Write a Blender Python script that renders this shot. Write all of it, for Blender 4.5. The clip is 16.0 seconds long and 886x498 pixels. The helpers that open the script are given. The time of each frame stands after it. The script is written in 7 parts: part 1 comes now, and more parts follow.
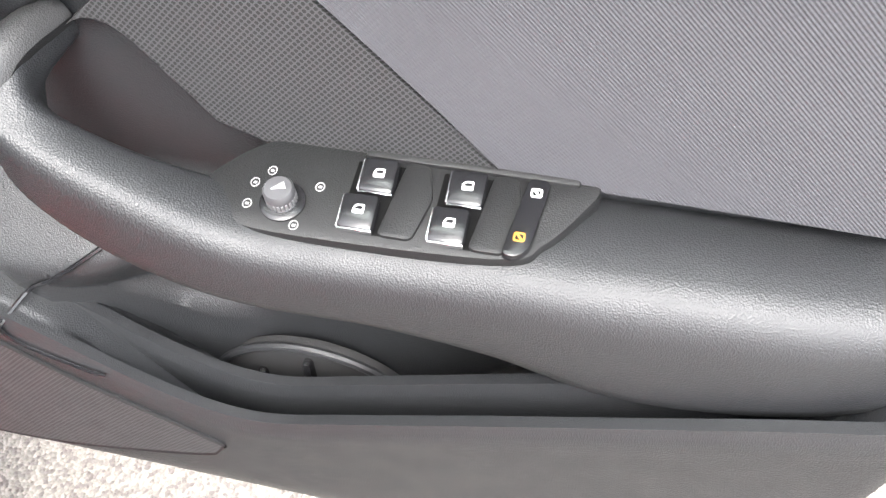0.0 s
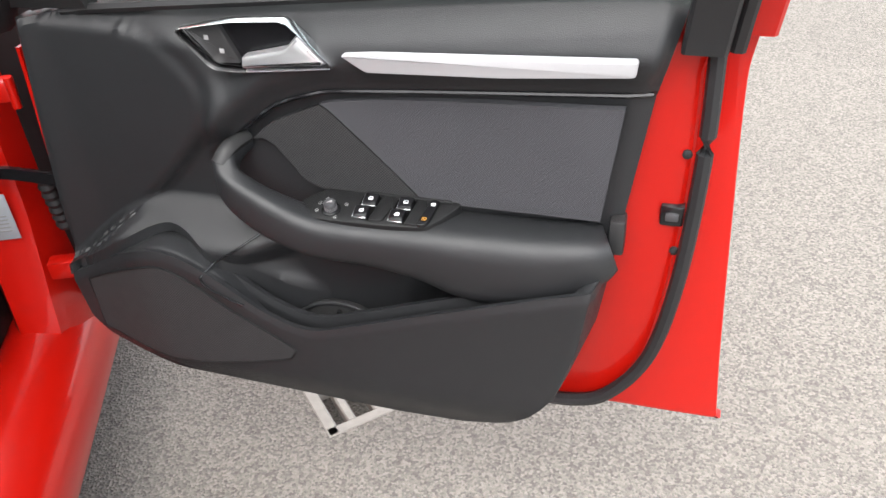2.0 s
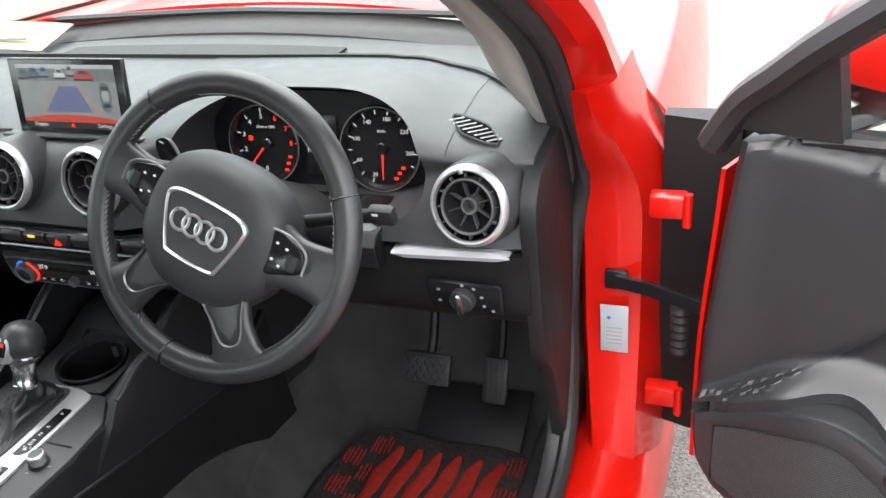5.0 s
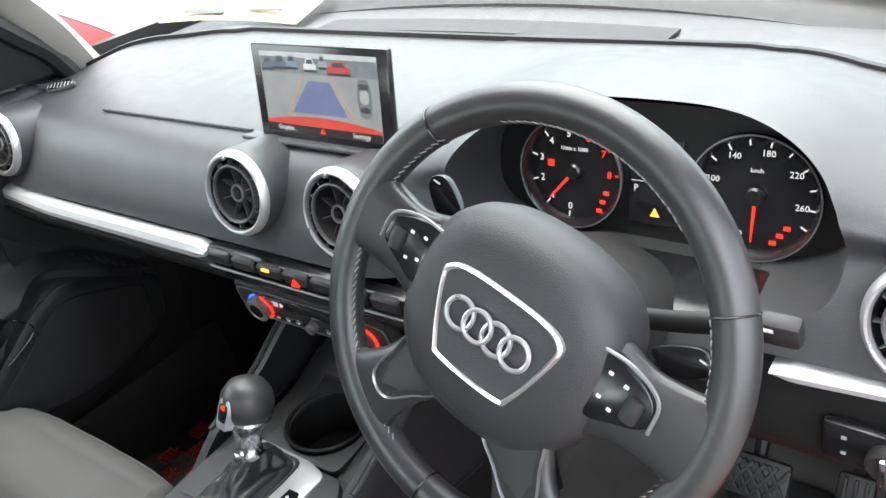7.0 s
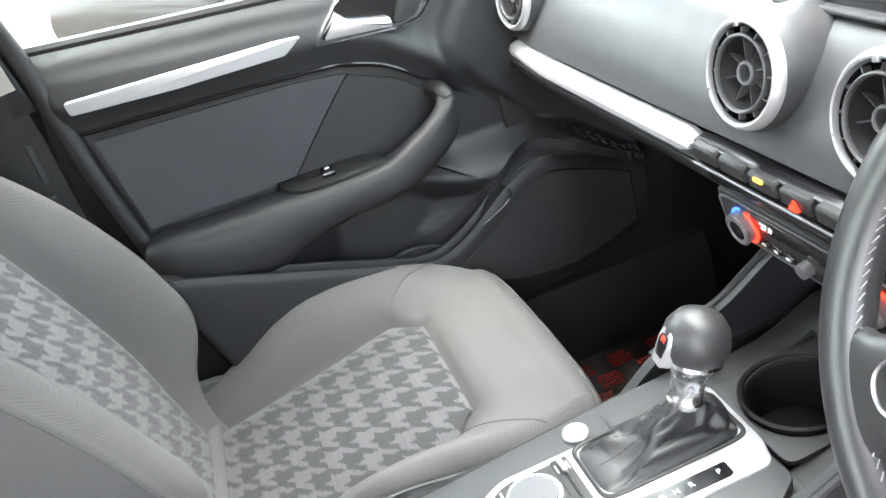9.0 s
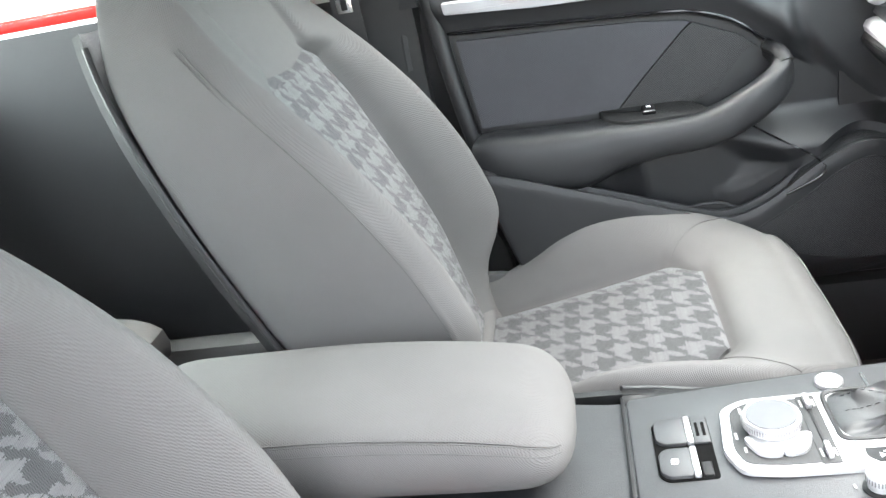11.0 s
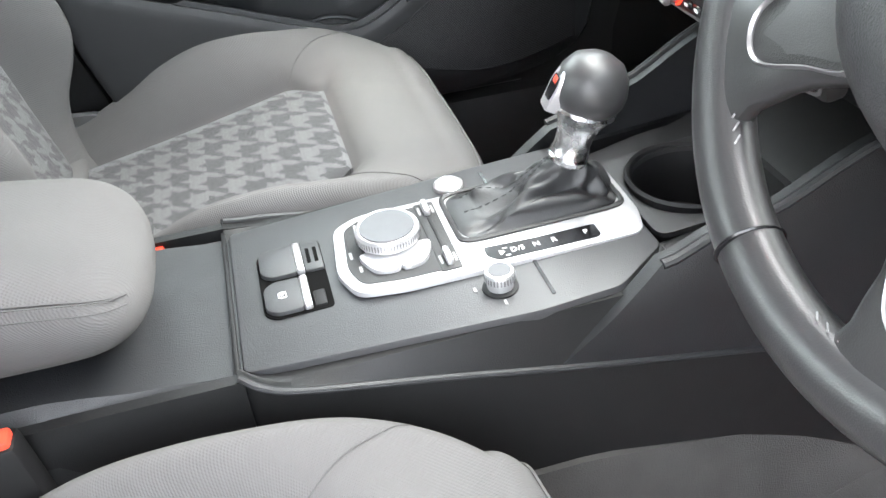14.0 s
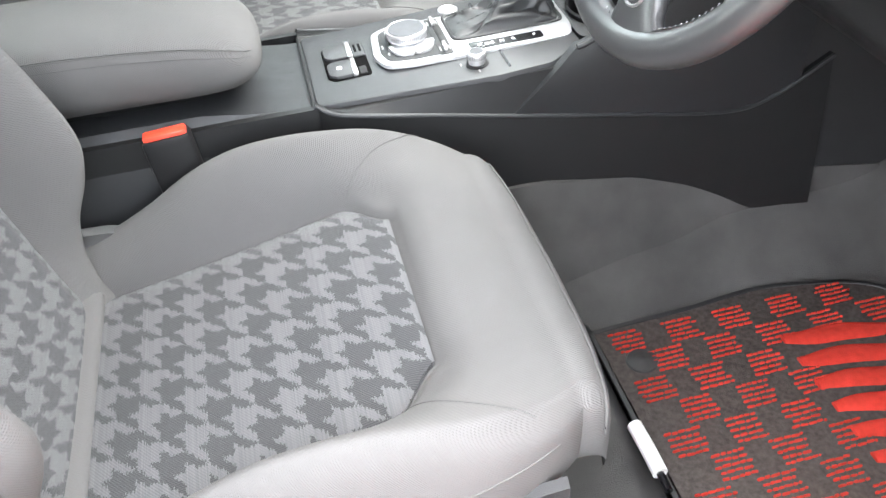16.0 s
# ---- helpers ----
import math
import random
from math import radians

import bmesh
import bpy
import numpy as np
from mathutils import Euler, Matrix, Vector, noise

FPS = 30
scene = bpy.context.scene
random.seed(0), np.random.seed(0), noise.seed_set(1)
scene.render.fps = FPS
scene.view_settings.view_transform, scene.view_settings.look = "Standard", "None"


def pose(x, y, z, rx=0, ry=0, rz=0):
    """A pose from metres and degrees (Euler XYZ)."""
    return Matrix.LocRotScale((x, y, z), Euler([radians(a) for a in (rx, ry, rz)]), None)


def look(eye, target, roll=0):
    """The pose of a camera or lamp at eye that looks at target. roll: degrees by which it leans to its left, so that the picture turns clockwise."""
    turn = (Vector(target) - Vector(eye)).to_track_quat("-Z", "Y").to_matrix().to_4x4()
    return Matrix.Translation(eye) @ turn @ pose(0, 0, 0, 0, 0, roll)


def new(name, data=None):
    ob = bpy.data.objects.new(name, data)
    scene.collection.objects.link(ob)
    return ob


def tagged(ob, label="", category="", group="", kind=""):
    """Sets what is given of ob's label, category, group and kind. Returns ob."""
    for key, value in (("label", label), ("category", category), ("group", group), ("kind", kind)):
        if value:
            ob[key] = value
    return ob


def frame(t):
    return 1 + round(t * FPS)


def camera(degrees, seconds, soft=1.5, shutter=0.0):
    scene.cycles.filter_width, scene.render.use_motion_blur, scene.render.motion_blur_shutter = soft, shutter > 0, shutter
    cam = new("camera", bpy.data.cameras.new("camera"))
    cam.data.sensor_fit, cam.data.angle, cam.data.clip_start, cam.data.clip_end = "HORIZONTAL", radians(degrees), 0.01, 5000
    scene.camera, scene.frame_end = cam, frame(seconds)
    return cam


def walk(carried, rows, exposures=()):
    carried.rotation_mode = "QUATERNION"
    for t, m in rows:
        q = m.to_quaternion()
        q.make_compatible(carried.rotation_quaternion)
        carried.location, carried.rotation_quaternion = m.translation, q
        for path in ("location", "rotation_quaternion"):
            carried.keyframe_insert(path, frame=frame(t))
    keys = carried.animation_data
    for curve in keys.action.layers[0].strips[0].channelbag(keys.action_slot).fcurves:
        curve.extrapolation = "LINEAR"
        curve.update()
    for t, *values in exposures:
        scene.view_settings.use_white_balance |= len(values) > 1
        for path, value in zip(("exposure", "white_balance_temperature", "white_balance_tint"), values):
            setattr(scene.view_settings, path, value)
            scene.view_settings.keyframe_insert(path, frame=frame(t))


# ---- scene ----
cam = camera(55.9, 16.0)
PATH = [
    (0, (1.37, -0.245, 1.033), (1.598, 1.018, -0.501), -1.6),
    (0.5, (1.347, -0.338, 1.072), (1.64, 1.011, -0.376), -0.3),
    (1, (1.335, -0.483, 1.137), (1.657, 0.958, -0.212), -0.8),
    (1.5, (1.347, -0.647, 1.229), (1.665, 0.865, -0.041), -1.6),
    (2, (1.382, -0.854, 1.298), (1.56, 0.757, 0.125), -3.4),
    (2.5, (1.416, -0.999, 1.354), (1.464, 0.691, 0.285), -4.2),
    (2.9, (1.429, -1.027, 1.372), (1.331, 0.677, 0.329), -4.4),
    (3, (1.386, -1.027, 1.364), (1.282, 0.684, 0.334), -3.9),
    (3.2, (1.353, -1.013, 1.36), (1.171, 0.697, 0.339), -4.0),
    (3.5, (1.308, -0.972, 1.36), (0.996, 0.725, 0.35), -4.7),
    (4, (1.208, -0.891, 1.362), (0.737, 0.787, 0.379), -4.9),
    (4.2, (1.156, -0.858, 1.354), (0.64, 0.816, 0.389), -4.9),
    (6.3, (0.767, -0.478, 1.29), (-0.112, 1.031, 0.315), -7.6),
    (6.5, (0.741, -0.46, 1.287), (-0.171, 1.024, 0.303), -7.6),
    (7, (0.702, -0.403, 1.269), (-0.441, 0.92, 0.297), -10.4),
    (7.5, (0.698, -0.348, 1.24), (-0.714, 0.723, 0.314), -10.1),
    (8, (0.682, -0.316, 1.217), (-0.906, 0.48, 0.297), -12.5),
    (8.5, (0.621, -0.28, 1.184), (-1.066, 0.267, 0.26), -14.5),
    (9, (0.564, -0.273, 1.165), (-1.183, 0.023, 0.238), -16.8),
    (9.5, (0.558, -0.269, 1.163), (-1.253, -0.307, 0.315), -16.4),
    (9.7, (0.568, -0.271, 1.175), (-1.247, -0.412, 0.347), -15.4),
    (11.8, (0.75, -0.323, 1.074), (-1.04, -0.701, 0.265), -11.3),
    (12, (0.733, -0.32, 1.062), (-1.046, -0.574, 0.184), -9.9),
    (12.5, (0.645, -0.304, 1.039), (-1.087, -0.256, 0.041), -6.5),
    (13, (0.567, -0.28, 1.014), (-1.103, -0.058, -0.064), -6.4),
    (13.5, (0.535, -0.25, 0.978), (-1.064, 0.065, -0.181), -5.2),
    (14, (0.588, -0.242, 0.989), (-0.99, 0.1, -0.191), -5.4),
    (14.5, (0.698, -0.257, 0.992), (-0.843, 0.091, -0.235), -5.5),
    (15, (0.824, -0.277, 1.016), (-0.695, 0.033, -0.247), -4.7),
    (15.5, (0.934, -0.3, 1.04), (-0.562, 0.0, -0.253), -4.3),
    (16, (1.026, -0.332, 1.083), (-0.467, -0.049, -0.218), -4.9),
]
EXPOSURE = [(0, 3.85), (0.5, 3.38), (1, 2.52), (1.5, 2.32), (2.0, 2.38), (2.5, 2.3), (3.5, 2.65), (4, 2.8), (6.3, 3.5), (7, 3.65), (8, 4.15), (9, 4.85), (12, 5.18), (12.7, 4.85), (13.5, 4.85), (14.5, 4.85), (16, 4.85)]
walk(cam, [(t, look(eye, target, roll)) for t, eye, target, roll in PATH], EXPOSURE)

# ---- light: bright overcast day in a car park ----
world = bpy.data.worlds.new("sky")
scene.world = world
world.use_nodes = True
wn = world.node_tree
sky = wn.nodes.new("ShaderNodeTexSky")
sky.sky_type = "NISHITA"
sky.sun_disc = False
sky.sun_elevation = radians(60)
sky.sun_rotation = radians(200)
sky.air_density = 1.0
sky.dust_density = 4.0
sky.ozone_density = 1.0
bg = wn.nodes["Background"]
bg.inputs["Strength"].default_value = 0.13
grey = wn.nodes.new("ShaderNodeHueSaturation")
grey.inputs["Saturation"].default_value = 0.25
wn.links.new(sky.outputs[0], grey.inputs["Color"])
wn.links.new(grey.outputs[0], bg.inputs[0])
sun = bpy.data.lights.new("sun", "SUN")
sun.energy = 0.65
sun.angle = radians(60)
sun.color = (1.0, 0.97, 0.93)
sun_ob = new("sun", sun)
sun_ob.matrix_world = look((-1.5, 4, 7), (0, 0, 0))


# ---- mesh helpers ----
def srgb(r, g, b):
    return tuple((c / 255 / 12.92 if c / 255 <= 0.04045 else ((c / 255 + 0.055) / 1.055) ** 2.4) for c in (r, g, b)) + (1.0,)


def material(name, base, rough=0.5, metal=0.0, var=0.12, vscale=8.0, grain=0.0, gscale=900.0, kind="noise", coat=0.0, spec=0.5, rvar=0.1):
    m = bpy.data.materials.new(name)
    m.use_nodes = True
    nt = m.node_tree
    p = nt.nodes["Principled BSDF"]
    p.inputs["Metallic"].default_value = metal
    p.inputs["Coat Weight"].default_value = coat
    p.inputs["Coat Roughness"].default_value = 0.04
    p.inputs["Specular IOR Level"].default_value = spec
    tc = nt.nodes.new("ShaderNodeTexCoord")
    n1 = nt.nodes.new("ShaderNodeTexNoise")
    n1.inputs["Scale"].default_value = vscale
    n1.inputs["Detail"].default_value = 6
    nt.links.new(tc.outputs["Object"], n1.inputs["Vector"])
    ramp = nt.nodes.new("ShaderNodeMix")
    ramp.data_type = "RGBA"
    c = Vector(base[:3])
    ramp.inputs[6].default_value = (*(c * (1 - var)), 1)
    ramp.inputs[7].default_value = (*(c * (1 + var)), 1)
    nt.links.new(n1.outputs["Fac"], ramp.inputs[0])
    nt.links.new(ramp.outputs[2], p.inputs["Base Color"])
    mr = nt.nodes.new("ShaderNodeMapRange")
    mr.inputs["To Min"].default_value = max(0.02, rough - rvar)
    mr.inputs["To Max"].default_value = min(1.0, rough + rvar)
    n2 = nt.nodes.new("ShaderNodeTexNoise")
    n2.inputs["Scale"].default_value = vscale * 6
    n2.inputs["Detail"].default_value = 4
    nt.links.new(tc.outputs["Object"], n2.inputs["Vector"])
    nt.links.new(n2.outputs["Fac"], mr.inputs["Value"])
    nt.links.new(mr.outputs[0], p.inputs["Roughness"])
    if grain > 0:
        if kind == "leather":
            g = nt.nodes.new("ShaderNodeTexVoronoi")
            g.inputs["Scale"].default_value = gscale
            out = g.outputs["Distance"]
            nt.links.new(tc.outputs["Object"], g.inputs["Vector"])
        elif kind == "weave":
            # fine rib in two directions, across x and across y + z
            sp = nt.nodes.new("ShaderNodeSeparateXYZ")
            nt.links.new(tc.outputs["Object"], sp.inputs[0])

            def node(op, a, b):
                q = nt.nodes.new("ShaderNodeMath")
                q.operation = op
                for i, v in enumerate((a, b)):
                    if isinstance(v, (int, float)):
                        q.inputs[i].default_value = v
                    elif v is not None:
                        nt.links.new(v, q.inputs[i])
                return q.outputs[0]

            yz = node("ADD", sp.outputs[1], sp.outputs[2])
            k = 6.2832 * gscale
            sa = node("SINE", node("MULTIPLY", node("ADD", sp.outputs[0], yz), k), None)
            sb = node("SINE", node("MULTIPLY", node("SUBTRACT", sp.outputs[0], yz), k * 0.6), None)
            out = node("ADD", sa, node("MULTIPLY", sb, 0.5))
        else:
            g = nt.nodes.new("ShaderNodeTexNoise")
            g.inputs["Scale"].default_value = gscale
            g.inputs["Detail"].default_value = 2
            out = g.outputs["Fac"]
            nt.links.new(tc.outputs["Object"], g.inputs["Vector"])
        bump = nt.nodes.new("ShaderNodeBump")
        bump.inputs["Strength"].default_value = grain
        bump.inputs["Distance"].default_value = 0.001
        nt.links.new(out, bump.inputs["Height"])
        nt.links.new(bump.outputs[0], p.inputs["Normal"])
    return m


def glow(name, base, strength=1.0):
    m = bpy.data.materials.new(name)
    m.use_nodes = True
    p = m.node_tree.nodes["Principled BSDF"]
    p.inputs["Base Color"].default_value = (0.01, 0.01, 0.01, 1)
    p.inputs["Roughness"].default_value = 0.3
    p.inputs["Emission Color"].default_value = base
    p.inputs["Emission Strength"].default_value = strength * 0.13
    return m


def thing(name, at, label, category, group="", kind=""):
    e = new(name)
    e.empty_display_size = 0.05
    e.matrix_world = at if isinstance(at, Matrix) else Matrix.Translation(at)
    return tagged(e, label, category, group, kind)


def part(name, bm, mat, parent, label="", smooth=True, sharp=None):
    me = bpy.data.meshes.new(name)
    bmesh.ops.recalc_face_normals(bm, faces=bm.faces)
    bm.to_mesh(me)
    bm.free()
    for p in me.polygons:
        p.use_smooth = smooth and len(p.vertices) <= 4
    if smooth:
        me.set_sharp_from_angle(angle=radians(sharp or 38))
    me.materials.append(mat)
    ob = new(name, me)
    ob.parent = parent
    if label:
        tagged(ob, label)
    return ob


def whole(name, bm, mat, label, category, kind="", smooth=True, group=""):
    ob = part(name, bm, mat, None, "", smooth)
    return tagged(ob, label, category, group, kind)


def curve(pts, n, closed=False):
    """Catmull-Rom through pts, n samples."""
    P = [np.array(p, float) for p in pts]
    k = len(P)
    out = []
    segs = k if closed else k - 1
    for i in range(n):
        s = i / (n if closed else n - 1) * segs
        j = min(int(s), segs - 1)
        f = s - j
        if closed:
            a, b, c, d = P[(j - 1) % k], P[j % k], P[(j + 1) % k], P[(j + 2) % k]
        else:
            b, c = P[j], P[j + 1]
            a = P[j - 1] if j > 0 else 2 * b - c
            d = P[j + 2] if j + 2 < k else 2 * c - b
        out.append(0.5 * (2 * b + (c - a) * f + (2 * a - 5 * b + 4 * c - d) * f * f + (3 * b - a - 3 * c + d) * f ** 3))
    return out


def lerp1(x, pts):
    return float(np.interp(x, [p[0] for p in pts], [p[1] for p in pts]))


def smooth1(x, pts):
    xs = [p[0] for p in pts]
    if x <= xs[0]:
        return pts[0][1]
    if x >= xs[-1]:
        return pts[-1][1]
    i = max(j for j in range(len(xs)) if xs[j] <= x)
    f = (x - xs[i]) / (xs[i + 1] - xs[i])
    f = f * f * (3 - 2 * f)
    return pts[i][1] * (1 - f) + pts[i + 1][1] * f


def spline1(x, pts):
    """A smooth curve through points with rising first numbers."""
    xs = [p[0] for p in pts]
    x = min(max(x, xs[0]), xs[-1])
    i = min(max(j for j in range(len(xs)) if xs[j] <= x), len(xs) - 2)
    def slope(j):
        a, b = max(j - 1, 0), min(j + 1, len(xs) - 1)
        return (pts[b][1] - pts[a][1]) / (xs[b] - xs[a])
    w = xs[i + 1] - xs[i]
    f = (x - xs[i]) / w
    return (2 * f ** 3 - 3 * f * f + 1) * pts[i][1] + (f ** 3 - 2 * f * f + f) * w * slope(i) + (3 * f * f - 2 * f ** 3) * pts[i + 1][1] + (f ** 3 - f * f) * w * slope(i + 1)


def step(a, b, x):
    f = min(1.0, max(0.0, (x - a) / (b - a)))
    return f * f * (3 - 2 * f)


def loft(rings, ring_closed=True, caps=True, ends_joined=False, bm=None):
    bm = bm or bmesh.new()
    vs = [[bm.verts.new(tuple(p)) for p in r] for r in rings]
    k = len(rings[0])
    rows = list(zip(vs[:-1], vs[1:])) + ([(vs[-1], vs[0])] if ends_joined else [])
    for a, b in rows:
        for i in range(k if ring_closed else k - 1):
            j = (i + 1) % k
            bm.faces.new((a[i], a[j], b[j], b[i]))
    if caps and ring_closed and not ends_joined:
        bm.faces.new(vs[0])
        bm.faces.new(list(reversed(vs[-1])))
    return bm


def sheet(fn, us, vs, thick=0.0, away=(0, 0, -1)):
    """A grid surface fn(u, v); with thick it gets a back, shifted along away."""
    rows = [[np.array(fn(u, v), float) for v in vs] for u in us]
    bm = bmesh.new()
    top = [[bm.verts.new(tuple(p)) for p in r] for r in rows]
    nu, nv = len(us), len(vs)
    for i in range(nu - 1):
        for j in range(nv - 1):
            bm.faces.new((top[i][j], top[i + 1][j], top[i + 1][j + 1], top[i][j + 1]))
    if thick:
        d = np.array(away, float) * thick
        bot = [[bm.verts.new(tuple(p + d)) for p in r] for r in rows]
        for i in range(nu - 1):
            for j in range(nv - 1):
                bm.faces.new((bot[i][j], bot[i][j + 1], bot[i + 1][j + 1], bot[i + 1][j]))
        rim = [(i, 0) for i in range(nu)] + [(nu - 1, j) for j in range(1, nv)] + [(i, nv - 1) for i in range(nu - 2, -1, -1)] + [(0, j) for j in range(nv - 2, 0, -1)]
        for (a, b), (c, d2) in zip(rim, rim[1:] + rim[:1]):
            bm.faces.new((top[a][b], bot[a][b], bot[c][d2], top[c][d2]))
    return bm


def sweep(path, profile, closed=False, up=(0, 0, 1), caps=True):
    """profile: list of (a, b) or a function of s in 0..1 giving it; a lies across (path x up), b along up."""
    P = [np.array(p, float) for p in path]
    n = len(P)
    rings = []
    for i, p in enumerate(P):
        if closed:
            t = P[(i + 1) % n] - P[i - 1]
        else:
            t = P[min(i + 1, n - 1)] - P[max(i - 1, 0)]
        t /= np.linalg.norm(t) + 1e-12
        side = np.cross(t, up)
        side /= np.linalg.norm(side) + 1e-12
        upv = np.cross(side, t)
        pr = profile(i / (n - 1)) if callable(profile) else profile
        rings.append([p + a * side + b * upv for a, b in pr])
    return loft(rings, True, caps and not closed, closed)


def circle(r, n=12, rb=None):
    rb = rb or r
    return [(r * math.cos(2 * math.pi * i / n), rb * math.sin(2 * math.pi * i / n)) for i in range(n)]


def superell(a, b, p=4, n=48):
    out = []
    for i in range(n):
        t = 2 * math.pi * i / n
        c, s = math.cos(t), math.sin(t)
        out.append((a * abs(c) ** (2 / p) * (1 if c >= 0 else -1), b * abs(s) ** (2 / p) * (1 if s >= 0 else -1)))
    return out


def lathe(profile, n=32, m=None, closed=False):
    rings = [[(r * math.cos(2 * math.pi * i / n), r * math.sin(2 * math.pi * i / n), z) for i in range(n)] for r, z in profile]
    bm = loft(rings, True, not closed, closed)
    if m is not None:
        bmesh.ops.transform(bm, matrix=m, verts=bm.verts)
    return bm


def rounded(pts, r=0.008, n=5):
    """A polygon with its corners rounded."""
    out = []
    P = [np.array(p, float) for p in pts]
    for i, p in enumerate(P):
        a, b = P[i - 1] - p, P[(i + 1) % len(P)] - p
        a, b = p + a / np.linalg.norm(a) * r, p + b / np.linalg.norm(b) * r
        for k in range(n):
            t = k / (n - 1)
            out.append(tuple((1 - t) ** 2 * a + 2 * t * (1 - t) * p + t * t * b))
    return out


def tube(profile, n=32):
    """An open turned shape, with no lids."""
    return loft([[(r * math.cos(2 * math.pi * i / n), r * math.sin(2 * math.pi * i / n), z) for i in range(n)] for r, z in profile], True, False)


def rbox(sx, sy, sz, r=0.003, m=None, seg=2):
    bm = bmesh.new()
    bmesh.ops.create_cube(bm, size=1)
    bmesh.ops.scale(bm, vec=(sx, sy, sz), verts=bm.verts)
    if r > 0:
        bmesh.ops.bevel(bm, geom=list(bm.edges), offset=min(r, 0.45 * min(sx, sy, sz)), segments=seg, affect="EDGES", profile=0.5)
    if m is not None:
        bmesh.ops.transform(bm, matrix=m, verts=bm.verts)
    return bm


def slab(outline, z0, z1, r=0.0, m=None, seg=2):
    """An outline in x, y from z0 up to z1, its upper edge rounded."""
    bm = bmesh.new()
    pts = [np.array(p, float) for p in outline]
    k = len(pts)
    turn = 1 if sum(pts[i - 1][0] * pts[i][1] - pts[i][0] * pts[i - 1][1] for i in range(k)) > 0 else -1

    def inset(d):
        out = []
        for i in range(k):
            t = pts[(i + 1) % k] - pts[i - 1]
            nrm = np.array((t[1], -t[0])) / (np.linalg.norm(t) + 1e-12)
            out.append(pts[i] - nrm * d * turn)
        return out

    rings = [[(p[0], p[1], z0) for p in pts]]
    sg = 1 if z1 > z0 else -1
    if r > 0:
        for j in range(seg + 1):
            a = j / seg * math.pi / 2
            rings.append([(p[0], p[1], z1 - sg * r * (1 - math.sin(a))) for p in inset(r * (1 - math.cos(a)))])
    else:
        rings.append([(p[0], p[1], z1) for p in pts])
    loft(rings, True, True, False, bm)
    if m is not None:
        bmesh.ops.transform(bm, matrix=m, verts=bm.verts)
    return bm


def rring(outline_o, outline_i, z0, z1, m=None):
    """A flat frame between two outlines with the same count of points, bulging a little."""
    zm = z0 * 0.25 + z1 * 0.75
    mid = [((a[0] + b[0]) / 2, (a[1] + b[1]) / 2, z1) for a, b in zip(outline_o, outline_i)]
    rings = [[(*p, z0) for p in outline_o], [(*p, zm) for p in outline_o], mid, [(*p, zm) for p in outline_i], [(*p, z0) for p in outline_i]]
    bm = loft(rings, True, False, True)
    if m is not None:
        bmesh.ops.transform(bm, matrix=m, verts=bm.verts)
    return bm


def text(string, size, m, depth=0.0003):
    cu = bpy.data.curves.new("text", "FONT")
    cu.body = string
    cu.size = size
    cu.align_x, cu.align_y = "CENTER", "CENTER"
    cu.extrude = depth
    cu.resolution_u = 2
    ob = bpy.data.objects.new("text", cu)
    me = bpy.data.meshes.new_from_object(ob)
    bm = bmesh.new()
    bm.from_mesh(me)
    bpy.data.objects.remove(ob)
    bpy.data.curves.remove(cu)
    bpy.data.meshes.remove(me)
    bmesh.ops.transform(bm, matrix=m, verts=bm.verts)
    return bm


def merge(*bms):
    out = bms[0]
    for b in bms[1:]:
        me = bpy.data.meshes.new("tmp")
        b.to_mesh(me)
        out.from_mesh(me)
        bpy.data.meshes.remove(me)
        b.free()
    return out


def axes(o, x, y):
    """A pose with origin o and axes x and y; z is their cross product."""
    x, y = Vector(x).normalized(), Vector(y).normalized()
    z = x.cross(y).normalized()
    y = z.cross(x)
    m = Matrix((x, y, z)).transposed().to_4x4()
    m.translation = o
    return m


# ---- materials ----
RED = material("red_paint", (0.40, 0.0045, 0.0015), 0.32, 0.0, 0.04, 3, coat=0.55, spec=0.3, rvar=0.05)
RED_IN = material("red_paint_inner", (0.38, 0.0045, 0.0015), 0.36, 0.0, 0.05, 3, coat=0.5, spec=0.25)
DARK = material("dark_plastic", (0.019, 0.019, 0.0195), 0.5, 0, 0.12, 7, 0.22, 1100, "leather", spec=0.4)
SOFT = material("soft_black_vinyl", (0.0145, 0.0152, 0.0165), 0.45, 0, 0.12, 7, 0.30, 950, "leather", spec=0.46)
DASHM = material("dashboard_skin", (0.034, 0.035, 0.037), 0.45, 0, 0.1, 6, 0.22, 900, "leather")
BLACK = material("gloss_black_plastic", (0.008, 0.008, 0.009), 0.22, 0, 0.1, 10)
RUBBER = material("black_rubber", (0.012, 0.012, 0.013), 0.55, 0, 0.15, 12, 0.2, 300)
ALU = material("brushed_aluminium", (0.40, 0.40, 0.41), 0.5, 0.3, 0.05, 20, 0.12, 500)
CHROME = material("chrome", (0.80, 0.80, 0.81), 0.17, 1.0, 0.02, 10, rvar=0.05)
BRIGHT = material("bright_satin_metal", (0.62, 0.62, 0.63), 0.30, 0.75, 0.03, 12, rvar=0.06)
SILVER = material("satin_silver_plastic", (0.25, 0.25, 0.255), 0.36, 0.75, 0.05, 10)
LEATHER = material("black_leather", (0.024, 0.024, 0.025), 0.36, 0, 0.08, 9, 0.08, 1100, "leather", rvar=0.02, spec=0.65)
CLOTH = material("grey_seat_cloth", (0.102, 0.099, 0.098), 0.95, 0, 0.10, 9, 0.25, 450, "weave", spec=0.2)
CLOTH_D = material("charcoal_door_cloth", (0.053, 0.053, 0.058), 0.95, 0, 0.12, 9, 0.32, 420, "weave", spec=0.2)
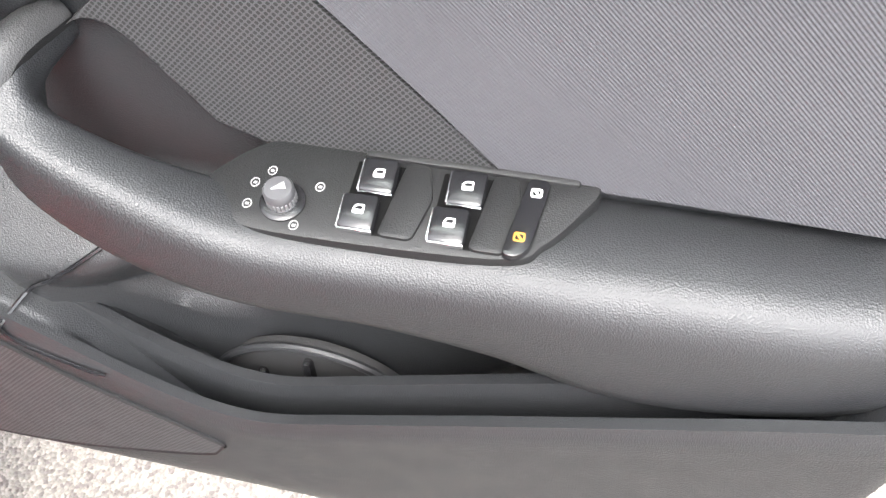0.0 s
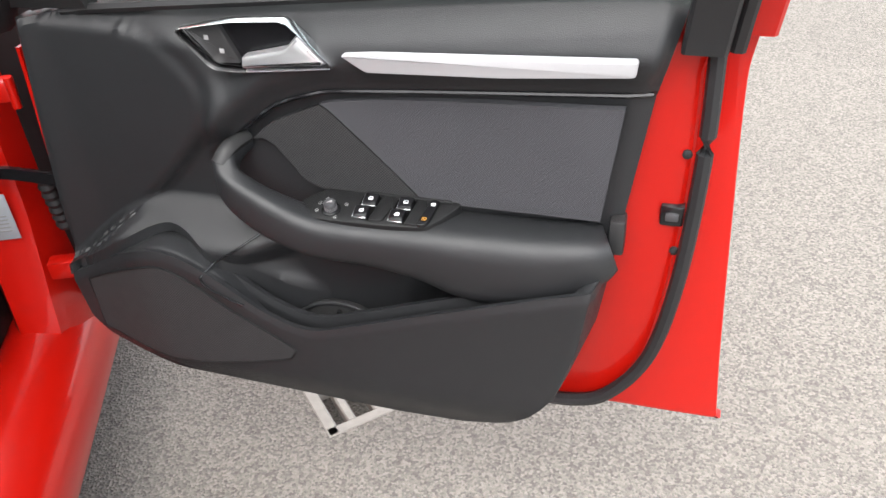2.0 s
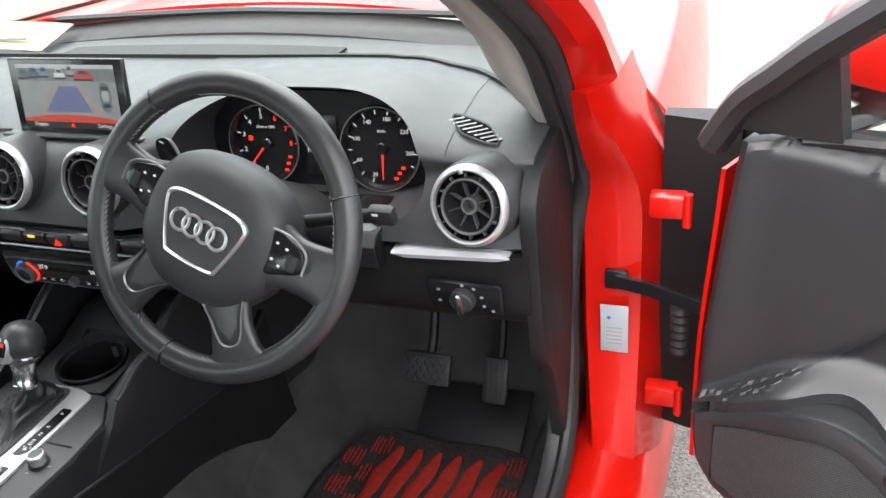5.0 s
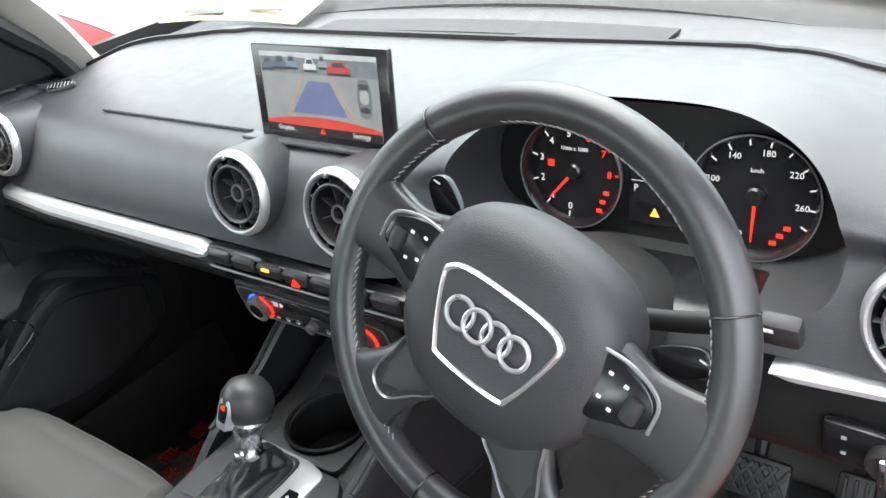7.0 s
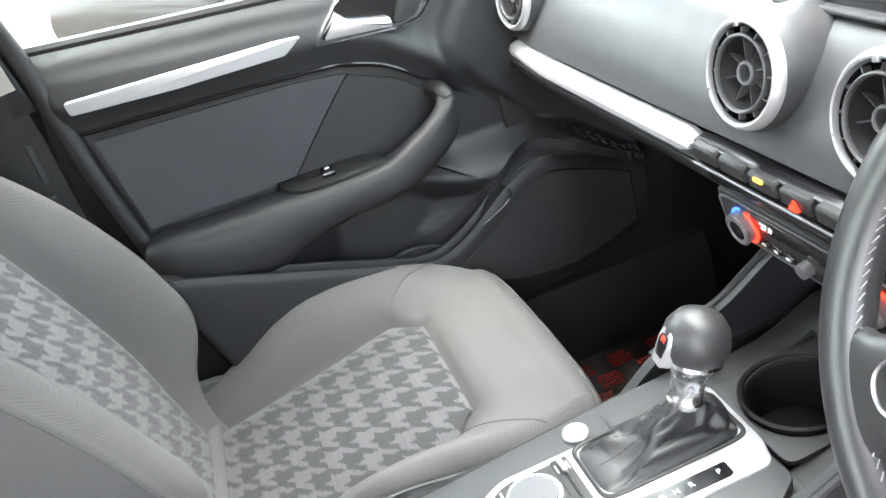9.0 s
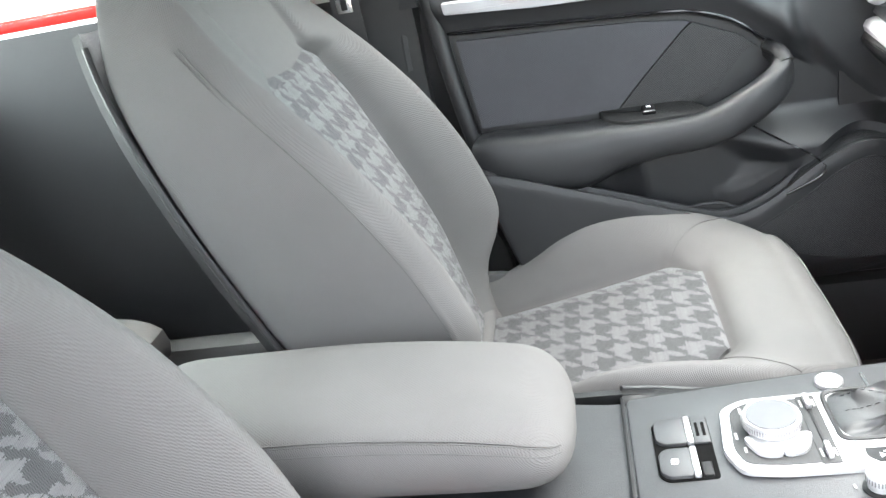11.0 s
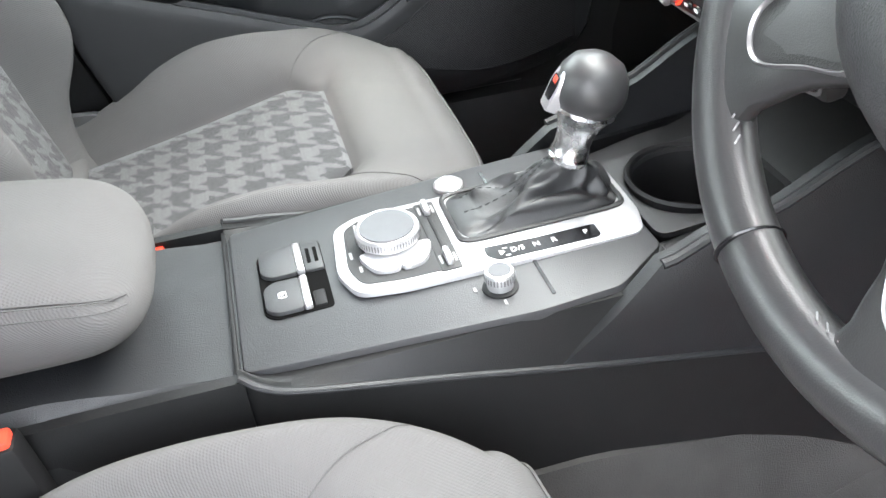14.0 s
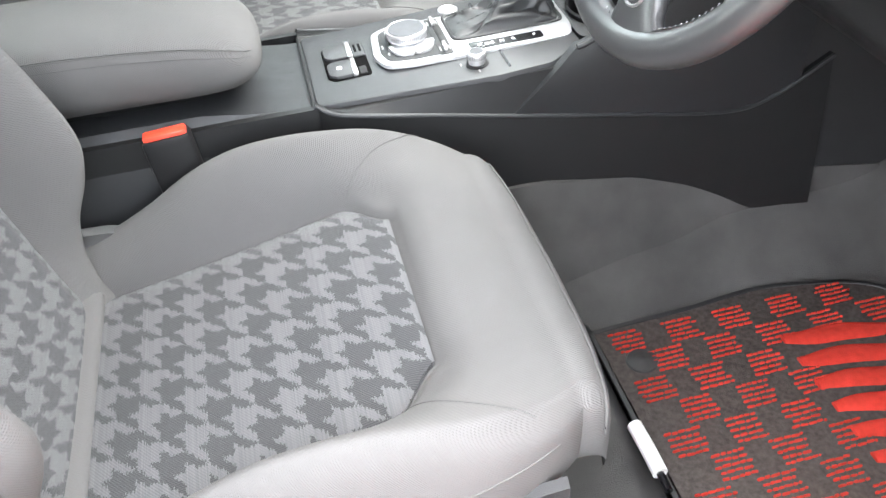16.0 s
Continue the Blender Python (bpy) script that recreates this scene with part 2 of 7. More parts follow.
CARPET = material("charcoal_carpet", (0.064, 0.062, 0.060), 1.0, 0, 0.55, 9, 1.0, 700, spec=0.1)
RECL = material("grey_recliner_plastic", (0.10, 0.10, 0.10), 0.45, 0, 0.1, 10, 0.15, 900, "leather")
TRIM = material("pale_grey_trim", (0.30, 0.28, 0.26), 0.8, 0, 0.06, 8, 0.3, 500)
ORANGE = material("red_buckle_plastic", (0.8, 0.06, 0.03), 0.35, 0, 0.05, 10)
MATRED = material("red_mat_yarn", (0.36, 0.028, 0.020), 1.0, 0, 0.35, 90, 1.0, 900, spec=0.1)
MATBLK = material("black_mat_yarn", (0.050, 0.043, 0.040), 1.0, 0, 0.75, 160, 1.0, 500, spec=0.1)
IRON = material("worn_cast_iron", (0.27, 0.255, 0.23), 0.7, 0.2, 0.25, 30, 0.4, 150)
WHITE = material("white_print", (0.75, 0.75, 0.74), 0.6, 0, 0.03, 10)
PAPER = material("cream_paper", (0.30, 0.235, 0.14), 0.7, 0, 0.06, 8)
FOIL = material("pale_foil_label", (0.30, 0.33, 0.35), 0.5, 0.2, 0.08, 30)
AIRBAG = material("soft_black_cover", (0.026, 0.0265, 0.028), 0.48, 0, 0.1, 6, 0.25, 900, "leather")
NECK = material("brushed_lever_metal", (0.62, 0.62, 0.63), 0.27, 1.0, 0.04, 14, rvar=0.04)
GAITER = material("soft_black_leather", (0.016, 0.016, 0.017), 0.40, 0, 0.15, 12, 0.25, 900, "leather", rvar=0.04)
LEVERB = material("matt_black_grip", (0.030, 0.030, 0.031), 0.42, 0, 0.08, 10, 0.05, 900, "leather")
SEAMC = material("grey_seat_seam", (0.075, 0.073, 0.072), 0.95, 0, 0.1, 50)
STITCH = material("grey_thread", (0.24, 0.24, 0.24), 0.8, 0, 0.1, 50)
# near black and dull: the shade inside openings is put into the colour
HOLE = material("dark_hole", (0.004, 0.004, 0.004), 0.9, 0, 0.1, 10, spec=0.05)
# dark_plastic taken darker: shade on the low trim is put into this colour
CONS = material("black_plastic_with_shade", (0.009, 0.0092, 0.0096), 0.5, 0, 0.15, 7, 0.22, 1100, "leather", spec=0.3)
KNOB = material("matt_silver_knob", (0.085, 0.085, 0.09), 0.42, 0.5, 0.05, 20)
MATT = material("matt_black_plastic", (0.007, 0.007, 0.0075), 0.55, 0, 0.1, 10, spec=0.3)
PRINT = material("grey_print", (0.28, 0.28, 0.28), 0.6, 0, 0.03, 10)
TYRE = material("tyre_rubber", (0.02, 0.02, 0.021), 0.8, 0, 0.2, 20, 0.4, 200)
GLOWW = glow("white_dial_print", (0.8, 0.8, 0.8, 1), 0.7)
GLOWR = glow("red_dial_light", (1, 0.03, 0.01, 1), 1.3)
GLOWB = glow("blue_dial_light", (0.05, 0.2, 1, 1), 0.9)
GLOWO = glow("amber_light", (1, 0.45, 0.05, 1), 1.6)


def glass_material(name, tint=(0.9, 0.95, 0.93), rough=0.0):
    m = bpy.data.materials.new(name)
    m.use_nodes = True
    nt = m.node_tree
    nt.nodes.remove(nt.nodes["Principled BSDF"])
    tr = nt.nodes.new("ShaderNodeBsdfTransparent")
    tr.inputs[0].default_value = (*tint, 1)
    gl = nt.nodes.new("ShaderNodeBsdfGlossy")
    gl.inputs["Roughness"].default_value = rough
    lw = nt.nodes.new("ShaderNodeLayerWeight")
    lw.inputs[0].default_value = 0.5
    pw = nt.nodes.new("ShaderNodeMath")
    pw.operation = "POWER"
    pw.inputs[1].default_value = 5
    nt.links.new(lw.outputs["Facing"], pw.inputs[0])
    fr = nt.nodes.new("ShaderNodeMath")
    fr.operation = "MULTIPLY_ADD"
    fr.inputs[1].default_value = 0.6
    fr.inputs[2].default_value = 0.03
    nt.links.new(pw.outputs[0], fr.inputs[0])
    mx = nt.nodes.new("ShaderNodeMixShader")
    nt.links.new(fr.outputs[0], mx.inputs[0])
    nt.links.new(tr.outputs[0], mx.inputs[1])
    nt.links.new(gl.outputs[0], mx.inputs[2])
    nt.links.new(mx.outputs[0], nt.nodes["Material Output"].inputs[0])
    return m


GLASS = glass_material("window_glass")
MIRROR = material("mirror_glass", (0.8, 0.82, 0.82), 0.02, 1.0, 0.0, 10, rvar=0.0)


def houndstooth(name, light, dark, pitch, x0, y0):
    """Broken-check cloth: stars of a dark ribbed yarn in a pale twill, with ragged ends where the threads change."""
    m = material(name, light, 0.95, 0, 0.08, 10, 0.25, 450, "weave", spec=0.2)
    nt = m.node_tree
    p = nt.nodes["Principled BSDF"]
    p.inputs["Sheen Weight"].default_value = 0.15
    p.inputs["Sheen Roughness"].default_value = 0.5
    sep = nt.nodes.new("ShaderNodeSeparateXYZ")
    uv = nt.nodes.new("ShaderNodeUVMap")
    nt.links.new(uv.outputs[0], sep.inputs[0])

    def op(kind, a, b=None):
        n = nt.nodes.new("ShaderNodeMath")
        n.operation = kind
        for i, v in enumerate((a, b)):
            if v is None:
                continue
            if isinstance(v, (int, float)):
                n.inputs[i].default_value = v
            else:
                nt.links.new(v, n.inputs[i])
        return n.outputs[0]

    def thread(v, width):
        w = nt.nodes.new("ShaderNodeTexWhiteNoise")
        w.noise_dimensions = "1D"
        nt.links.new(op("FLOOR", op("DIVIDE", v, width)), w.inputs["W"])
        return w.outputs["Value"]

    sx, sy = sep.outputs[0], sep.outputs[1]
    ragx, ragy = thread(sy, 0.0011), thread(sx, 0.0016)
    x = op("ADD", op("DIVIDE", op("SUBTRACT", sx, x0), pitch), op("MULTIPLY", op("SUBTRACT", ragx, 0.5), 0.10))
    y = op("ADD", op("DIVIDE", op("SUBTRACT", sy, y0), pitch), op("MULTIPLY", op("SUBTRACT", ragy, 0.5), 0.05))
    warp = op("LESS_THAN", op("FRACT", op("ADD", x, 0.25)), 0.5)
    weft = op("LESS_THAN", op("FRACT", op("ADD", y, 0.26)), 0.52)
    over = op("LESS_THAN", op("FRACT", op("MULTIPLY", op("SUBTRACT", x, y), 2.0)), 0.5)
    fac = op("ADD", op("MULTIPLY", over, warp), op("MULTIPLY", op("SUBTRACT", 1.0, over), weft))
    # threads: pale ones run across the seat, dark ribs along it
    pale = op("ADD", 0.90, op("MULTIPLY", ragx, 0.2))
    rib = op("ADD", 0.86, op("MULTIPLY", op("SINE", op("MULTIPLY", sx, 6.2832 / 0.0022)), 0.22))
    old = p.inputs["Base Color"].links[0].from_socket

    def tint(colour, k):
        n = nt.nodes.new("ShaderNodeVectorMath")
        n.operation = "SCALE"
        if isinstance(colour, tuple):
            n.inputs[0].default_value = colour[:3]
        else:
            nt.links.new(colour, n.inputs[0])
        nt.links.new(k, n.inputs["Scale"])
        return n.outputs[0]

    mix = nt.nodes.new("ShaderNodeMix")
    mix.data_type = "RGBA"
    nt.links.new(fac, mix.inputs[0])
    nt.links.new(tint(old, pale), mix.inputs[6])
    nt.links.new(tint(dark, rib), mix.inputs[7])
    nt.links.new(mix.outputs[2], p.inputs["Base Color"])
    return m


HOUND = houndstooth("houndstooth_cloth", (0.096, 0.096, 0.098), (0.051, 0.051, 0.053, 1), 0.0478, -0.119, -0.334)

# ---- ground ----
def asphalt_material():
    m = material("worn_asphalt", (0.170, 0.160, 0.147), 0.92, 0, 0.12, 1.2, spec=0.25)
    nt = m.node_tree
    p = nt.nodes["Principled BSDF"]
    tc = [n for n in nt.nodes if n.type == "TEX_COORD"][0]
    vor = nt.nodes.new("ShaderNodeTexVoronoi")
    vor.inputs["Scale"].default_value = 190
    nt.links.new(tc.outputs["Object"], vor.inputs["Vector"])
    old = p.inputs["Base Color"].links[0].from_socket
    ramp = nt.nodes.new("ShaderNodeValToRGB")
    ramp.color_ramp.elements[0].color = (0.62, 0.61, 0.60, 1)
    ramp.color_ramp.elements[1].color = (1.36, 1.34, 1.30, 1)
    sp = nt.nodes.new("ShaderNodeSeparateColor")
    nt.links.new(vor.outputs["Color"], sp.inputs[0])
    nt.links.new(sp.outputs[0], ramp.inputs[0])
    mix = nt.nodes.new("ShaderNodeMix")
    mix.data_type = "RGBA"
    mix.blend_type = "MULTIPLY"
    mix.inputs[0].default_value = 1
    nt.links.new(old, mix.inputs[6])
    nt.links.new(ramp.outputs[0], mix.inputs[7])
    nt.links.new(mix.outputs[2], p.inputs["Base Color"])
    bump = nt.nodes.new("ShaderNodeBump")
    bump.inputs["Strength"].default_value = 0.9
    bump.inputs["Distance"].default_value = 0.004
    nt.links.new(vor.outputs["Distance"], bump.inputs["Height"])
    nt.links.new(bump.outputs[0], p.inputs["Normal"])
    return m


ASPHALT = asphalt_material()
GX0, GX1, GY0, GY1 = 1.19, 1.59, 0.345, 0.745
GROT = radians(20.5)


def grate_world(a, b, z=0.0):
    """Local grate coordinates to the ground."""
    c, s = math.cos(GROT), math.sin(GROT)
    return (1.258 + a * c - b * s, 0.327 + a * s + b * c, z)


def ground_mesh():
    bm = bmesh.new()
    hole = [grate_world(*p) for p in ((0, 0), (0.42, 0), (0.42, 0.42), (0, 0.42))]
    far = [(-400, -400, 0), (400, -400, 0), (400, 400, 0), (-400, 400, 0)]
    h = [bm.verts.new(p) for p in hole]
    f = [bm.verts.new(p) for p in far]
    for i in range(4):
        j = (i + 1) % 4
        bm.faces.new((f[i], f[j], h[j], h[i]))
    low = [bm.verts.new((p[0], p[1], -0.25)) for p in hole]
    for i in range(4):
        j = (i + 1) % 4
        bm.faces.new((h[i], h[j], low[j], low[i]))
    bm.faces.new(low)
    return bm


ground = whole("ground", ground_mesh(), ASPHALT, "worn grey asphalt of a car park", "ground", "structure", False)


# ---- car shell ----
car = thing("car_body", (0, 0, 0), "bright red saloon car with its driver's door wide open", "car")

# sill with its inner flange, driver's side
SILL = [(0.715, 0.20), (0.715, 0.335), (0.745, 0.362), (0.79, 0.368), (0.84, 0.352), (0.872, 0.315), (0.884, 0.265), (0.868, 0.205), (0.84, 0.185)]
ys = np.linspace(0.52, -1.9, 14)
part("sill", loft([[(x, y, z) for x, z in SILL] for y in ys]), RED, car, "glossy red door sill")
part("sill_far", loft([[(-x, y, z) for x, z in SILL] for y in np.linspace(0.6, -1.9, 6)]), RED, car)


# hinge pillar: a closed ring in plan, lofted up
def pillar_ring(z):
    k = step(0.62, 0.30, z)
    t = step(0.76, 1.0, z)
    xi = 0.742 + 0.02 * k
    xo = 0.868 - 0.064 * t
    y0 = 0.395 - 0.06 * k - 0.62 * max(0.0, z - 0.815)
    d = 1 - 0.55 * t
    return [(xi, y0 + 0.005, z), (xi + 0.01, y0 - 0.010, z), (0.796 - 0.018 * t, y0 - 0.014, z), (0.834 - 0.050 * t, y0 - 0.006, z), (xo - 0.012 + 0.006 * t, y0 + 0.045 * d, z), (xo, y0 + 0.085 * d, z), (xo, y0 + 0.18, z), (xi, y0 + 0.18, z)]


part("hinge_pillar", loft([pillar_ring(z) for z in np.linspace(0.22, 0.985, 30)]), RED, car, "glossy red door pillar")

# front wing and bonnet
def wing(u, v):
    y = 0.50 + 1.45 * u
    x = 0.872 - 0.012 * u
    z = [0.22, 0.45, 0.66, 0.80, 0.885, 0.93, 0.945][int(round(v * 6))]
    bulge = [0.0, 0.01, 0.012, 0.0, -0.022, -0.06, -0.12][int(round(v * 6))]
    return (x + bulge - 0.05 * u * u, y, z - 0.10 * u * u)


part("front_wing", sheet(wing, np.linspace(0, 1, 14), np.linspace(0, 1, 7), 0.004, (-1, 0, -0.3)), RED, car)
part("front_wing_far", sheet(lambda u, v: (-wing(u, v)[0], *wing(u, v)[1:]), np.linspace(0, 1, 10), np.linspace(0, 1, 7), 0.004, (1, 0, -0.3)), RED, car)


def bonnet(u, v):
    x = -0.745 + 1.49 * u
    y = 0.80 + 1.1 * v - 0.12 * (abs(x) / 0.75) ** 2 * (1 - v)
    crease = 0.012 * math.exp(-((abs(x) - 0.52) / 0.05) ** 2)
    return (x, y, 0.985 - 0.05 * (x / 0.75) ** 2 - 0.03 * v - 0.10 * v * v + crease)


part("bonnet", sheet(bonnet, np.linspace(0, 1, 26), np.linspace(0, 1, 12), 0.006), RED, car, "glossy red bonnet with pressed creases")
part("wiper_cowl", sheet(lambda u, v: (-0.74 + 1.48 * u, 0.70 + 0.12 * v - 0.12 * (2 * u - 1) ** 2, 0.95 + 0.012 * v - 0.035 * (2 * u - 1) ** 2), np.linspace(0, 1, 16), np.linspace(0, 1, 3), 0.01), DARK, car, "black plastic cowl under the windscreen")
for sx, rot in ((0.05, 0.0), (-0.45, 0.0)):
    part("wiper_blade", sweep([(sx + 0.55 * k, 0.735 - 0.09 * abs(sx + 0.55 * k) ** 2, 0.985 - 0.02 * abs(sx + 0.55 * k)) for k in np.linspace(0, 1, 8)], circle(0.007, 6)), RUBBER, car)


# windscreen pillars: red flank, rubber seal and pale inner trim, all along the door opening's edge
RAIL = curve([(0.768, 0.385, 0.845), (0.762, 0.30, 0.972), (0.752, 0.20, 1.087), (0.700, 0.02, 1.22), (0.630, -0.17, 1.32), (0.585, -0.45, 1.365), (0.575, -0.85, 1.37), (0.575, -1.3, 1.345)], 57)


def along(offs, grow=None):
    rings = []
    for q in RAIL:
        f = 0.05 + 0.09 * step(1.06, 0.88, q[2])
        g = grow(q[2]) if grow else 1.0
        rings.append([(q[0] + a * g, q[1] + b + f * c, q[2] + d) for a, b, c, d in offs])
    return rings


def mirrored(rings, sx):
    return [[(sx * p[0], p[1], p[2]) for p in r] for r in rings]


SEAL = [(0.735, -0.95, 0.375), (0.735, -0.5, 0.372), (0.735, -0.05, 0.372), (0.738, 0.18, 0.376), (0.738, 0.29, 0.41), (0.735, 0.345, 0.50), (0.730, 0.372, 0.62), (0.736, 0.388, 0.74), (0.752, 0.375, 0.85), (0.748, 0.297, 0.975), (0.738, 0.197, 1.09), (0.686, 0.017, 1.222), (0.616, -0.173, 1.322), (0.571, -0.45, 1.366), (0.561, -0.9, 1.36)]
for sx, nm in ((1, "windscreen_pillar"), (-1, "windscreen_pillar_far")):
    part(nm, loft(mirrored(along(((0, 0, 0, 0), (0.022, 0, 0.25, -0.010), (0.044, 0, 0.7, -0.004), (0.042, 0, 1.0, 0.014), (0.0, 0, 1.05, 0.030), (-0.02, 0.01, 0.5, 0.030))), sx)), RED, car, "glossy red windscreen pillar and roof rail")
    part("pillar_strip", sweep([(sx * r[0][0], r[0][1], r[0][2]) for r in along(((0.006, 0, 1.05, 0.032),))[:40]], circle(0.006, 6)), SILVER, car, "pale strip beside the windscreen")
    part("pillar_seal", loft(mirrored(along(((-0.012, -0.006, 0, -0.004), (-0.026, -0.014, 0, 0.002), (-0.042, -0.012, 0, 0.006), (-0.056, -0.002, 0, 0.012), (-0.04, 0.03, 0, 0.03), (-0.01, 0.03, 0, 0.02))), sx)), DARK, car, "dark inner seal beside the pillar trim")
    part("pillar_trim", loft(mirrored(along(((-0.050, -0.006, 0, 0.010), (-0.066, -0.018, 0, 0.012), (-0.085, -0.020, 0, 0.018), (-0.105, -0.010, 0, 0.028), (-0.120, 0.02, 0, 0.046), (-0.06, 0.05, 0, 0.05)), lambda z: 0.62 + 0.38 * step(0.86, 1.0, z) + 0.14 * step(1.0, 1.12, z)), sx)), TRIM, car, "pale grey inner pillar trim")
part("door_seal", sweep(curve(SEAL, 110), circle(0.013, 10, 0.016)), RUBBER, car, "black rubber door seal")
part("door_seal_lip", sweep([(p[0] - 0.022, p[1] - 0.004, p[2] - 0.004) for p in curve(SEAL, 110)], circle(0.014, 8, 0.010)), DARK, car, "dark inner edge of the door opening")
part("windscreen", sheet(lambda u, v: ((-1 + 2 * u) * (0.74 - 0.15 * v), (0.84 - 0.72 * v) - 0.17 * (2 * u - 1) ** 2 * (1 - 0.5 * v), 0.965 + 0.40 * v - 0.03 * (2 * u - 1) ** 2), np.linspace(0, 1, 13), np.linspace(0, 1, 9), 0.004), GLASS, car, "clear windscreen").visible_shadow = False
part("roof", sheet(lambda u, v: ((-1 + 2 * u) * 0.60, 0.02 - 1.5 * v, 1.40 - 0.035 * (2 * u - 1) ** 2 - 0.02 * (1 - v) ** 2), np.linspace(0, 1, 11), np.linspace(0, 1, 9), 0.012, (0, 0, 1)), RED, car)
part("headliner", sheet(lambda u, v: ((-1 + 2 * u) * 0.59, 0.0 - 1.5 * v, 1.375 - 0.035 * (2 * u - 1) ** 2 - 0.02 * (1 - v) ** 2), np.linspace(0, 1, 9), np.linspace(0, 1, 7), 0.01), TRIM, car, "pale grey headliner")
# rear end closes the cabin
part("rear_shell", sheet(lambda u, v: ((-1 + 2 * u) * (0.86 - 0.1 * v), -1.95 + 0.02 * v, 0.2 + 0.75 * v), np.linspace(0, 1, 7), np.linspace(0, 1, 5), 0.02, (0, -1, 0)), RED, car)
part("rear_window", sheet(lambda u, v: ((-1 + 2 * u) * (0.66 - 0.1 * v), -1.95 + 0.5 * v, 0.95 + 0.42 * v), np.linspace(0, 1, 5), np.linspace(0, 1, 3), 0.004), GLASS, car).visible_shadow = False
part("parcel_shelf", sheet(lambda u, v: ((-1 + 2 * u) * 0.7, -1.95 + 0.5 * v, 0.93), np.linspace(0, 1, 3), np.linspace(0, 1, 3), 0.02), DARK, car)

# floor, tunnel and bulkhead
def floor_pt(u, v):
    x = -0.73 + 1.46 * u
    y = -1.9 + 2.62 * v
    z = 0.17 + 0.17 * math.exp(-(x / 0.20) ** 4) + 0.32 * step(0.50, 0.80, y) ** 1.2 + 0.012 * noise.noise((x * 9, y * 9, 0.3))
    return (x, y, z)


part("carpet", sheet(floor_pt, np.linspace(0, 1, 60), np.linspace(0, 1, 80), 0.02), CARPET, car, "dusty charcoal carpet")
part("bulkhead", sheet(lambda u, v: (-0.73 + 1.46 * u, 0.70 + 0.03 * v, 0.3 + 0.62 * v), np.linspace(0, 1, 5), np.linspace(0, 1, 5), 0.02, (0, 1, 0)), DARK, car)
# carpet drawn up over the tunnel's sides
for sx in (-1, 1):
    def tunnel_carpet(u, v):
        y = -1.0 + 1.62 * u
        zt = 0.386 - 0.17 * (y + 0.03) if y > -0.03 else 0.386
        z = zt + 0.012 - v * (zt - 0.16)
        return (sx * (0.146 + 0.30 * (zt + 0.012 - z) + 0.003 * noise.noise((y * 7, z * 9, 1.7))), y, z)
    part("tunnel_carpet", sheet(tunnel_carpet, np.linspace(0, 1, 60), np.linspace(0, 1, 14), 0.006, (-sx, 0, 0)), CARPET, car, "dusty charcoal carpet up the side of the tunnel")
# side trim in the footwells
for sx in (1, -1):
    part("kick_panel", loft([[(sx * x, y, z) for x, y in ((0.70, 0.74), (0.672, 0.55), (0.678, 0.42), (0.70, 0.365 - 0.05 * step(0.6, 0.3, z)), (0.735, 0.37 - 0.05 * step(0.6, 0.3, z)), (0.74, 0.74))] for z in np.linspace(0.18, 0.9, 10)]), CONS, car, "dark plastic footwell side trim")
    part("sill_trim", loft([[(sx * x, y, z) for x, z in ((0.64, 0.17), (0.655, 0.30), (0.675, 0.345), (0.70, 0.358), (0.725, 0.352), (0.725, 0.17))] for y in np.linspace(0.42, -1.9, 14)]), DARK, car, "dark plastic sill cover")
# centre pillars; the near one stands a little further back
for sx, dy in ((1, 0.02), (-1, 0.135)):
    def lean(x, z):
        return sx * (x - 0.17 * max(0, (z - 0.9) / 0.45))
    part("centre_pillar", loft([[(lean(x, z), y + dy + 0.10 * step(0.75, 0.40, z) * (y > -0.85), z) for x, y in ((0.705, -0.70), (0.69, -0.78), (0.69, -0.95), (0.72, -1.02), (0.80, -1.0), (0.82, -0.80), (0.80, -0.70), (0.74, -0.69))] for z in np.linspace(0.22, 0.97, 10)]), DARK, car, "dark plastic lower centre pillar")
    part("centre_pillar_trim", loft([[(lean(x, z), y + dy, z) for x, y in ((0.695, -0.695), (0.67, -0.735), (0.66, -0.93), (0.70, -0.98), (0.79, -0.97), (0.80, -0.71))] for z in np.linspace(0.973, 1.36, 6)]), TRIM, car, "pale grey upper centre pillar trim")
part("door_seal_far", sweep(curve([(-0.60, -0.56, 1.22), (-0.655, -0.555, 1.10), (-0.688, -0.54, 0.98), (-0.692, -0.518, 0.80), (-0.694, -0.482, 0.60), (-0.694, -0.447, 0.47), (-0.694, -0.39, 0.385), (-0.694, -0.2, 0.372), (-0.694, 0.2, 0.372)], 60), circle(0.015, 10)), RUBBER, car, "black rubber door seal")
# door hinges, check strap and the rubber in the hinge gap
for z in (0.80, 0.475):
    hinge = part("hinge", rbox(0.050, 0.03, 0.034, 0.005, pose(0.872, 0.362, z)), RED_IN, car, "red painted steel door hinge")
    part("hinge_pin", lathe([(0.0065, -0.024), (0.0065, 0.024), (0.0, 0.024)], 10, pose(0.899, 0.345, z)), RED_IN, hinge)
strap = part("check_strap", sweep([(0.80, 0.37, 0.665), (0.85, 0.355, 0.665), (0.93, 0.325, 0.66)], [(0.004, 0.010), (0.004, -0.010), (-0.004, -0.010), (-0.004, 0.010)]), BLACK, car, "black steel check strap")
part("strap_bracket", rbox(0.035, 0.012, 0.032, 0.004, pose(0.80, 0.375, 0.665)), BLACK, strap)
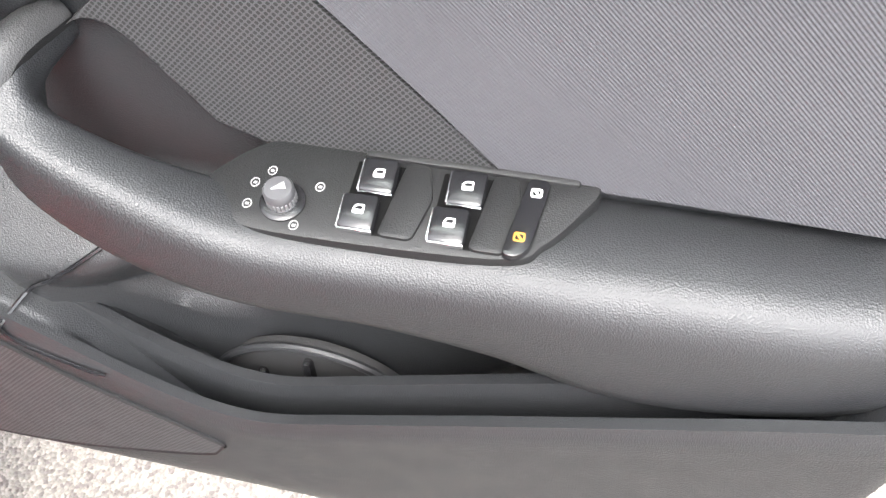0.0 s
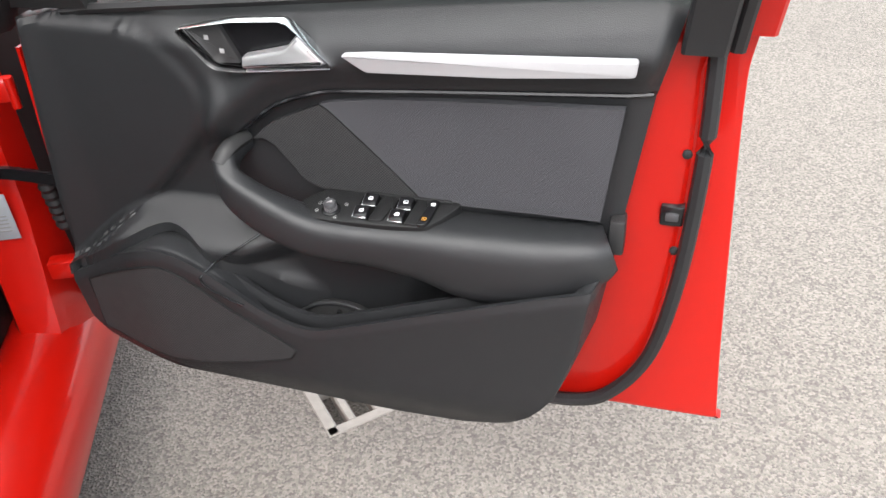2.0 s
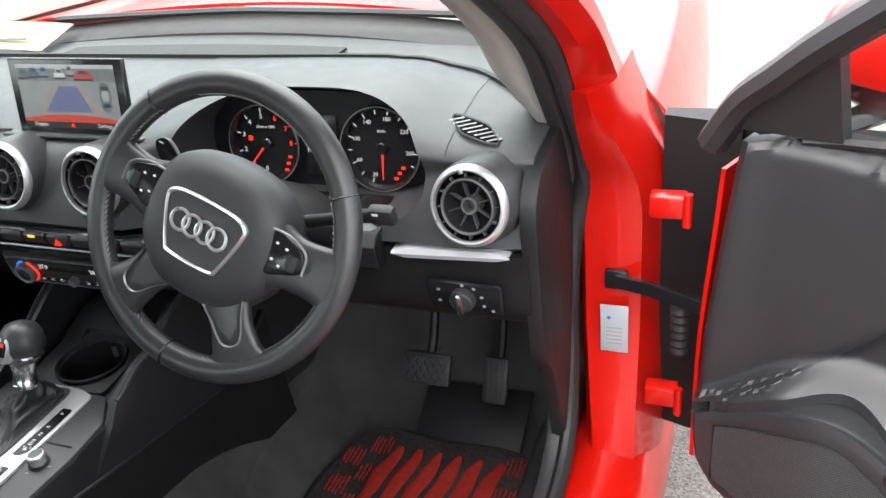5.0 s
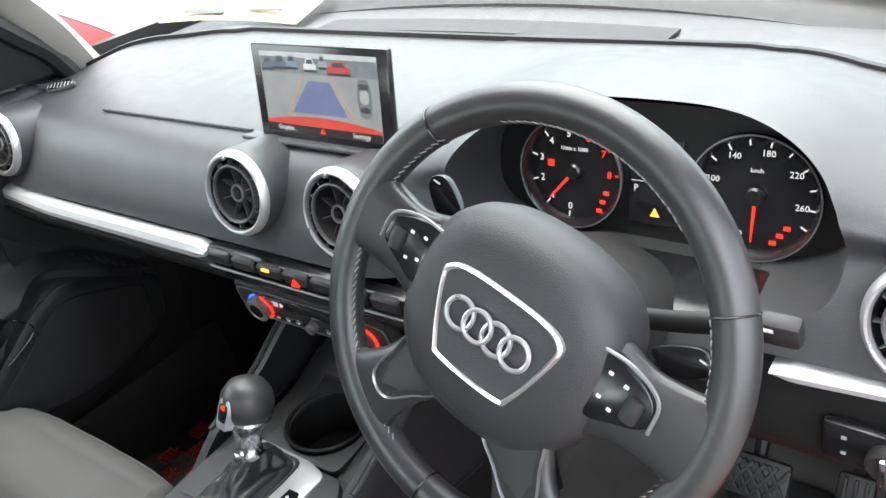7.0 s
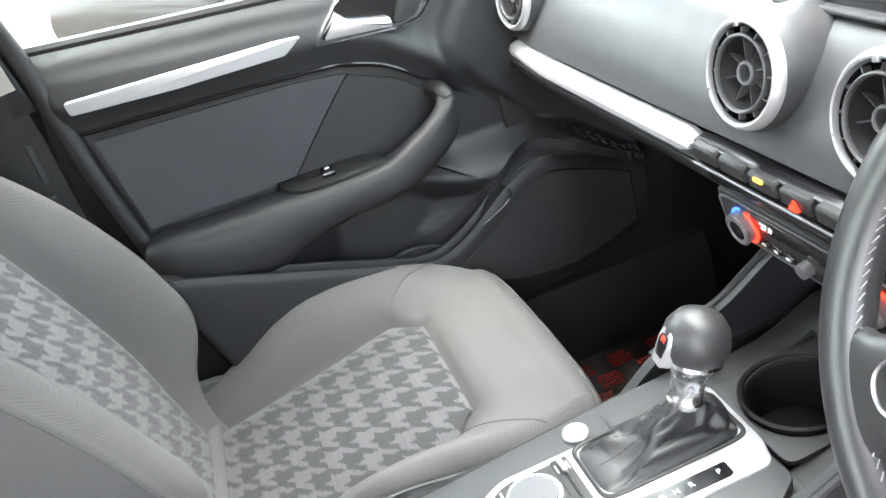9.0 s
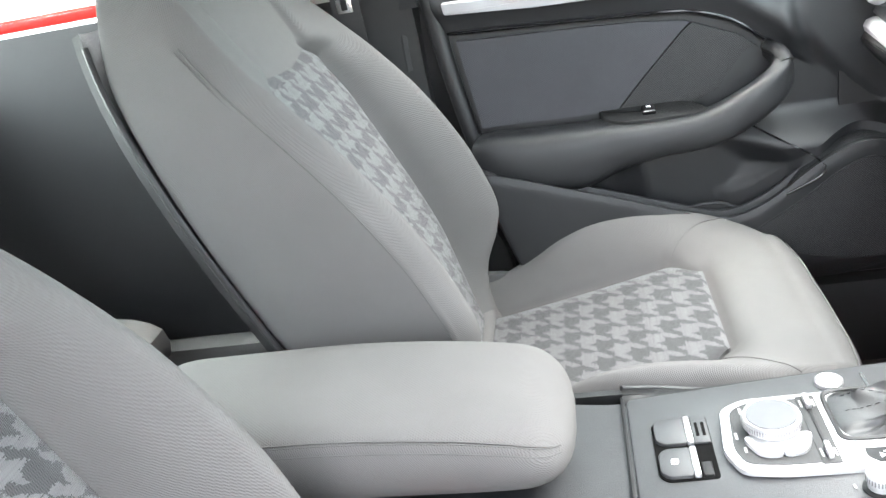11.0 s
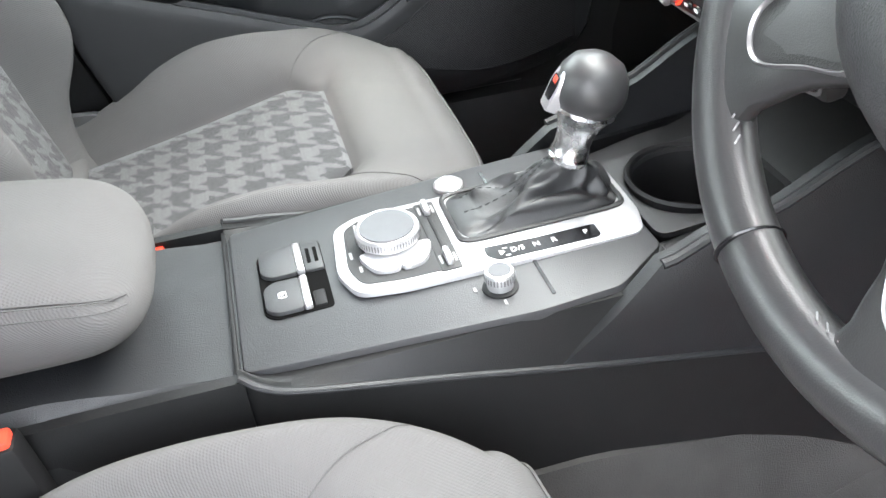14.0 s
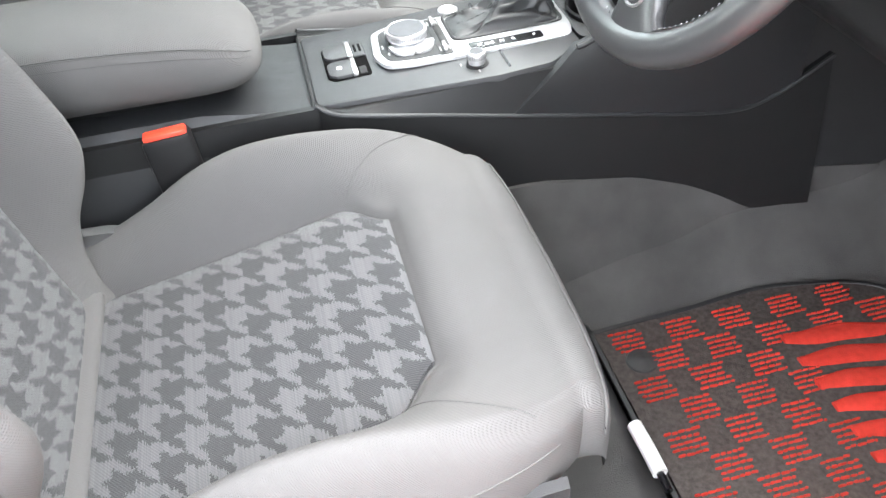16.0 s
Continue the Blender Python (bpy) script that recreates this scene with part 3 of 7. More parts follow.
part("cable_gaiter", lathe([(0.012 + 0.003 * (k % 2), -0.05 + 0.008 * k) for k in range(13)], 14, pose(0.895, 0.36, 0.60, 10, 0, 0)), RUBBER, car, "ribbed black cable gaiter")
part("gap_rubber", loft([[(0.885 + x, 0.47 + y, z) for x, y in ((-0.03, 0.0), (-0.03, -0.03), (0.075, -0.06), (0.075, 0.0))] for z in np.linspace(0.36, 0.90, 8)]), MATT, car, "black rubber strip in the hinge gap")

part("footwell_side", sheet(lambda u, v: (-0.735, 0.20 + 0.55 * u, 0.18 + 0.77 * v), [0, 0.5, 1], [0, 0.5, 1], 0.02, (-1, 0, 0)), DARK, car)

part("dash_end", slab([tuple(p) for p in curve([(0.200, 0.63), (0.186, 0.72), (0.180, 0.80), (0.176, 0.85), (0.188, 0.885), (0.222, 0.908), (0.30, 0.922), (0.42, 0.928), (0.50, 0.90), (0.52, 0.70), (0.48, 0.45), (0.42, 0.24), (0.33, 0.24), (0.29, 0.42), (0.235, 0.58)], 70, True)], 0.0, 0.022, 0.006, Matrix.Translation((0.714, 0, 0)) @ Matrix(((0, 0, 1, 0), (1, 0, 0, 0), (0, 1, 0, 0), (0, 0, 0, 1)))), CONS, car, "dark plastic end cover of the dashboard")

# sheet added to close the view through the hinge gap and keep it dark
part("hinge_gap_filler", sheet(lambda u, v: (0.955 + 0.073 * u, 0.432 - 0.095 * u, 0.35 + 0.55 * v), [0, 0.5, 1], [0, 0.5, 1], 0.006, (0.5, 0.8, 0)), MATT, car, "matt black sheet added to fill the hinge gap")
part("footwell_filler", sheet(lambda u, v: (-0.690, 0.10 + 0.36 * u, 0.18 + 0.55 * v), [0, 0.5, 1], [0, 0.5, 1], 0.012, (-1, 0, 0)), DARK, car)

# ---- front doors ----
def arm_line(u):
    """Height of the armrest's upper edge: the grab handle in front runs down into the rest."""
    return smooth1(u, [(0.27, 0.79), (0.30, 0.765), (0.36, 0.72), (0.43, 0.70), (0.55, 0.705), (0.78, 0.712)])


LIP = [(-0.045, 0.525), (-0.01, 0.548), (0.02, 0.563), (0.08, 0.600), (0.14, 0.627), (0.185, 0.628), (0.24, 0.602), (0.32, 0.546), (0.385, 0.527), (0.46, 0.550), (0.55, 0.583), (0.63, 0.611), (0.70, 0.636), (0.80, 0.668)]
BOTTOM = [(-0.045, 0.50), (-0.03, 0.455), (0.0, 0.425), (0.04, 0.409), (0.10, 0.402), (0.32, 0.388), (0.50, 0.378), (0.62, 0.382), (0.68, 0.395), (0.715, 0.425), (0.74, 0.46), (0.775, 0.56), (0.80, 0.66)]
BELT = [(-0.045, 0.922), (0.0, 0.930), (0.10, 0.945), (0.4, 0.972), (0.7, 1.0), (0.9, 1.02)]
SEAM_LINE = [(0.0, 0.62), (0.20, 0.72), (0.30, 0.795), (0.35, 0.834), (0.42, 0.858), (0.55, 0.868), (0.815, 0.884), (0.9, 0.886)]


LIP_X, LIP_Z = np.array(curve(LIP, 60)).T


def lip_z(u):
    return float(np.interp(u, LIP_X, LIP_Z))


LEAF = [(0.545, -0.045), (0.570, 0.0), (0.597, 0.033), (0.64, 0.087), (0.68, 0.140), (0.737, 0.197), (0.778, 0.232), (0.806, 0.247), (0.842, 0.251), (0.88, 0.233), (0.906, 0.203), (0.922, 0.165), (0.932, 0.12), (0.938, 0.05), (0.944, -0.05)]


LEAF_A = np.array([(spline1(z, LEAF), z) for z in np.concatenate([np.linspace(0.545, 0.93, 60), np.linspace(0.9305, 0.944, 20)])])


def leaf_side(u, z):
    """Distance from the edge of the leaf-shaped hollow in the front of the lining, negative inside it."""
    d = float(np.min(np.hypot(LEAF_A[:, 0] - u, LEAF_A[:, 1] - z)))
    inside = 0.545 < z < 0.944 and u < float(np.interp(z, LEAF_A[:, 1], LEAF_A[:, 0]))
    return -d if inside else d


def panel_n(u, z):
    zl = lip_z(u)
    low = 0.066 - 0.03 * step(0.16, 0.0, u) - 0.02 * step(0.44, 0.36, z)
    zs = lerp1(u, SEAM_LINE)
    zb = lerp1(u, BELT)
    up = -0.016 + 0.016 * math.exp(-((z - zs - 0.045) / 0.03) ** 2) - 0.035 * step(zb - 0.055, zb + 0.01, z)
    d = u - lerp1(z, [(0.52, 0.30), (0.572, 0.239), (0.593, 0.229), (0.628, 0.271), (0.657, 0.324)])
    pocket = 0.040 - 0.004 * step(0, 0.006, d) - 0.050 * step(0, 0.12, d) - 0.026 * step(0.49, 0.56, u)
    n = -0.026
    n = n + (up - n) * step(zs - 0.006, zs + 0.006, z) * max(step(0.22, 0.27, u), step(0.78, 0.84, z))
    n = n + (pocket - n) * step(0.68, 0.62, z)
    d = leaf_side(u, z) if u < 0.32 else 0.1
    n += 0.009 * math.exp(-((d - 0.018) / 0.018) ** 2) * step(0.76, 0.80, z)
    front = -0.002 - 0.010 * math.sin(math.pi * min(1, max(0, (u + 0.04) / 0.30))) + 0.010 * step(0.05, -0.045, u)
    n = n + (front - n) * step(0.014, -0.016, d)
    n = n + (low - n) * step(zl + 0.012, zl - 0.010, z)
    edge = step(0.775, 0.815, u - 0.04 * step(0.6, 0.95, z))
    n = n - 0.018 * edge
    return n - (n + 0.03) * 0.6 * step(0.022, 0.0, right_edge(z) - u) ** 2 - (n + 0.03) * 0.5 * step(0.018, 0.0, u - left_edge(z)) ** 2


def right_edge(z):
    return lerp1(z, [(0.37, 0.60), (0.40, 0.695), (0.43, 0.722), (0.47, 0.745), (0.56, 0.772), (0.70, 0.793), (0.88, 0.818), (0.98, 0.842), (1.03, 0.85)])


def left_edge(z):
    return lerp1(z, [(0.37, 0.3), (0.395, 0.12), (0.405, 0.04), (0.425, 0.0), (0.46, -0.027), (0.55, -0.040), (0.65, -0.037), (0.80, -0.022), (0.95, -0.004), (0.97, 0.0)])


def front_door(name, at, sgn, driver, label):
    door = thing(name, at, label, "car door")

    def P(u, n, z):
        return (u, sgn * n, z)

    def A(u, n, z, fwd=(1, 0), tilt=0.0):
        """A pose on the panel: x along the door, y up, z towards the cabin."""
        return Matrix((Vector((1, 0, 0)), Vector((0, sgn * math.sin(tilt), math.cos(tilt))), Vector((0, sgn * math.cos(tilt), -math.sin(tilt))))).transposed().to_4x4() if False else Matrix.Translation(P(u, n, z)) @ Matrix(((1, 0, 0, 0), (0, sgn * math.sin(tilt), sgn * math.cos(tilt), 0), (0, math.cos(tilt), -math.sin(tilt), 0), (0, 0, 0, 1)))

    # moulded panel: its rows follow the pocket's lip, dip into the pocket and climb to the seam
    def surf(a, b):
        u = -0.02 + 0.82 * a
        for _ in range(3):
            zb, zl, zs, zt = lerp1(u, BOTTOM), lip_z(u), lerp1(u, SEAM_LINE), lerp1(u, BELT)
            zl = max(zl, zb + 0.02)
            zs = max(zs, zl + 0.03)
            deep = 0.090 * step(0.25, 0.40, u) * step(0.76, 0.70, u)
            z = lerp1(b, [(0.0, zb), (0.18, zl - 0.012), (0.22, zl), (0.26, zl - 0.001), (0.32, zl - deep), (0.38, zl - deep), (0.48, zl + 0.016), (0.76, zs - 0.010), (0.82, zs + 0.010), (1.0, zt)])
            l, r = left_edge(max(z, zl) if b > 0.22 else z), right_edge(max(z, zl) if b > 0.22 else z)
            u = l + (r - l) * a
        inner = panel_n(u, zl + 0.0165)
        outer = panel_n(u, zl - 0.012)
        if b <= 0.18 or b >= 0.48:
            n = panel_n(u, z)
        elif b <= 0.38:
            n = lerp1(b, [(0.18, outer), (0.22, outer - 0.003), (0.26, max(inner, outer - 0.011)), (0.32, max(inner, outer - 0.015)), (0.38, inner)])
        else:
            n = inner
        return P(u, n, z)

    part("door_panel", sheet(surf, np.linspace(0, 1, 150), np.concatenate([np.linspace(0, 0.48, 49), np.linspace(0.49, 1, 110)]), 0.03, (0, -sgn, 0)), SOFT, door, "moulded black soft-touch door panel")
    edge = curve([(0.330, 0.660), (0.275, 0.630), (0.238, 0.606), (0.231, 0.594), (0.243, 0.580), (0.29, 0.558)], 30)
    part("pocket_edge", sweep([P(u, panel_n(u, z) + 0.0015, z) for u, z in edge], circle(0.0016, 6)), BLACK, door, "dark seam round the pocket")

    # cloth insert and perforated speaker panel
    TOP = [(0.30, 0.775), (0.34, 0.808), (0.42, 0.843), (0.50, 0.853), (0.787, 0.870)]

    def insert(u0, u1, slant):
        def f(a, b):
            ub = u0[1] + (u1[1] - u0[1]) * a
            ut = u0[0] + (u1[0] - u0[0]) * a
            u = ub + (ut - ub) * b
            zt = lerp1(u, TOP)
            zb = arm_line(u) + 0.006
            return P(u, -0.017 + 0.012 * step(0.55, 0.8, u), zb + (zt - zb) * b)
        return f

    part("cloth_insert", sheet(insert((0.412, 0.540), (0.787, 0.768), 0), np.linspace(0, 1, 24), np.linspace(0, 1, 16), 0.012, (0, -sgn, 0)), CLOTH_D, door, "charcoal woven cloth insert")
    part("speaker_panel", sheet(insert((0.302, 0.375), (0.409, 0.537), 0), np.linspace(0, 1, 24), np.linspace(0, 1, 16), 0.012, (0, -sgn, 0)), PERF, door, "finely perforated black panel")
    seam = [(0.02, 0.62)] + SEAM_LINE[2:7]
    part("seam", sweep([P(u, panel_n(u, z) + 0.004, z) for u, z in curve(seam[1:], 40)], circle(0.0028, 6)), BLACK, door, "dark seam under the upper panel")

    # armrest with its grab handle: place, half width and half height along it
    spine = curve([(0.292, -0.030, 0.774, 0.011, 0.012), (0.281, 0.012, 0.763, 0.015, 0.016), (0.295, 0.032, 0.735, 0.018, 0.024), (0.338, 0.036, 0.704, 0.022, 0.029), (0.40, 0.028, 0.676, 0.030, 0.030), (0.48, 0.012, 0.669, 0.042, 0.033), (0.55, 0.006, 0.662, 0.046, 0.042), (0.62, 0.006, 0.650, 0.046, 0.054), (0.70, 0.006, 0.656, 0.044, 0.050), (0.755, 0.002, 0.672, 0.040, 0.038), (0.783, -0.006, 0.682, 0.030, 0.024)], 70)

    def arm_profile(s):
        w, h = spine[int(round(s * 69))][3:]
        return [(sgn * a * w, b * h) for a, b in superell(1, 1, 3.2, 24)]

    part("armrest", sweep([P(*p[:3]) for p in spine], arm_profile), SOFT, door, "padded black armrest running up into a grab handle")
    cap = [(0.293, -0.025, 0.780), (0.284, 0.010, 0.778), (0.278, 0.028, 0.764)]
    part("handle_cap", sweep([P(*p) for p in curve(cap, 8)], circle(0.0125, 10, 0.010)), DARK, door)
    part("armrest_end", rbox(0.020, 0.030, 0.050, 0.004, Matrix.Translation(P(0.789, -0.024, 0.692))), DARK, door)

    # map pocket floor and the rounded bottle stop with its ribs
    stop = [(0.405 + 0.088 * math.cos(t), 0.444 + 0.088 * math.sin(t)) for t in np.linspace(-0.2, math.pi + 0.2, 40)]
    part("bottle_stop", slab(stop, -0.010, 0.0, 0.003, A(0, 0.004, 0)), DARK, door, "rounded bottle stop with three ribs")
    part("stop_rim", sweep([P(u, 0.004, z) for u, z in stop], circle(0.0035, 8)), SOFT, door)
    for du, h in ((0.366, 0.034), (0.405, 0.046), (0.443, 0.036)):
        part("rib", rbox(0.007, 0.010, h, 0.003, Matrix.Translation(P(du, 0.006, 0.498 - 0.46 * abs(du - 0.405)))), BLACK, door)
    # speaker grille low in front
    SPK_T = [(0.010, 0.538), (0.05, 0.560), (0.109, 0.588), (0.150, 0.603), (0.175, 0.603), (0.215, 0.583), (0.265, 0.546), (0.335, 0.503), (0.358, 0.488)]
    SPK_B = [(0.010, 0.445), (0.065, 0.434), (0.18, 0.430), (0.28, 0.450), (0.35, 0.472), (0.358, 0.486)]

    def spk(a, b):
        u = 0.010 + 0.348 * a
        zb, zt = spline1(u, SPK_B), spline1(u, SPK_T)
        z = zb + (zt - zb) * b
        return P(u, panel_n(u, z) + 0.0018, z)
    part("speaker_grille", sheet(spk, np.linspace(0, 1, 60), np.linspace(0, 1, 24), 0.006, (0, -sgn, 0)), PERF, door, "fine black speaker grille")
    rim = [(u, spline1(u, SPK_T)) for u in np.linspace(0.010, 0.358, 40)] + [(u, spline1(u, SPK_B)) for u in np.linspace(0.358, 0.010, 40)]
    part("grille_seam", sweep([P(u, panel_n(u, z) + 0.0012, z) for u, z in rim], circle(0.0016, 6), True), MATT, door, "dark seam round the speaker grille")

    # inner handle in its chromed bezel
    def outline(pts, n=64):
        return [tuple(p) for p in curve(pts, n, True)]
    hz = A(0, 0.004, 0)
    bez_o = rounded([(0.240, 0.936), (0.283, 0.885), (0.320, 0.884), (0.450, 0.898), (0.392, 0.956), (0.32, 0.951)], 0.010, 9)
    c0 = np.mean(np.array(bez_o), axis=0)
    bez_i = [tuple(c0 + (np.array(p) - c0) * np.array((0.975, 0.90))) for p in bez_o]
    bezel = part("handle_bezel", rring(bez_o, bez_i, -0.012, 0.003, hz), CHROME, door, "thin chromed handle surround")
    part("handle_recess", slab(bez_i, -0.018, -0.014, 0, hz), BLACK, bezel)
    lev = rounded([(0.325, 0.890), (0.438, 0.903), (0.405, 0.938), (0.388, 0.920), (0.327, 0.906)], 0.005, 6)
    part("door_handle", slab(lev, -0.012, 0.003, 0.005, hz), BRIGHT, bezel, "satin aluminium release lever")
    btn = rounded([(0.252, 0.936), (0.288, 0.892), (0.322, 0.894), (0.298, 0.944)], 0.005, 6)
    part("lock_switch", slab(btn, -0.016, -0.006, 0.002, hz), DARK, bezel, "black lock buttons")
    for k in range(2 if driver else 1):
        part("lock_mark", rbox(0.006, 0.006, 0.0006, 0.0002, A(0.281 + 0.018 * k, -0.0015, 0.925 - 0.016 * k)), PRINT, bezel)

    # aluminium strip
    strip = rounded([(0.462, 0.922), (0.492, 0.903), (0.65, 0.908), (0.796, 0.919), (0.798, 0.938), (0.65, 0.932), (0.50, 0.926)], 0.005, 5)
    part("trim_strip", slab(strip, 0.0, 0.010, 0.0018, A(0, 0.009, 0), 2), ALU, door, "brushed aluminium trim strip")

    # switches
    if driver:
        sw = outline([(0.372, 0.010), (0.385, 0.036), (0.408, 0.056), (0.44, 0.063), (0.50, 0.065), (0.575, 0.064), (0.590, 0.054), (0.582, 0.036), (0.566, 0.014), (0.545, 0.001), (0.45, -0.004), (0.40, -0.002)], 70)
    else:
        sw = outline([(0.40, 0.008), (0.42, 0.045), (0.46, 0.055), (0.56, 0.056), (0.567, 0.050), (0.56, 0.025), (0.53, 0.004), (0.44, 0.0)], 60)
    top = Matrix.Translation(P(0, 0.036, 0.7005)) @ Matrix(((1, 0, 0, 0), (0, -sgn * math.cos(0.16), sgn * math.sin(0.16), 0), (0, math.sin(0.16), math.cos(0.16), 0), (0, 0, 0, 1)))
    panel = part("switch_panel", slab(sw, -0.010, 0.006, 0.003, top), CONS, door, "satin black switch panel")
    if driver:
        def S(u, v, z=0.0):
            return top @ Matrix.Translation((u, v, z + 0.006))
        part("switch_ridge", rbox(0.118, 0.0085, 0.005, 0.0024, S(0.520, 0.0555)), CONS, panel)
        knob = part("mirror_knob", lathe([(0.0088, 0), (0.0088, 0.002), (0.0078, 0.003), (0.0076, 0.007), (0.0084, 0.008), (0.0084, 0.012), (0.0074, 0.0136), (0.0, 0.0140)], 30, S(0.425, 0.015)), KNOB, panel, "knurled silver mirror knob")
        part("knob_base", lathe([(0.0125, -0.0005), (0.0125, 0.0015), (0.0105, 0.0025), (0.0, 0.0025)], 28, S(0.425, 0.015)), BLACK, panel)
        part("knob_pointer", loft([[(-0.0022, -0.004, z), (0.0022, -0.004, z), (0.0, 0.0035, z)] for z in (0.0136, 0.0146)]), PRINT, knob).matrix_basis = S(0.425, 0.015) @ pose(0, 0, 0, 0, 0, 120)
        for k in range(22):
            a = 2 * math.pi * k / 22
            part("knurl", rbox(0.0012, 0.0014, 0.0050, 0.0003, S(0.425 + 0.0079 * math.cos(a), 0.015 + 0.0079 * math.sin(a), 0.0052) @ Matrix.Rotation(a, 4, "Z"), 1), SILVER, knob)
        for du, dv in ((-0.012, 0.019), (-0.019, 0.010), (-0.019, -0.004), (0.017, 0.013), (0.010, -0.013)):
            part("mirror_mark", rring(superell(0.0026, 0.0030, 2, 16), superell(0.0021, 0.0025, 2, 16), 0, 0.0004, S(0.425 + du, 0.015 + dv, 0.0002)), PRINT, panel)
            part("mark_dot", rbox(0.0018, 0.0014, 0.0004, 0, S(0.425 + du, 0.015 + dv, 0.0002)), PRINT, panel)
        for cu in (0.468, 0.516):
            part("switch_well", rbox(0.036, 0.046, 0.003, 0.003, S(cu + 0.008, 0.026, -0.0010)), HOLE, panel)
            for cv in (0.0375, 0.0135):
                q = S(cu + (0.005 if cv > 0.03 else 0), cv, 0.0028) @ pose(0, 0, 0, 7, -3, 0)
                sw_ob = part("window_switch", rbox(0.0195, 0.0205, 0.0085, 0.0022, q), BLACK, panel, "black window switch with a chromed edge")
                part("switch_edge", rbox(0.0190, 0.0013, 0.0040, 0.0005, q @ Matrix.Translation((0, -0.0103, 0.0012)), 1), CHROME, sw_ob)
                part("switch_edge", rbox(0.0013, 0.0190, 0.0040, 0.0005, q @ Matrix.Translation((-0.0098, 0, 0.0012)), 1), CHROME, sw_ob)
                face = q @ Matrix.Translation((0.0005, 0.001, 0.0044))
                icon = rounded([(-0.0030, -0.0028), (0.0030, -0.0028), (0.0030, 0.0024), (-0.0014, 0.0024), (-0.0030, 0.0006)], 0.0006, 3)
                part("switch_mark", rring(icon, [(x * 0.72, y * 0.70) for x, y in icon], 0, 0.0004, face), WHITE, sw_ob)
                part("switch_mark_base", rbox(0.0052, 0.0020, 0.0004, 0, face @ Matrix.Translation((0, -0.0016, 0.0002))), WHITE, sw_ob)
            part("switch_dish", slab(rounded([(cu + 0.0115, 0.003), (cu + 0.030, 0.003), (cu + 0.036, 0.030), (cu + 0.030, 0.051), (cu + 0.0175, 0.051)], 0.004, 5), 0.0, 0.0022, 0.001, S(0, 0)), CONS, panel, "dished finger well beside the switch")
        strip_out = rounded([(0.5445, 0.002), (0.5530, 0.001), (0.5590, 0.008), (0.5640, 0.050), (0.5520, 0.051)], 0.004, 5)
        part("lock_button", slab(strip_out, 0.0, 0.0050, 0.0015, S(0, 0)), BLACK, panel, "black child-lock button strip")
        for cu, cv, mt in ((0.5570, 0.041, WHITE), (0.5525, 0.013, GLOWO)):
            part("button_mark", rring(superell(0.0030, 0.0028, 5, 16), superell(0.0021, 0.0018, 5, 16), 0, 0.0004, S(cu, cv, 0.0051)), mt, panel)
            part("button_mark", rbox(0.0012, 0.0048, 0.0004, 0, S(cu, cv, 0.0053) @ pose(0, 0, 0, 0, 0, 40)), mt, panel)
    else:
        part("window_switch", rbox(0.022, 0.026, 0.009, 0.003, top @ Matrix.Translation((0.49, 0.028, 0.009))), BLACK, panel, "black window switch")
        part("switch_edge", rbox(0.020, 0.004, 0.003, 0.001, top @ Matrix.Translation((0.49, 0.017, 0.012))), CHROME, panel)
        part("switch_mark", rbox(0.007, 0.005, 0.0005, 0.0001, top @ Matrix.Translation((0.49, 0.031, 0.0138))), WHITE, panel)

    # painted shell
    if driver:
        part("front_edge", sheet(lambda a, b: P(-0.058 + 0.022 * step(0.55, 0.95, 0.40 + 0.48 * b), -0.10 + 0.070 * a, 0.40 + 0.48 * b), np.linspace(0, 1, 3), np.linspace(0, 1, 14), 0.006, (1, 0, 0)), RED_IN, door, "red painted front edge of the door")
    skin = curve([(0.02, 0.33), (0.02, 0.60), (0.03, 0.87), (0.10, 0.885), (0.5, 0.91), (0.86, 0.945), (0.902, 1.000), (0.940, 1.018), (0.934, 0.985), (0.919, 0.915), (0.917, 0.85), (0.93, 0.65), (0.945, 0.45), (0.955, 0.345), (0.9565, 0.326), (0.945, 0.320), (0.75, 0.319), (0.4, 0.318), (0.1, 0.318)], 90, True)
    part("outer_skin", slab([tuple(p) for p in skin], 0.0, 0.018, 0.003, A(0, -0.115, 0)), RED, door, "glossy red outer door skin")
    inner = curve([(0.025, 0.44), (0.03, 0.60), (0.045, 0.90), (0.10, 0.92), (0.5, 0.94), (0.86, 0.97), (0.866, 0.90), (0.868, 0.75), (0.858, 0.60), (0.838, 0.47), (0.79, 0.385), (0.70, 0.350), (0.5, 0.345), (0.1, 0.37), (0.02, 0.39)], 90, True)
    part("inner_frame", slab([tuple(p) for p in inner], 0.0, 0.058, 0.012, A(0, -0.105, 0)), RED_IN if driver else RUBBER, door, "red painted inner door frame" if driver else "black sealing edge")
    sealp = [(0.876, 0.955), (0.879, 0.80), (0.870, 0.62), (0.846, 0.485), (0.80, 0.405), (0.75, 0.376), (0.66, 0.372), (0.5, 0.372), (0.1, 0.39)]
    part("seal", sweep([P(u, -0.036, z) for u, z in curve(sealp, 60)], circle(0.010, 8)), RUBBER, door, "black rubber seal")
    latch = part("latch", rbox(0.030, 0.020, 0.030, 0.004, Matrix.Translation(P(0.852, -0.050, 0.714))), BLACK, door, "black steel door latch")
    part("latch_slot", rbox(0.016, 0.006, 0.012, 0.002, Matrix.Translation(P(0.852, -0.040, 0.714))), KNOB, latch)
    for z in (0.66, 0.80):
        part("screw", lathe([(0.006, 0), (0.006, 0.003), (0.003, 0.004), (0, 0.004)], 10, A(0.860, -0.047, z)), RUBBER, door)

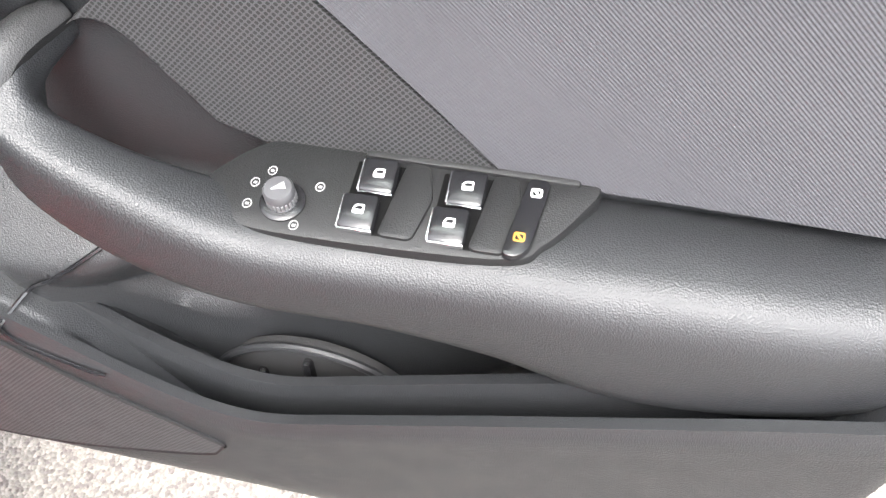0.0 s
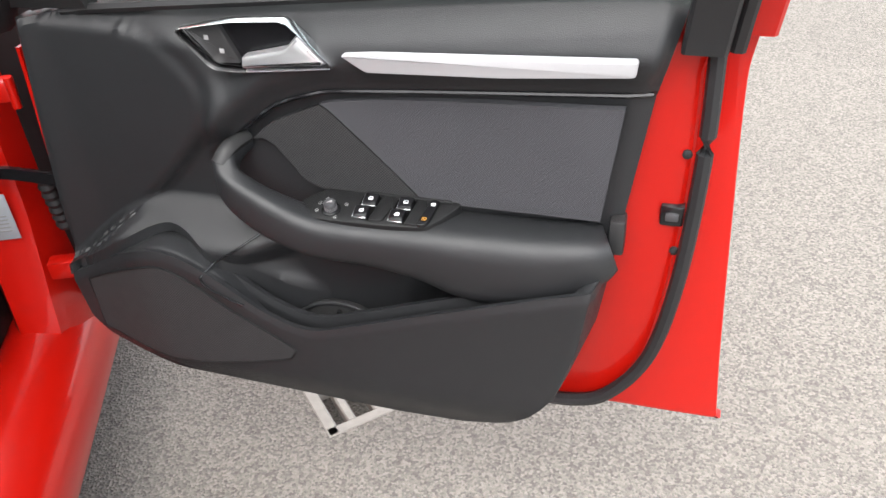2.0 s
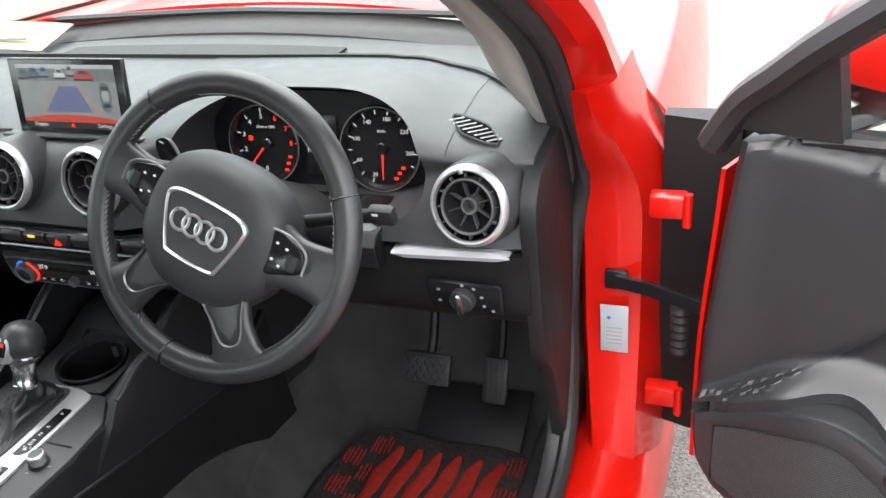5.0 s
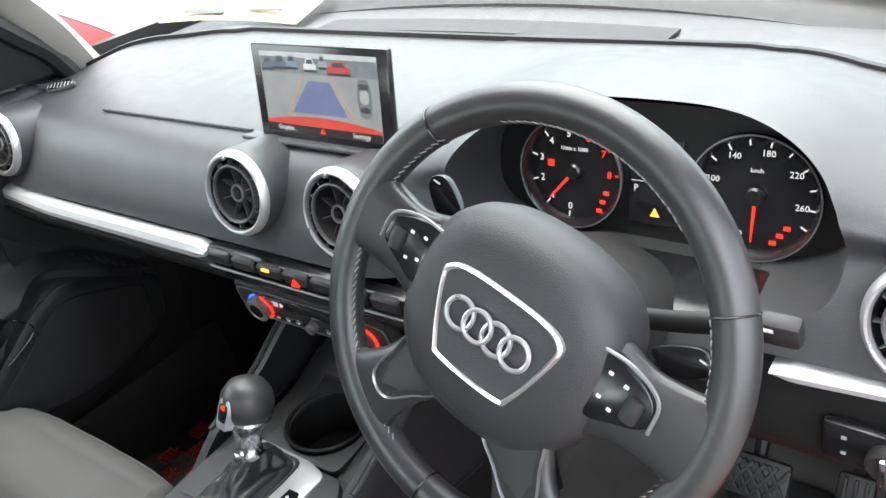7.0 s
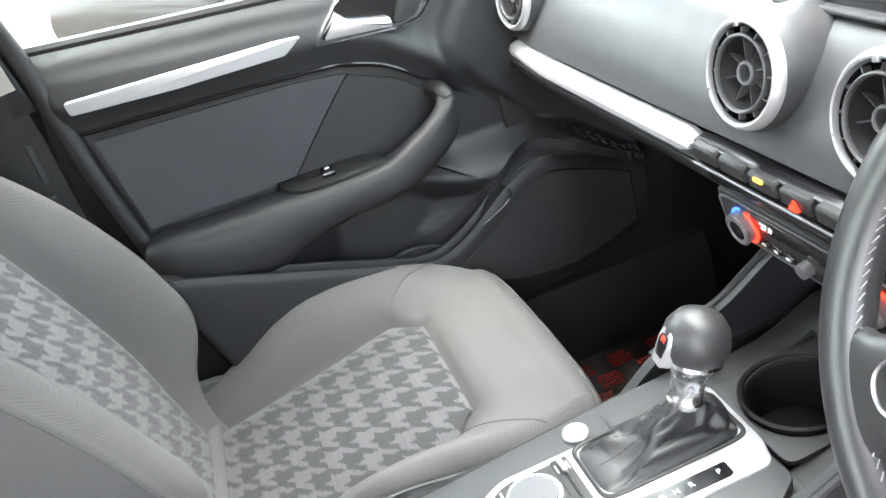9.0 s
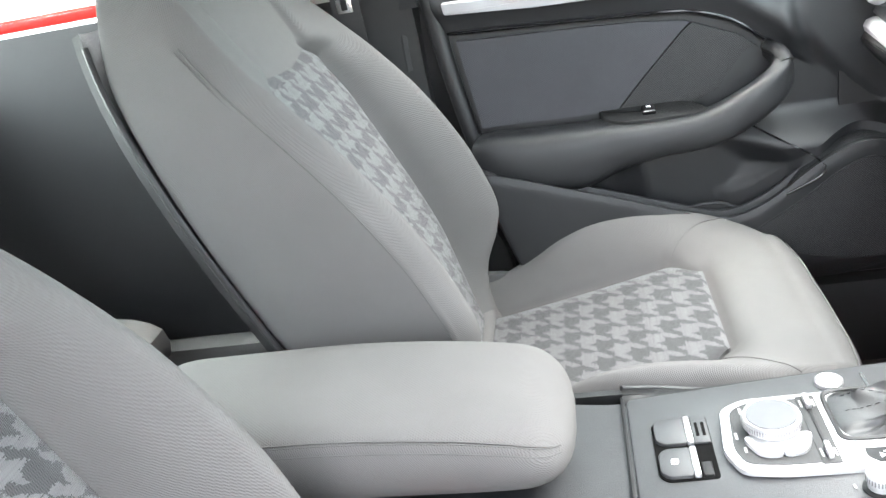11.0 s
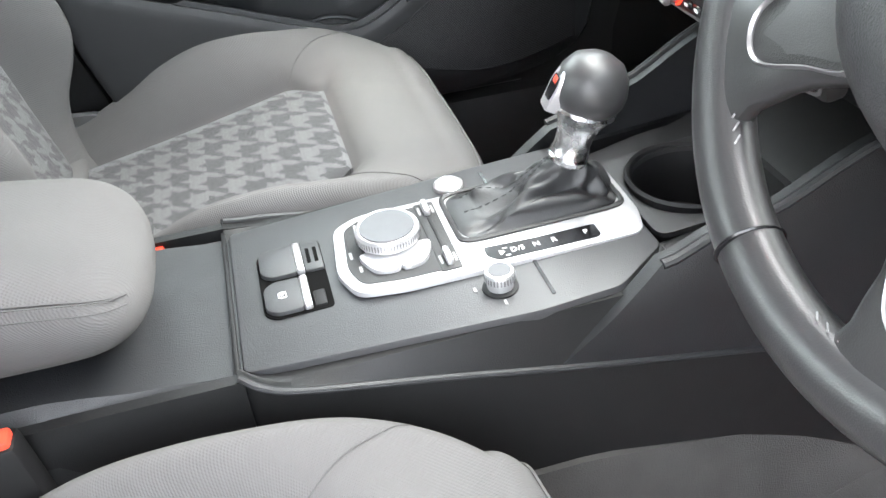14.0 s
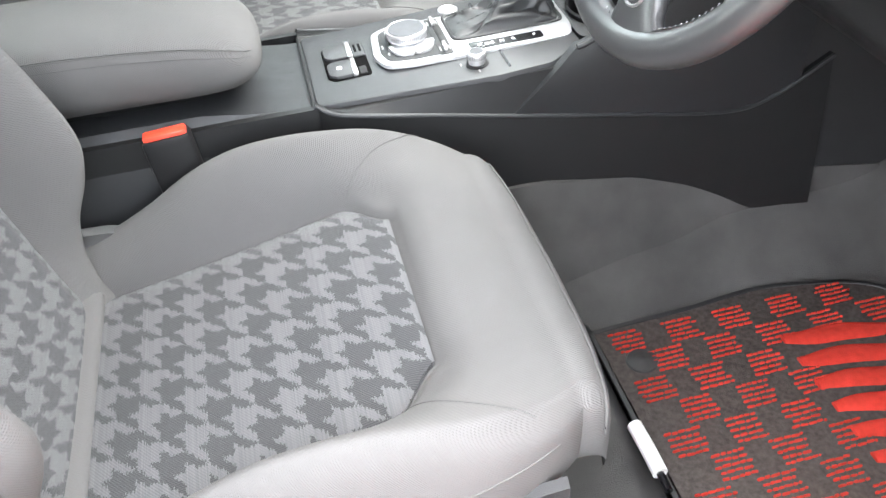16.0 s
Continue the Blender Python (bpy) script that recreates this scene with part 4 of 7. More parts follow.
    # window frame and pane; the upper part leans into the cabin
    def F(u, z, n=-0.03):
        return P(u, n + 0.42 * max(0.0, z - 0.95), z)
    front_rail = curve([F(-0.05, 0.915), F(-0.01, 0.975), F(0.04, 1.02), F(0.11, 1.08), F(0.25, 1.18), F(0.45, 1.285), F(0.62, 1.335), F(0.75, 1.35), F(0.87, 1.345)], 44)
    part("window_frame", sweep(front_rail, circle(0.020, 8, 0.026), up=(0, sgn, 0)), RUBBER, door, "black front window frame")
    def upright(u0, u1, lean, n0, n1, z0=0.935):
        """A rear upright of the window frame: u0 to u1 wide at its foot, leaning back with the height."""
        rows = []
        for z in np.linspace(z0, 1.335, 10):
            s = lean * (z - 0.935)
            rows.append([F(u0 + s, z, n1), F(u0 + s + 0.004, z, n1 + 0.004), F(u1 + s - 0.004, z, n1 + 0.004), F(u1 + s, z, n1), F(u1 + s, z, n0), F(u0 + s, z, n0)])
        return loft(rows)
    part("rear_frame", upright(0.838, 0.886, 0.08, -0.05, -0.018), SOFT, door, "black rear window frame")
    part("frame_edge", upright(0.888, 0.904, 0.08, -0.055, -0.030), RUBBER, door, "black rubber frame seal")
    part("frame_skin", upright(0.902, 0.936, 0.08, -0.092, -0.070, 0.94), RED, door, "red painted window frame edge")
    part("frame_trim", upright(0.934, 0.946, 0.08, -0.096, -0.078, 1.02), BLACK, door, "black outer frame trim")
    part("mirror_triangle", loft([[F(-0.02, 0.94, -0.045), F(0.105, 0.945, -0.045), F(0.105, 1.075, -0.045)], [F(-0.02, 0.94, -0.02), F(0.105, 0.945, -0.02), F(0.105, 1.075, -0.02)]]), DARK, door)
    def pane(a, b):
        u = 0.10 + 0.76 * a
        zt = lerp1(u, [(0.1, 1.07), (0.25, 1.18), (0.45, 1.285), (0.62, 1.335), (0.75, 1.35), (0.87, 1.345)])
        return F(u, 0.95 + (zt - 0.95) * b, -0.045)
    part("window_pane", sheet(pane, np.linspace(0, 1, 20), np.linspace(0, 1, 10), 0.004, (0, -sgn, 0)), GLASS, door, "clear side window").visible_shadow = False
    part("belt_seal", sweep([P(u, -0.028, lerp1(u, BELT) - 0.002) for u in np.linspace(0.06, 0.86, 20)], circle(0.007, 6)), RUBBER, door)

    # mirror
    if driver:
        g = Vector(P(math.cos(radians(4)), math.sin(radians(4)), -0.07)).normalized()
    else:
        g = Vector(P(math.cos(radians(20)), math.sin(radians(20)), 0.0)).normalized()
    side = Vector((0, 0, 1)).cross(g).normalized()
    mo = axes(P(0.190, -0.185, 1.006), side, g.cross(side))
    rim = superell(0.098, 0.066, 3.2, 40)
    mirror = part("side_mirror", loft([[(x * k, y * k, z) for x, y in rim] for k, z in ((1.0, 0.0), (1.03, -0.010), (1.04, -0.05), (1.0, -0.10), (0.88, -0.14), (0.62, -0.165), (0.3, -0.175), (0.05, -0.178))]), RED, door, "red door mirror housing")
    mirror.matrix_basis = mo
    part("mirror_base", loft([[(x * k * 1.014, min(y * k * 1.014, -0.026), z) for x, y in rim] for k, z in ((1.02, -0.004), (1.035, -0.010), (1.045, -0.05), (1.005, -0.10), (0.90, -0.14), (0.70, -0.158))]), BLACK, mirror, "black lower half of the mirror housing")
    part("mirror_rim", rring([(x * 1.02, y * 1.02) for x, y in rim], [(x * 0.90, y * 0.88) for x, y in rim], -0.012, 0.006), BLACK, mirror, "black mirror rim")
    part("mirror_glass", slab([(x * 0.91, y * 0.89) for x, y in rim], -0.006, 0.0025, 0), MIRROR, mirror, "silvered mirror glass")
    part("mirror_foot", sweep([P(0.08, -0.07, 0.945), P(0.11, -0.11, 0.955), P(0.13, -0.15, 0.968)], circle(0.022, 10, 0.012)), BLACK, door)
    return door


PERF = material("perforated_panel", (0.031, 0.031, 0.033), 0.75, 0, 0.1, 9)


def perforate(m, pitch):
    """Darkens a fine grid of round holes."""
    nt = m.node_tree
    p = nt.nodes["Principled BSDF"]
    tc = [n for n in nt.nodes if n.type == "TEX_COORD"][0]
    sp = nt.nodes.new("ShaderNodeSeparateXYZ")
    nt.links.new(tc.outputs["Object"], sp.inputs[0])

    def node(op, a, b=0.0):
        q = nt.nodes.new("ShaderNodeMath")
        q.operation = op
        for i, v in enumerate((a, b)):
            if isinstance(v, (int, float)):
                q.inputs[i].default_value = v
            else:
                nt.links.new(v, q.inputs[i])
        return q.outputs[0]

    k = math.pi / pitch
    yz = node("ADD", sp.outputs[1], sp.outputs[2])
    prod = node("MULTIPLY", node("SINE", node("MULTIPLY", node("ADD", sp.outputs[0], yz), k)), node("SINE", node("MULTIPLY", node("SUBTRACT", sp.outputs[0], yz), k)))
    hole = node("GREATER_THAN", node("ABSOLUTE", prod), 0.38)
    old = p.inputs["Base Color"].links[0].from_socket
    mix = nt.nodes.new("ShaderNodeMix")
    mix.data_type = "RGBA"
    nt.links.new(hole, mix.inputs[0])
    nt.links.new(old, mix.inputs[6])
    mix.inputs[7].default_value = (0.0015, 0.0015, 0.0015, 1)
    nt.links.new(mix.outputs[2], p.inputs["Base Color"])


perforate(PERF, 0.0040)
DOOR_DIR = Vector((0.9135, -0.4067, 0)).normalized()
driver_at = Matrix.Translation((0.962, 0.265, 0)) @ Matrix.Rotation(math.atan2(DOOR_DIR.y, DOOR_DIR.x), 4, "Z")
door_1 = front_door("front_door", driver_at, -1, True, "red driver's door standing wide open with black lining")
door_2 = front_door("front_door", Matrix.Translation((-0.672, 0.287, 0)) @ Matrix.Rotation(radians(-90), 4, "Z"), 1, False, "closed passenger door with black and charcoal lining")

sticker = thing("service_sticker", (0.798, 0.368, 0.58), "pale paper sticker on the red pillar", "sticker")
part("paper", rbox(0.042, 0.0012, 0.085, 0.0004), FOIL, sticker)
# printed dot, no lamp; its blue comes from the dials' glow colour
part("dot", lathe([(0.003, 0), (0.003, 0.0006), (0, 0.0006)], 10, Matrix.Translation((-0.008, -0.0009, 0.020)) @ pose(0, 0, 0, 90)), GLOWB, sticker)
for k in range(5):
    part("print_line", rbox(0.024, 0.0006, 0.0025, 0, Matrix.Translation((0.0, -0.0008, 0.002 - 0.007 * k))), STITCH, sticker)

# ---- drain grate ----
grate = thing("drain_grate", (0, 0, 0), "worn cast-iron drain grate in the asphalt", "drain grate")
def bar(a0, b0, a1, b1, w, name, h=0.03):
    d = np.array((a1 - a0, b1 - b0)); L = np.linalg.norm(d); d /= L
    m = Matrix.Translation(grate_world((a0 + a1) / 2, (b0 + b1) / 2, -h / 2 + 0.002)) @ Matrix.Rotation(GROT + math.atan2(d[1], d[0]), 4, "Z")
    part(name, rbox(L, w, h, 0.004, m, 1), IRON, grate)
for e in ((0, 0.012, 0.42, 0.012), (0, 0.408, 0.42, 0.408), (0.012, 0, 0.012, 0.42), (0.408, 0, 0.408, 0.42)):
    bar(*e, 0.028, "frame_side")
for k in range(1, 7):
    bar(0.0 + 0.06 * k, 0.02, 0.0 + 0.06 * k, 0.40, 0.020, "bar")
for b in (0.14, 0.28):
    bar(0.02, b, 0.40, b, 0.022, "cross_bar")

# ---- dashboard ----
DASH_S = [(0.0, 0.138, 0.812), (0.2, 0.152, 0.85), (0.42, 0.178, 0.893), (0.58, 0.220, 0.920), (0.78, 0.34, 0.945), (1.0, 0.53, 0.958)]


DASH_PROFILE = curve([(p[1], p[2]) for p in DASH_S], 61)
DASH_K = np.array([p[0] for p in DASH_S])


def dash_pt(x, s):
    pts, ss = DASH_PROFILE, DASH_K
    k = np.interp(s, ss, np.linspace(0, 1, len(ss)))
    f = min(k, 1.0) * 60
    i = min(int(f), 59)
    y, z = pts[i] * (1 - (f - i)) + pts[i + 1] * (f - i)
    # hood over the dials
    hood = math.exp(-((x - 0.385) / 0.19) ** 4) * step(0.40, 0.66, s) * step(1.0, 0.8, s)
    z += 0.042 * hood
    y -= 0.040 * math.exp(-((x - 0.385) / 0.19) ** 4) * step(0.35, 0.62, s) * step(0.95, 0.7, s)
    y += 0.035 * step(0.12, 0.20, x) * step(0.62, 0.40, s)
    e = step(0.60, 0.73, abs(x))
    y += 0.010 * e
    z -= 0.030 * e * step(0.5, 1.0, s)
    y -= 0.16 * step(0.45, 0.73, abs(x)) * step(0.75, 1.0, s)
    return (x, y, z)


def skin_pt(x, s):
    q = dash_pt(x, s)
    return (q[0], q[1] + 0.0012, q[2] - 0.0012)


dash = thing("dashboard", (0, 0.3, 0.85), "black soft-touch dashboard with round vents", "dashboard")
dash.matrix_world = Matrix()
part("dash_skin", sheet(skin_pt, np.linspace(-0.722, 0.0905, 70), np.linspace(0, 1, 40), 0.012, (0, 0.7, -0.7)), DASHM, dash, "grained black dashboard skin")
part("dash_skin", sheet(skin_pt, np.linspace(0.6095, 0.722, 18), np.linspace(0, 1, 40), 0.012, (0, 0.7, -0.7)), DASHM, dash)
# skin round the dial opening
N = 192
ex, es, ew, eh = 0.390, 0.41, 0.192, 0.34


def opening(k, grow=1.0):
    t = 2 * math.pi * k / N
    c, sn = math.cos(t), math.sin(t)
    return (ex + ew * grow * abs(c) ** 0.68 * (1 if c > 0 else -1), es + eh * grow * abs(sn) ** 0.68 * (1 if sn > 0 else -1))


def border(k):
    t = 2 * math.pi * k / N
    c, sn = math.cos(t), math.sin(t)
    q = max(abs(c), abs(sn))
    return (0.35 + 0.26 * c / q, 0.5 + 0.5 * sn / q)


rings = []
for f in np.linspace(0, 1, 14):
    rings.append([dash_pt(*(np.array(border(k)) * (1 - f) + np.array(opening(k)) * f)) for k in range(N)])
edge = rings[-1]
for d in (0.004, 0.02, 0.06, 0.12, 0.20):
    rings.append([(p[0] + (0.388 - p[0]) * d * 0.3, max(p[1] + 0.002, min(0.322, p[1] + d * 1.15)), p[2] + (0.875 - p[2]) * d * 0.8) for p in edge])
part("dial_hood", loft(rings, True, False), DASHM, dash, "hood over the dials")
part("dial_back", sheet(lambda u, v: (0.22 + 0.33 * u, 0.320, 0.76 + 0.16 * v), [0, 1], [0, 1], 0.004, (0, 1, 0)), BLACK, dash)
part("upper_shelf", sheet(lambda u, v: (-0.72 + 1.44 * u, 0.515 + 0.23 * v - 0.22 * max(0, abs(2 * u - 1) - 0.45) ** 1.3, 0.945 - 0.02 * (2 * u - 1) ** 2), np.linspace(0, 1, 30), np.linspace(0, 1, 6), 0.012), DASHM, dash, "dark shelf under the windscreen")
def band_pt(x):
    y = 0.515 - 1.35 * max(0.0, abs(x) - 0.35) ** 2.0
    return min((dash_pt(x, k) for k in np.linspace(0.6, 1.0, 60)), key=lambda p: abs(p[1] - y))


part("shelf_edge", sweep([(p[0], p[1], p[2] + 0.003) for p in (band_pt(x) for x in np.linspace(-0.69, 0.69, 80))], [(0.004, 0.002), (-0.004, 0.002), (-0.004, -0.010), (0.004, -0.010)]), MATT, dash, "dark step along the top of the dashboard")
part("shelf_speaker", sheet(lambda u, v: (-0.31 + 0.60 * u, 0.565 + 0.06 * v - 0.02 * (2 * u - 1) ** 2, 0.9475), np.linspace(0, 1, 16), np.linspace(0, 1, 4), 0.004), PERF, dash, "long perforated speaker cover")
seam_pts = [dash_pt(x, 0.60) for x in np.linspace(-0.45, -0.12, 16)]
part("skin_seam", sweep([(p[0], p[1] - 0.001, p[2] + 0.001) for p in seam_pts], circle(0.0022, 6)), DARK, dash)

def cowl(u, v):
    x = 0.25 + 0.275 * u
    return (x, *[(0.152, 0.785), (0.146, 0.815), (0.160, 0.828), (0.22, 0.832), (0.286, 0.833)][int(round(v * 4))])


part("dial_cowl", sheet(cowl, np.linspace(0, 1, 12), np.linspace(0, 1, 5), 0.006, (0, 0.5, -0.8)), DARK, dash, "dark cowl below the dials")
# lower half
LOW_L = curve([(0.128, 0.775), (0.140, 0.755), (0.175, 0.715), (0.25, 0.65), (0.34, 0.57), (0.50, 0.52)], 21)
LOW_R = curve([(0.176, 0.802), (0.180, 0.775), (0.182, 0.735), (0.190, 0.705), (0.23, 0.680), (0.45, 0.655)], 21)


def low_dash(u, v):
    x = -0.722 + 1.444 * u
    return (x, *(LOW_R if x > 0.14 else LOW_L)[int(round(v * 20))])


part("lower_dash", sheet(low_dash, np.linspace(0, 1, 61), np.linspace(0, 1, 21), 0.012, (0, 1, 0)), CONS, dash, "dark lower dashboard with glovebox")
part("column_hole", rbox(0.28, 0.12, 0.07, 0.02, pose(0.388, 0.22, 0.80)), BLACK, dash)
# aluminium strips
def strip_mesh(x0, x1, z0, k, y0=0.131):
    rows = []
    for x in np.linspace(x0, x1, 30):
        e = k * (1 - 0.65 * step(0.02, 0.0, min(x - x0, x1 - x)))
        rows.append([(x, y0 + 0.012 * step(0.5, 0.72, abs(x)) + a, z0 + b * e) for a, b in ((0.004, 0.014), (-0.006, 0.010), (-0.010, 0.0), (-0.008, -0.010), (0.004, -0.014), (0.014, -0.012), (0.014, 0.012))])
    return loft(rows)


part("trim_strip", strip_mesh(-0.70, -0.150, 0.793, 0.85), ALU, dash, "brushed aluminium dashboard strip")
part("trim_strip", strip_mesh(0.540, 0.698, 0.800, 0.62, 0.172), ALU, dash, "brushed aluminium dashboard strip")
# dark bar put in below the strip to stand for its shadow
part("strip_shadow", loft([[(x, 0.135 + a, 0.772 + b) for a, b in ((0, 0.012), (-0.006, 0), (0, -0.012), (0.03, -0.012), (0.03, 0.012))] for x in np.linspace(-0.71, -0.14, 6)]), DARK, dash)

# round air vents
VANE = material("grey_vane_plastic", (0.06, 0.06, 0.062), 0.4, 0, 0.1, 20)
def vent(x, y, z, rx, rz):
    m = pose(x, y, z, 90 + rx, 0, rz)
    v = part("air_vent", lathe([(0.0505, -0.05), (0.0520, -0.012), (0.0522, -0.003), (0.0505, 0.002), (0.0470, 0.0055), (0.0448, 0.0050), (0.0438, 0.001), (0.0432, -0.05)], 56, None, True), BRIGHT, dash, "round air vent with a polished metal ring")
    v.matrix_basis = m
    part("vent_pod", tube([(0.0510, -0.003), (0.0535, -0.007), (0.0550, -0.02), (0.0565, -0.045), (0.0580, -0.07)], 48), DASHM, v)
    part("ring_lug", rbox(0.008, 0.006, 0.004, 0.001, Matrix.Rotation(1.75, 4, "Z") @ Matrix.Translation((0.0455, 0, 0.005))), BRIGHT, v)
    part("vent_sleeve", lathe([(0.0436, -0.05), (0.0436, -0.001), (0.0424, 0.001), (0.0414, -0.001), (0.0412, -0.05)], 48, None, True), BLACK, v, "gloss black inner sleeve")
    part("vent_back", lathe([(0.045, -0.045), (0.0, -0.045)], 24), HOLE, v)
    part("barrel_ring", lathe([(0.0345, -0.02), (0.0360, -0.002), (0.0355, 0.004), (0.0340, 0.005), (0.0325, 0.0035), (0.0315, -0.02)], 44, None, True), VANE, v, "grey plastic ring round the nozzle")
    part("bowl", tube([(0.0325, 0.001), (0.0300, -0.008), (0.0220, -0.020), (0.0110, -0.026)], 36), MATT, v, "deep black bowl of the nozzle")
    part("vent_hub", lathe([(0.0112, -0.028), (0.0112, -0.004), (0.0100, -0.002), (0.0085, -0.002), (0.0078, -0.005), (0.0078, -0.022), (0.0, -0.022)], 24), VANE, v)
    part("hub_ring", lathe([(0.0110, -0.003), (0.0102, -0.0012), (0.0086, -0.0012), (0.0082, -0.003)], 24, None, True), SILVER, v)
    for k in range(8):
        part("vane", rbox(0.021, 0.0012, 0.010, 0.0004, Matrix.Rotation(k * math.pi / 4 + 0.35, 4, "Z") @ Matrix.Translation((0.0215, 0, -0.010)), 1), VANE, v)
    for k in range(12):
        part("tooth", rbox(0.0062, 0.0016, 0.008, 0.0004, Matrix.Rotation(k * math.pi / 6 + 0.1, 4, "Z") @ Matrix.Translation((0.0385, 0, -0.001)), 1), VANE, v)
    return v


for x, y, z, rz in ((-0.637, 0.140, 0.884, 6), (-0.070, 0.140, 0.884, 2), (0.094, 0.140, 0.884, -2), (0.655, 0.160, 0.878, -6)):
    vent(x, y, z, -12, rz)

# side demisters
for sx in (1, -1):
    dv = rounded([(-0.047, 0.012), (-0.030, 0.020), (0.010, 0.021), (0.047, -0.012), (0.030, -0.020), (-0.010, -0.021)], 0.012, 6)
    k0 = min(np.linspace(0.5, 1, 80), key=lambda k: abs(dash_pt(0.634, k)[1] - 0.268))
    p0, p1, p2 = (np.array(dash_pt(sx * a, b)) for a, b in ((0.634, k0), (0.644, k0), (0.634, k0 + 0.02)))
    tx, ty = Vector((p1 - p0) * sx).normalized(), Vector(p2 - p0).normalized()
    dm = axes(Vector(p0) + tx.cross(ty).normalized() * 0.002, tx * 0.92 - ty * 0.38 * sx, ty * 0.92 + tx * 0.38 * sx)
    dem = part("side_demister", rring(dv, [(x * 0.93, y * 0.86) for x, y in dv], -0.004, 0.002, dm), DASHM, dash, "side demister grille with slanting slats")
    part("demister_back", slab([(x * 0.95, y * 0.9) for x, y in dv], -0.002, 0.0005, 0, dm), HOLE, dem)
    for k in range(8):
        part("slat", rbox(0.0036, 0.031 * (1 - 0.5 * abs(k - 3.5) / 7), 0.003, 0.001, dm @ Matrix.Translation((-0.0325 + 0.0093 * k, -0.011 * (k - 3.5) / 3.5 * 0.55, -0.0005)) @ Matrix.Rotation(-0.6 * sx, 4, "Z"), 1), PRINT, dem)

# centre button row and heater panel
part("button_rail", rbox(0.330, 0.02, 0.030, 0.004, pose(0.018, 0.137, 0.790, 10)), BLACK, dash, "gloss black switch rail")
for k in range(7):
    part("rail_switch", rbox(0.040, 0.014, 0.018, 0.003, pose(-0.120 + 0.0455 * k, 0.127, 0.794, 10), 1), DARK, dash)
part("hazard_mark", loft([[(0.018 + a, 0.1175, 0.792 + b) for a, b in ((-0.006, -0.005), (0.006, -0.005), (0.0, 0.005))], [(0.018 + a, 0.121, 0.792 + b) for a, b in ((-0.006, -0.005), (0.006, -0.005), (0.0, 0.005))]]), GLOWR, dash, "red hazard triangle")
part("amber_mark", rbox(0.012, 0.002, 0.0035, 0, pose(-0.029, 0.118, 0.799)), GLOWO, dash)
part("rail_edge", sweep([(x, 0.124, 0.778) for x in (-0.145, 0.0, 0.175)], circle(0.002, 6)), SILVER, dash)
part("lower_rail", rbox(0.30, 0.02, 0.012, 0.003, pose(0.018, 0.140, 0.766, 10)), BLACK, dash)
heater = thing("heater_panel", pose(0.004, 0.148, 0.727, 12), "black heater control panel with lit knobs", "heater controls")
part("panel", rbox(0.262, 0.02, 0.056, 0.006), DARK, heater)
part("panel_edge", rring(superell(0.127, 0.026, 8, 44), superell(0.1245, 0.0235, 8, 44), 0, 0.0015, pose(0, -0.010, 0, 90)), SILVER, heater)
part("display", rbox(0.150, 0.004, 0.018, 0.002, pose(0, -0.0105, 0.012)), BLACK, heater)
for sx, txt in ((-1, "27.9"), (1, "28.0")):
    km = pose(0.088 * sx, -0.010, -0.002, 90)
    kn = part("heater_knob", lathe([(0.0175, 0), (0.0170, 0.009), (0.0178, 0.010), (0.0178, 0.0125), (0.015, 0.0135), (0.014, 0.0125), (0.0, 0.0125)], 30, km), SILVER, heater, "ribbed silver heater knob")
    part("knob_face", lathe([(0.0138, 0.0124), (0.0, 0.0129)], 20, km), BLACK, heater)
    for col, a0, a1 in ((GLOWB, 1.7, 3.0), (GLOWR, -1.2, 1.2)):
        arc = [(0.0195 * math.cos(a) + 0.088 * sx, -0.0125, 0.0195 * math.sin(a) - 0.002) for a in np.linspace(a0, a1, 10)]
        part("lit_arc", sweep(arc, circle(0.0016, 5), up=(0, -1, 0)), col, heater)
    part("temperature", text(txt, 0.011, pose(0.050 * sx, -0.0128, 0.011, 90)), GLOWW, heater)
part("fan_knob", lathe([(0.008, 0), (0.0075, 0.010), (0.0, 0.011)], 18, pose(0, -0.010, -0.012, 90)), SILVER, heater)
for k in range(6):
    part("heater_button", rbox(0.015, 0.004, 0.008, 0.0015, pose((-0.062, -0.044, -0.026, 0.026, 0.044, 0.062)[k], -0.011, -0.014), 1), BLACK, heater)
    part("button_mark", rbox(0.005, 0.001, 0.003, 0, pose((-0.062, -0.044, -0.026, 0.026, 0.044, 0.062)[k], -0.0134, -0.014)), WHITE, heater)

# light switch
ls = thing("light_switch", pose(0.637, 0.170, 0.742, 6, 0, -4), "black rotary light switch panel", "light switch")
part("panel", rbox(0.108, 0.012, 0.046, 0.008), BLACK, ls)
part("knob", lathe([(0.017, 0), (0.0165, 0.010), (0.014, 0.012), (0.0, 0.012)], 26, pose(0.0, -0.006, 0, 90)), DARK, ls)
part("grip", rbox(0.009, 0.010, 0.032, 0.003, pose(0.0, -0.020, 0)), CHROME, ls, "bright grip of the light switch")
for dx, dz in ((-0.035, 0.010), (-0.035, -0.008), (0.0, 0.021), (0.016, 0.018), (0.026, 0.006), (0.028, -0.008), (0.040, -0.014)):
    part("mark", rbox(0.004, 0.001, 0.003, 0, pose(dx, -0.0066, dz)), PRINT, ls)

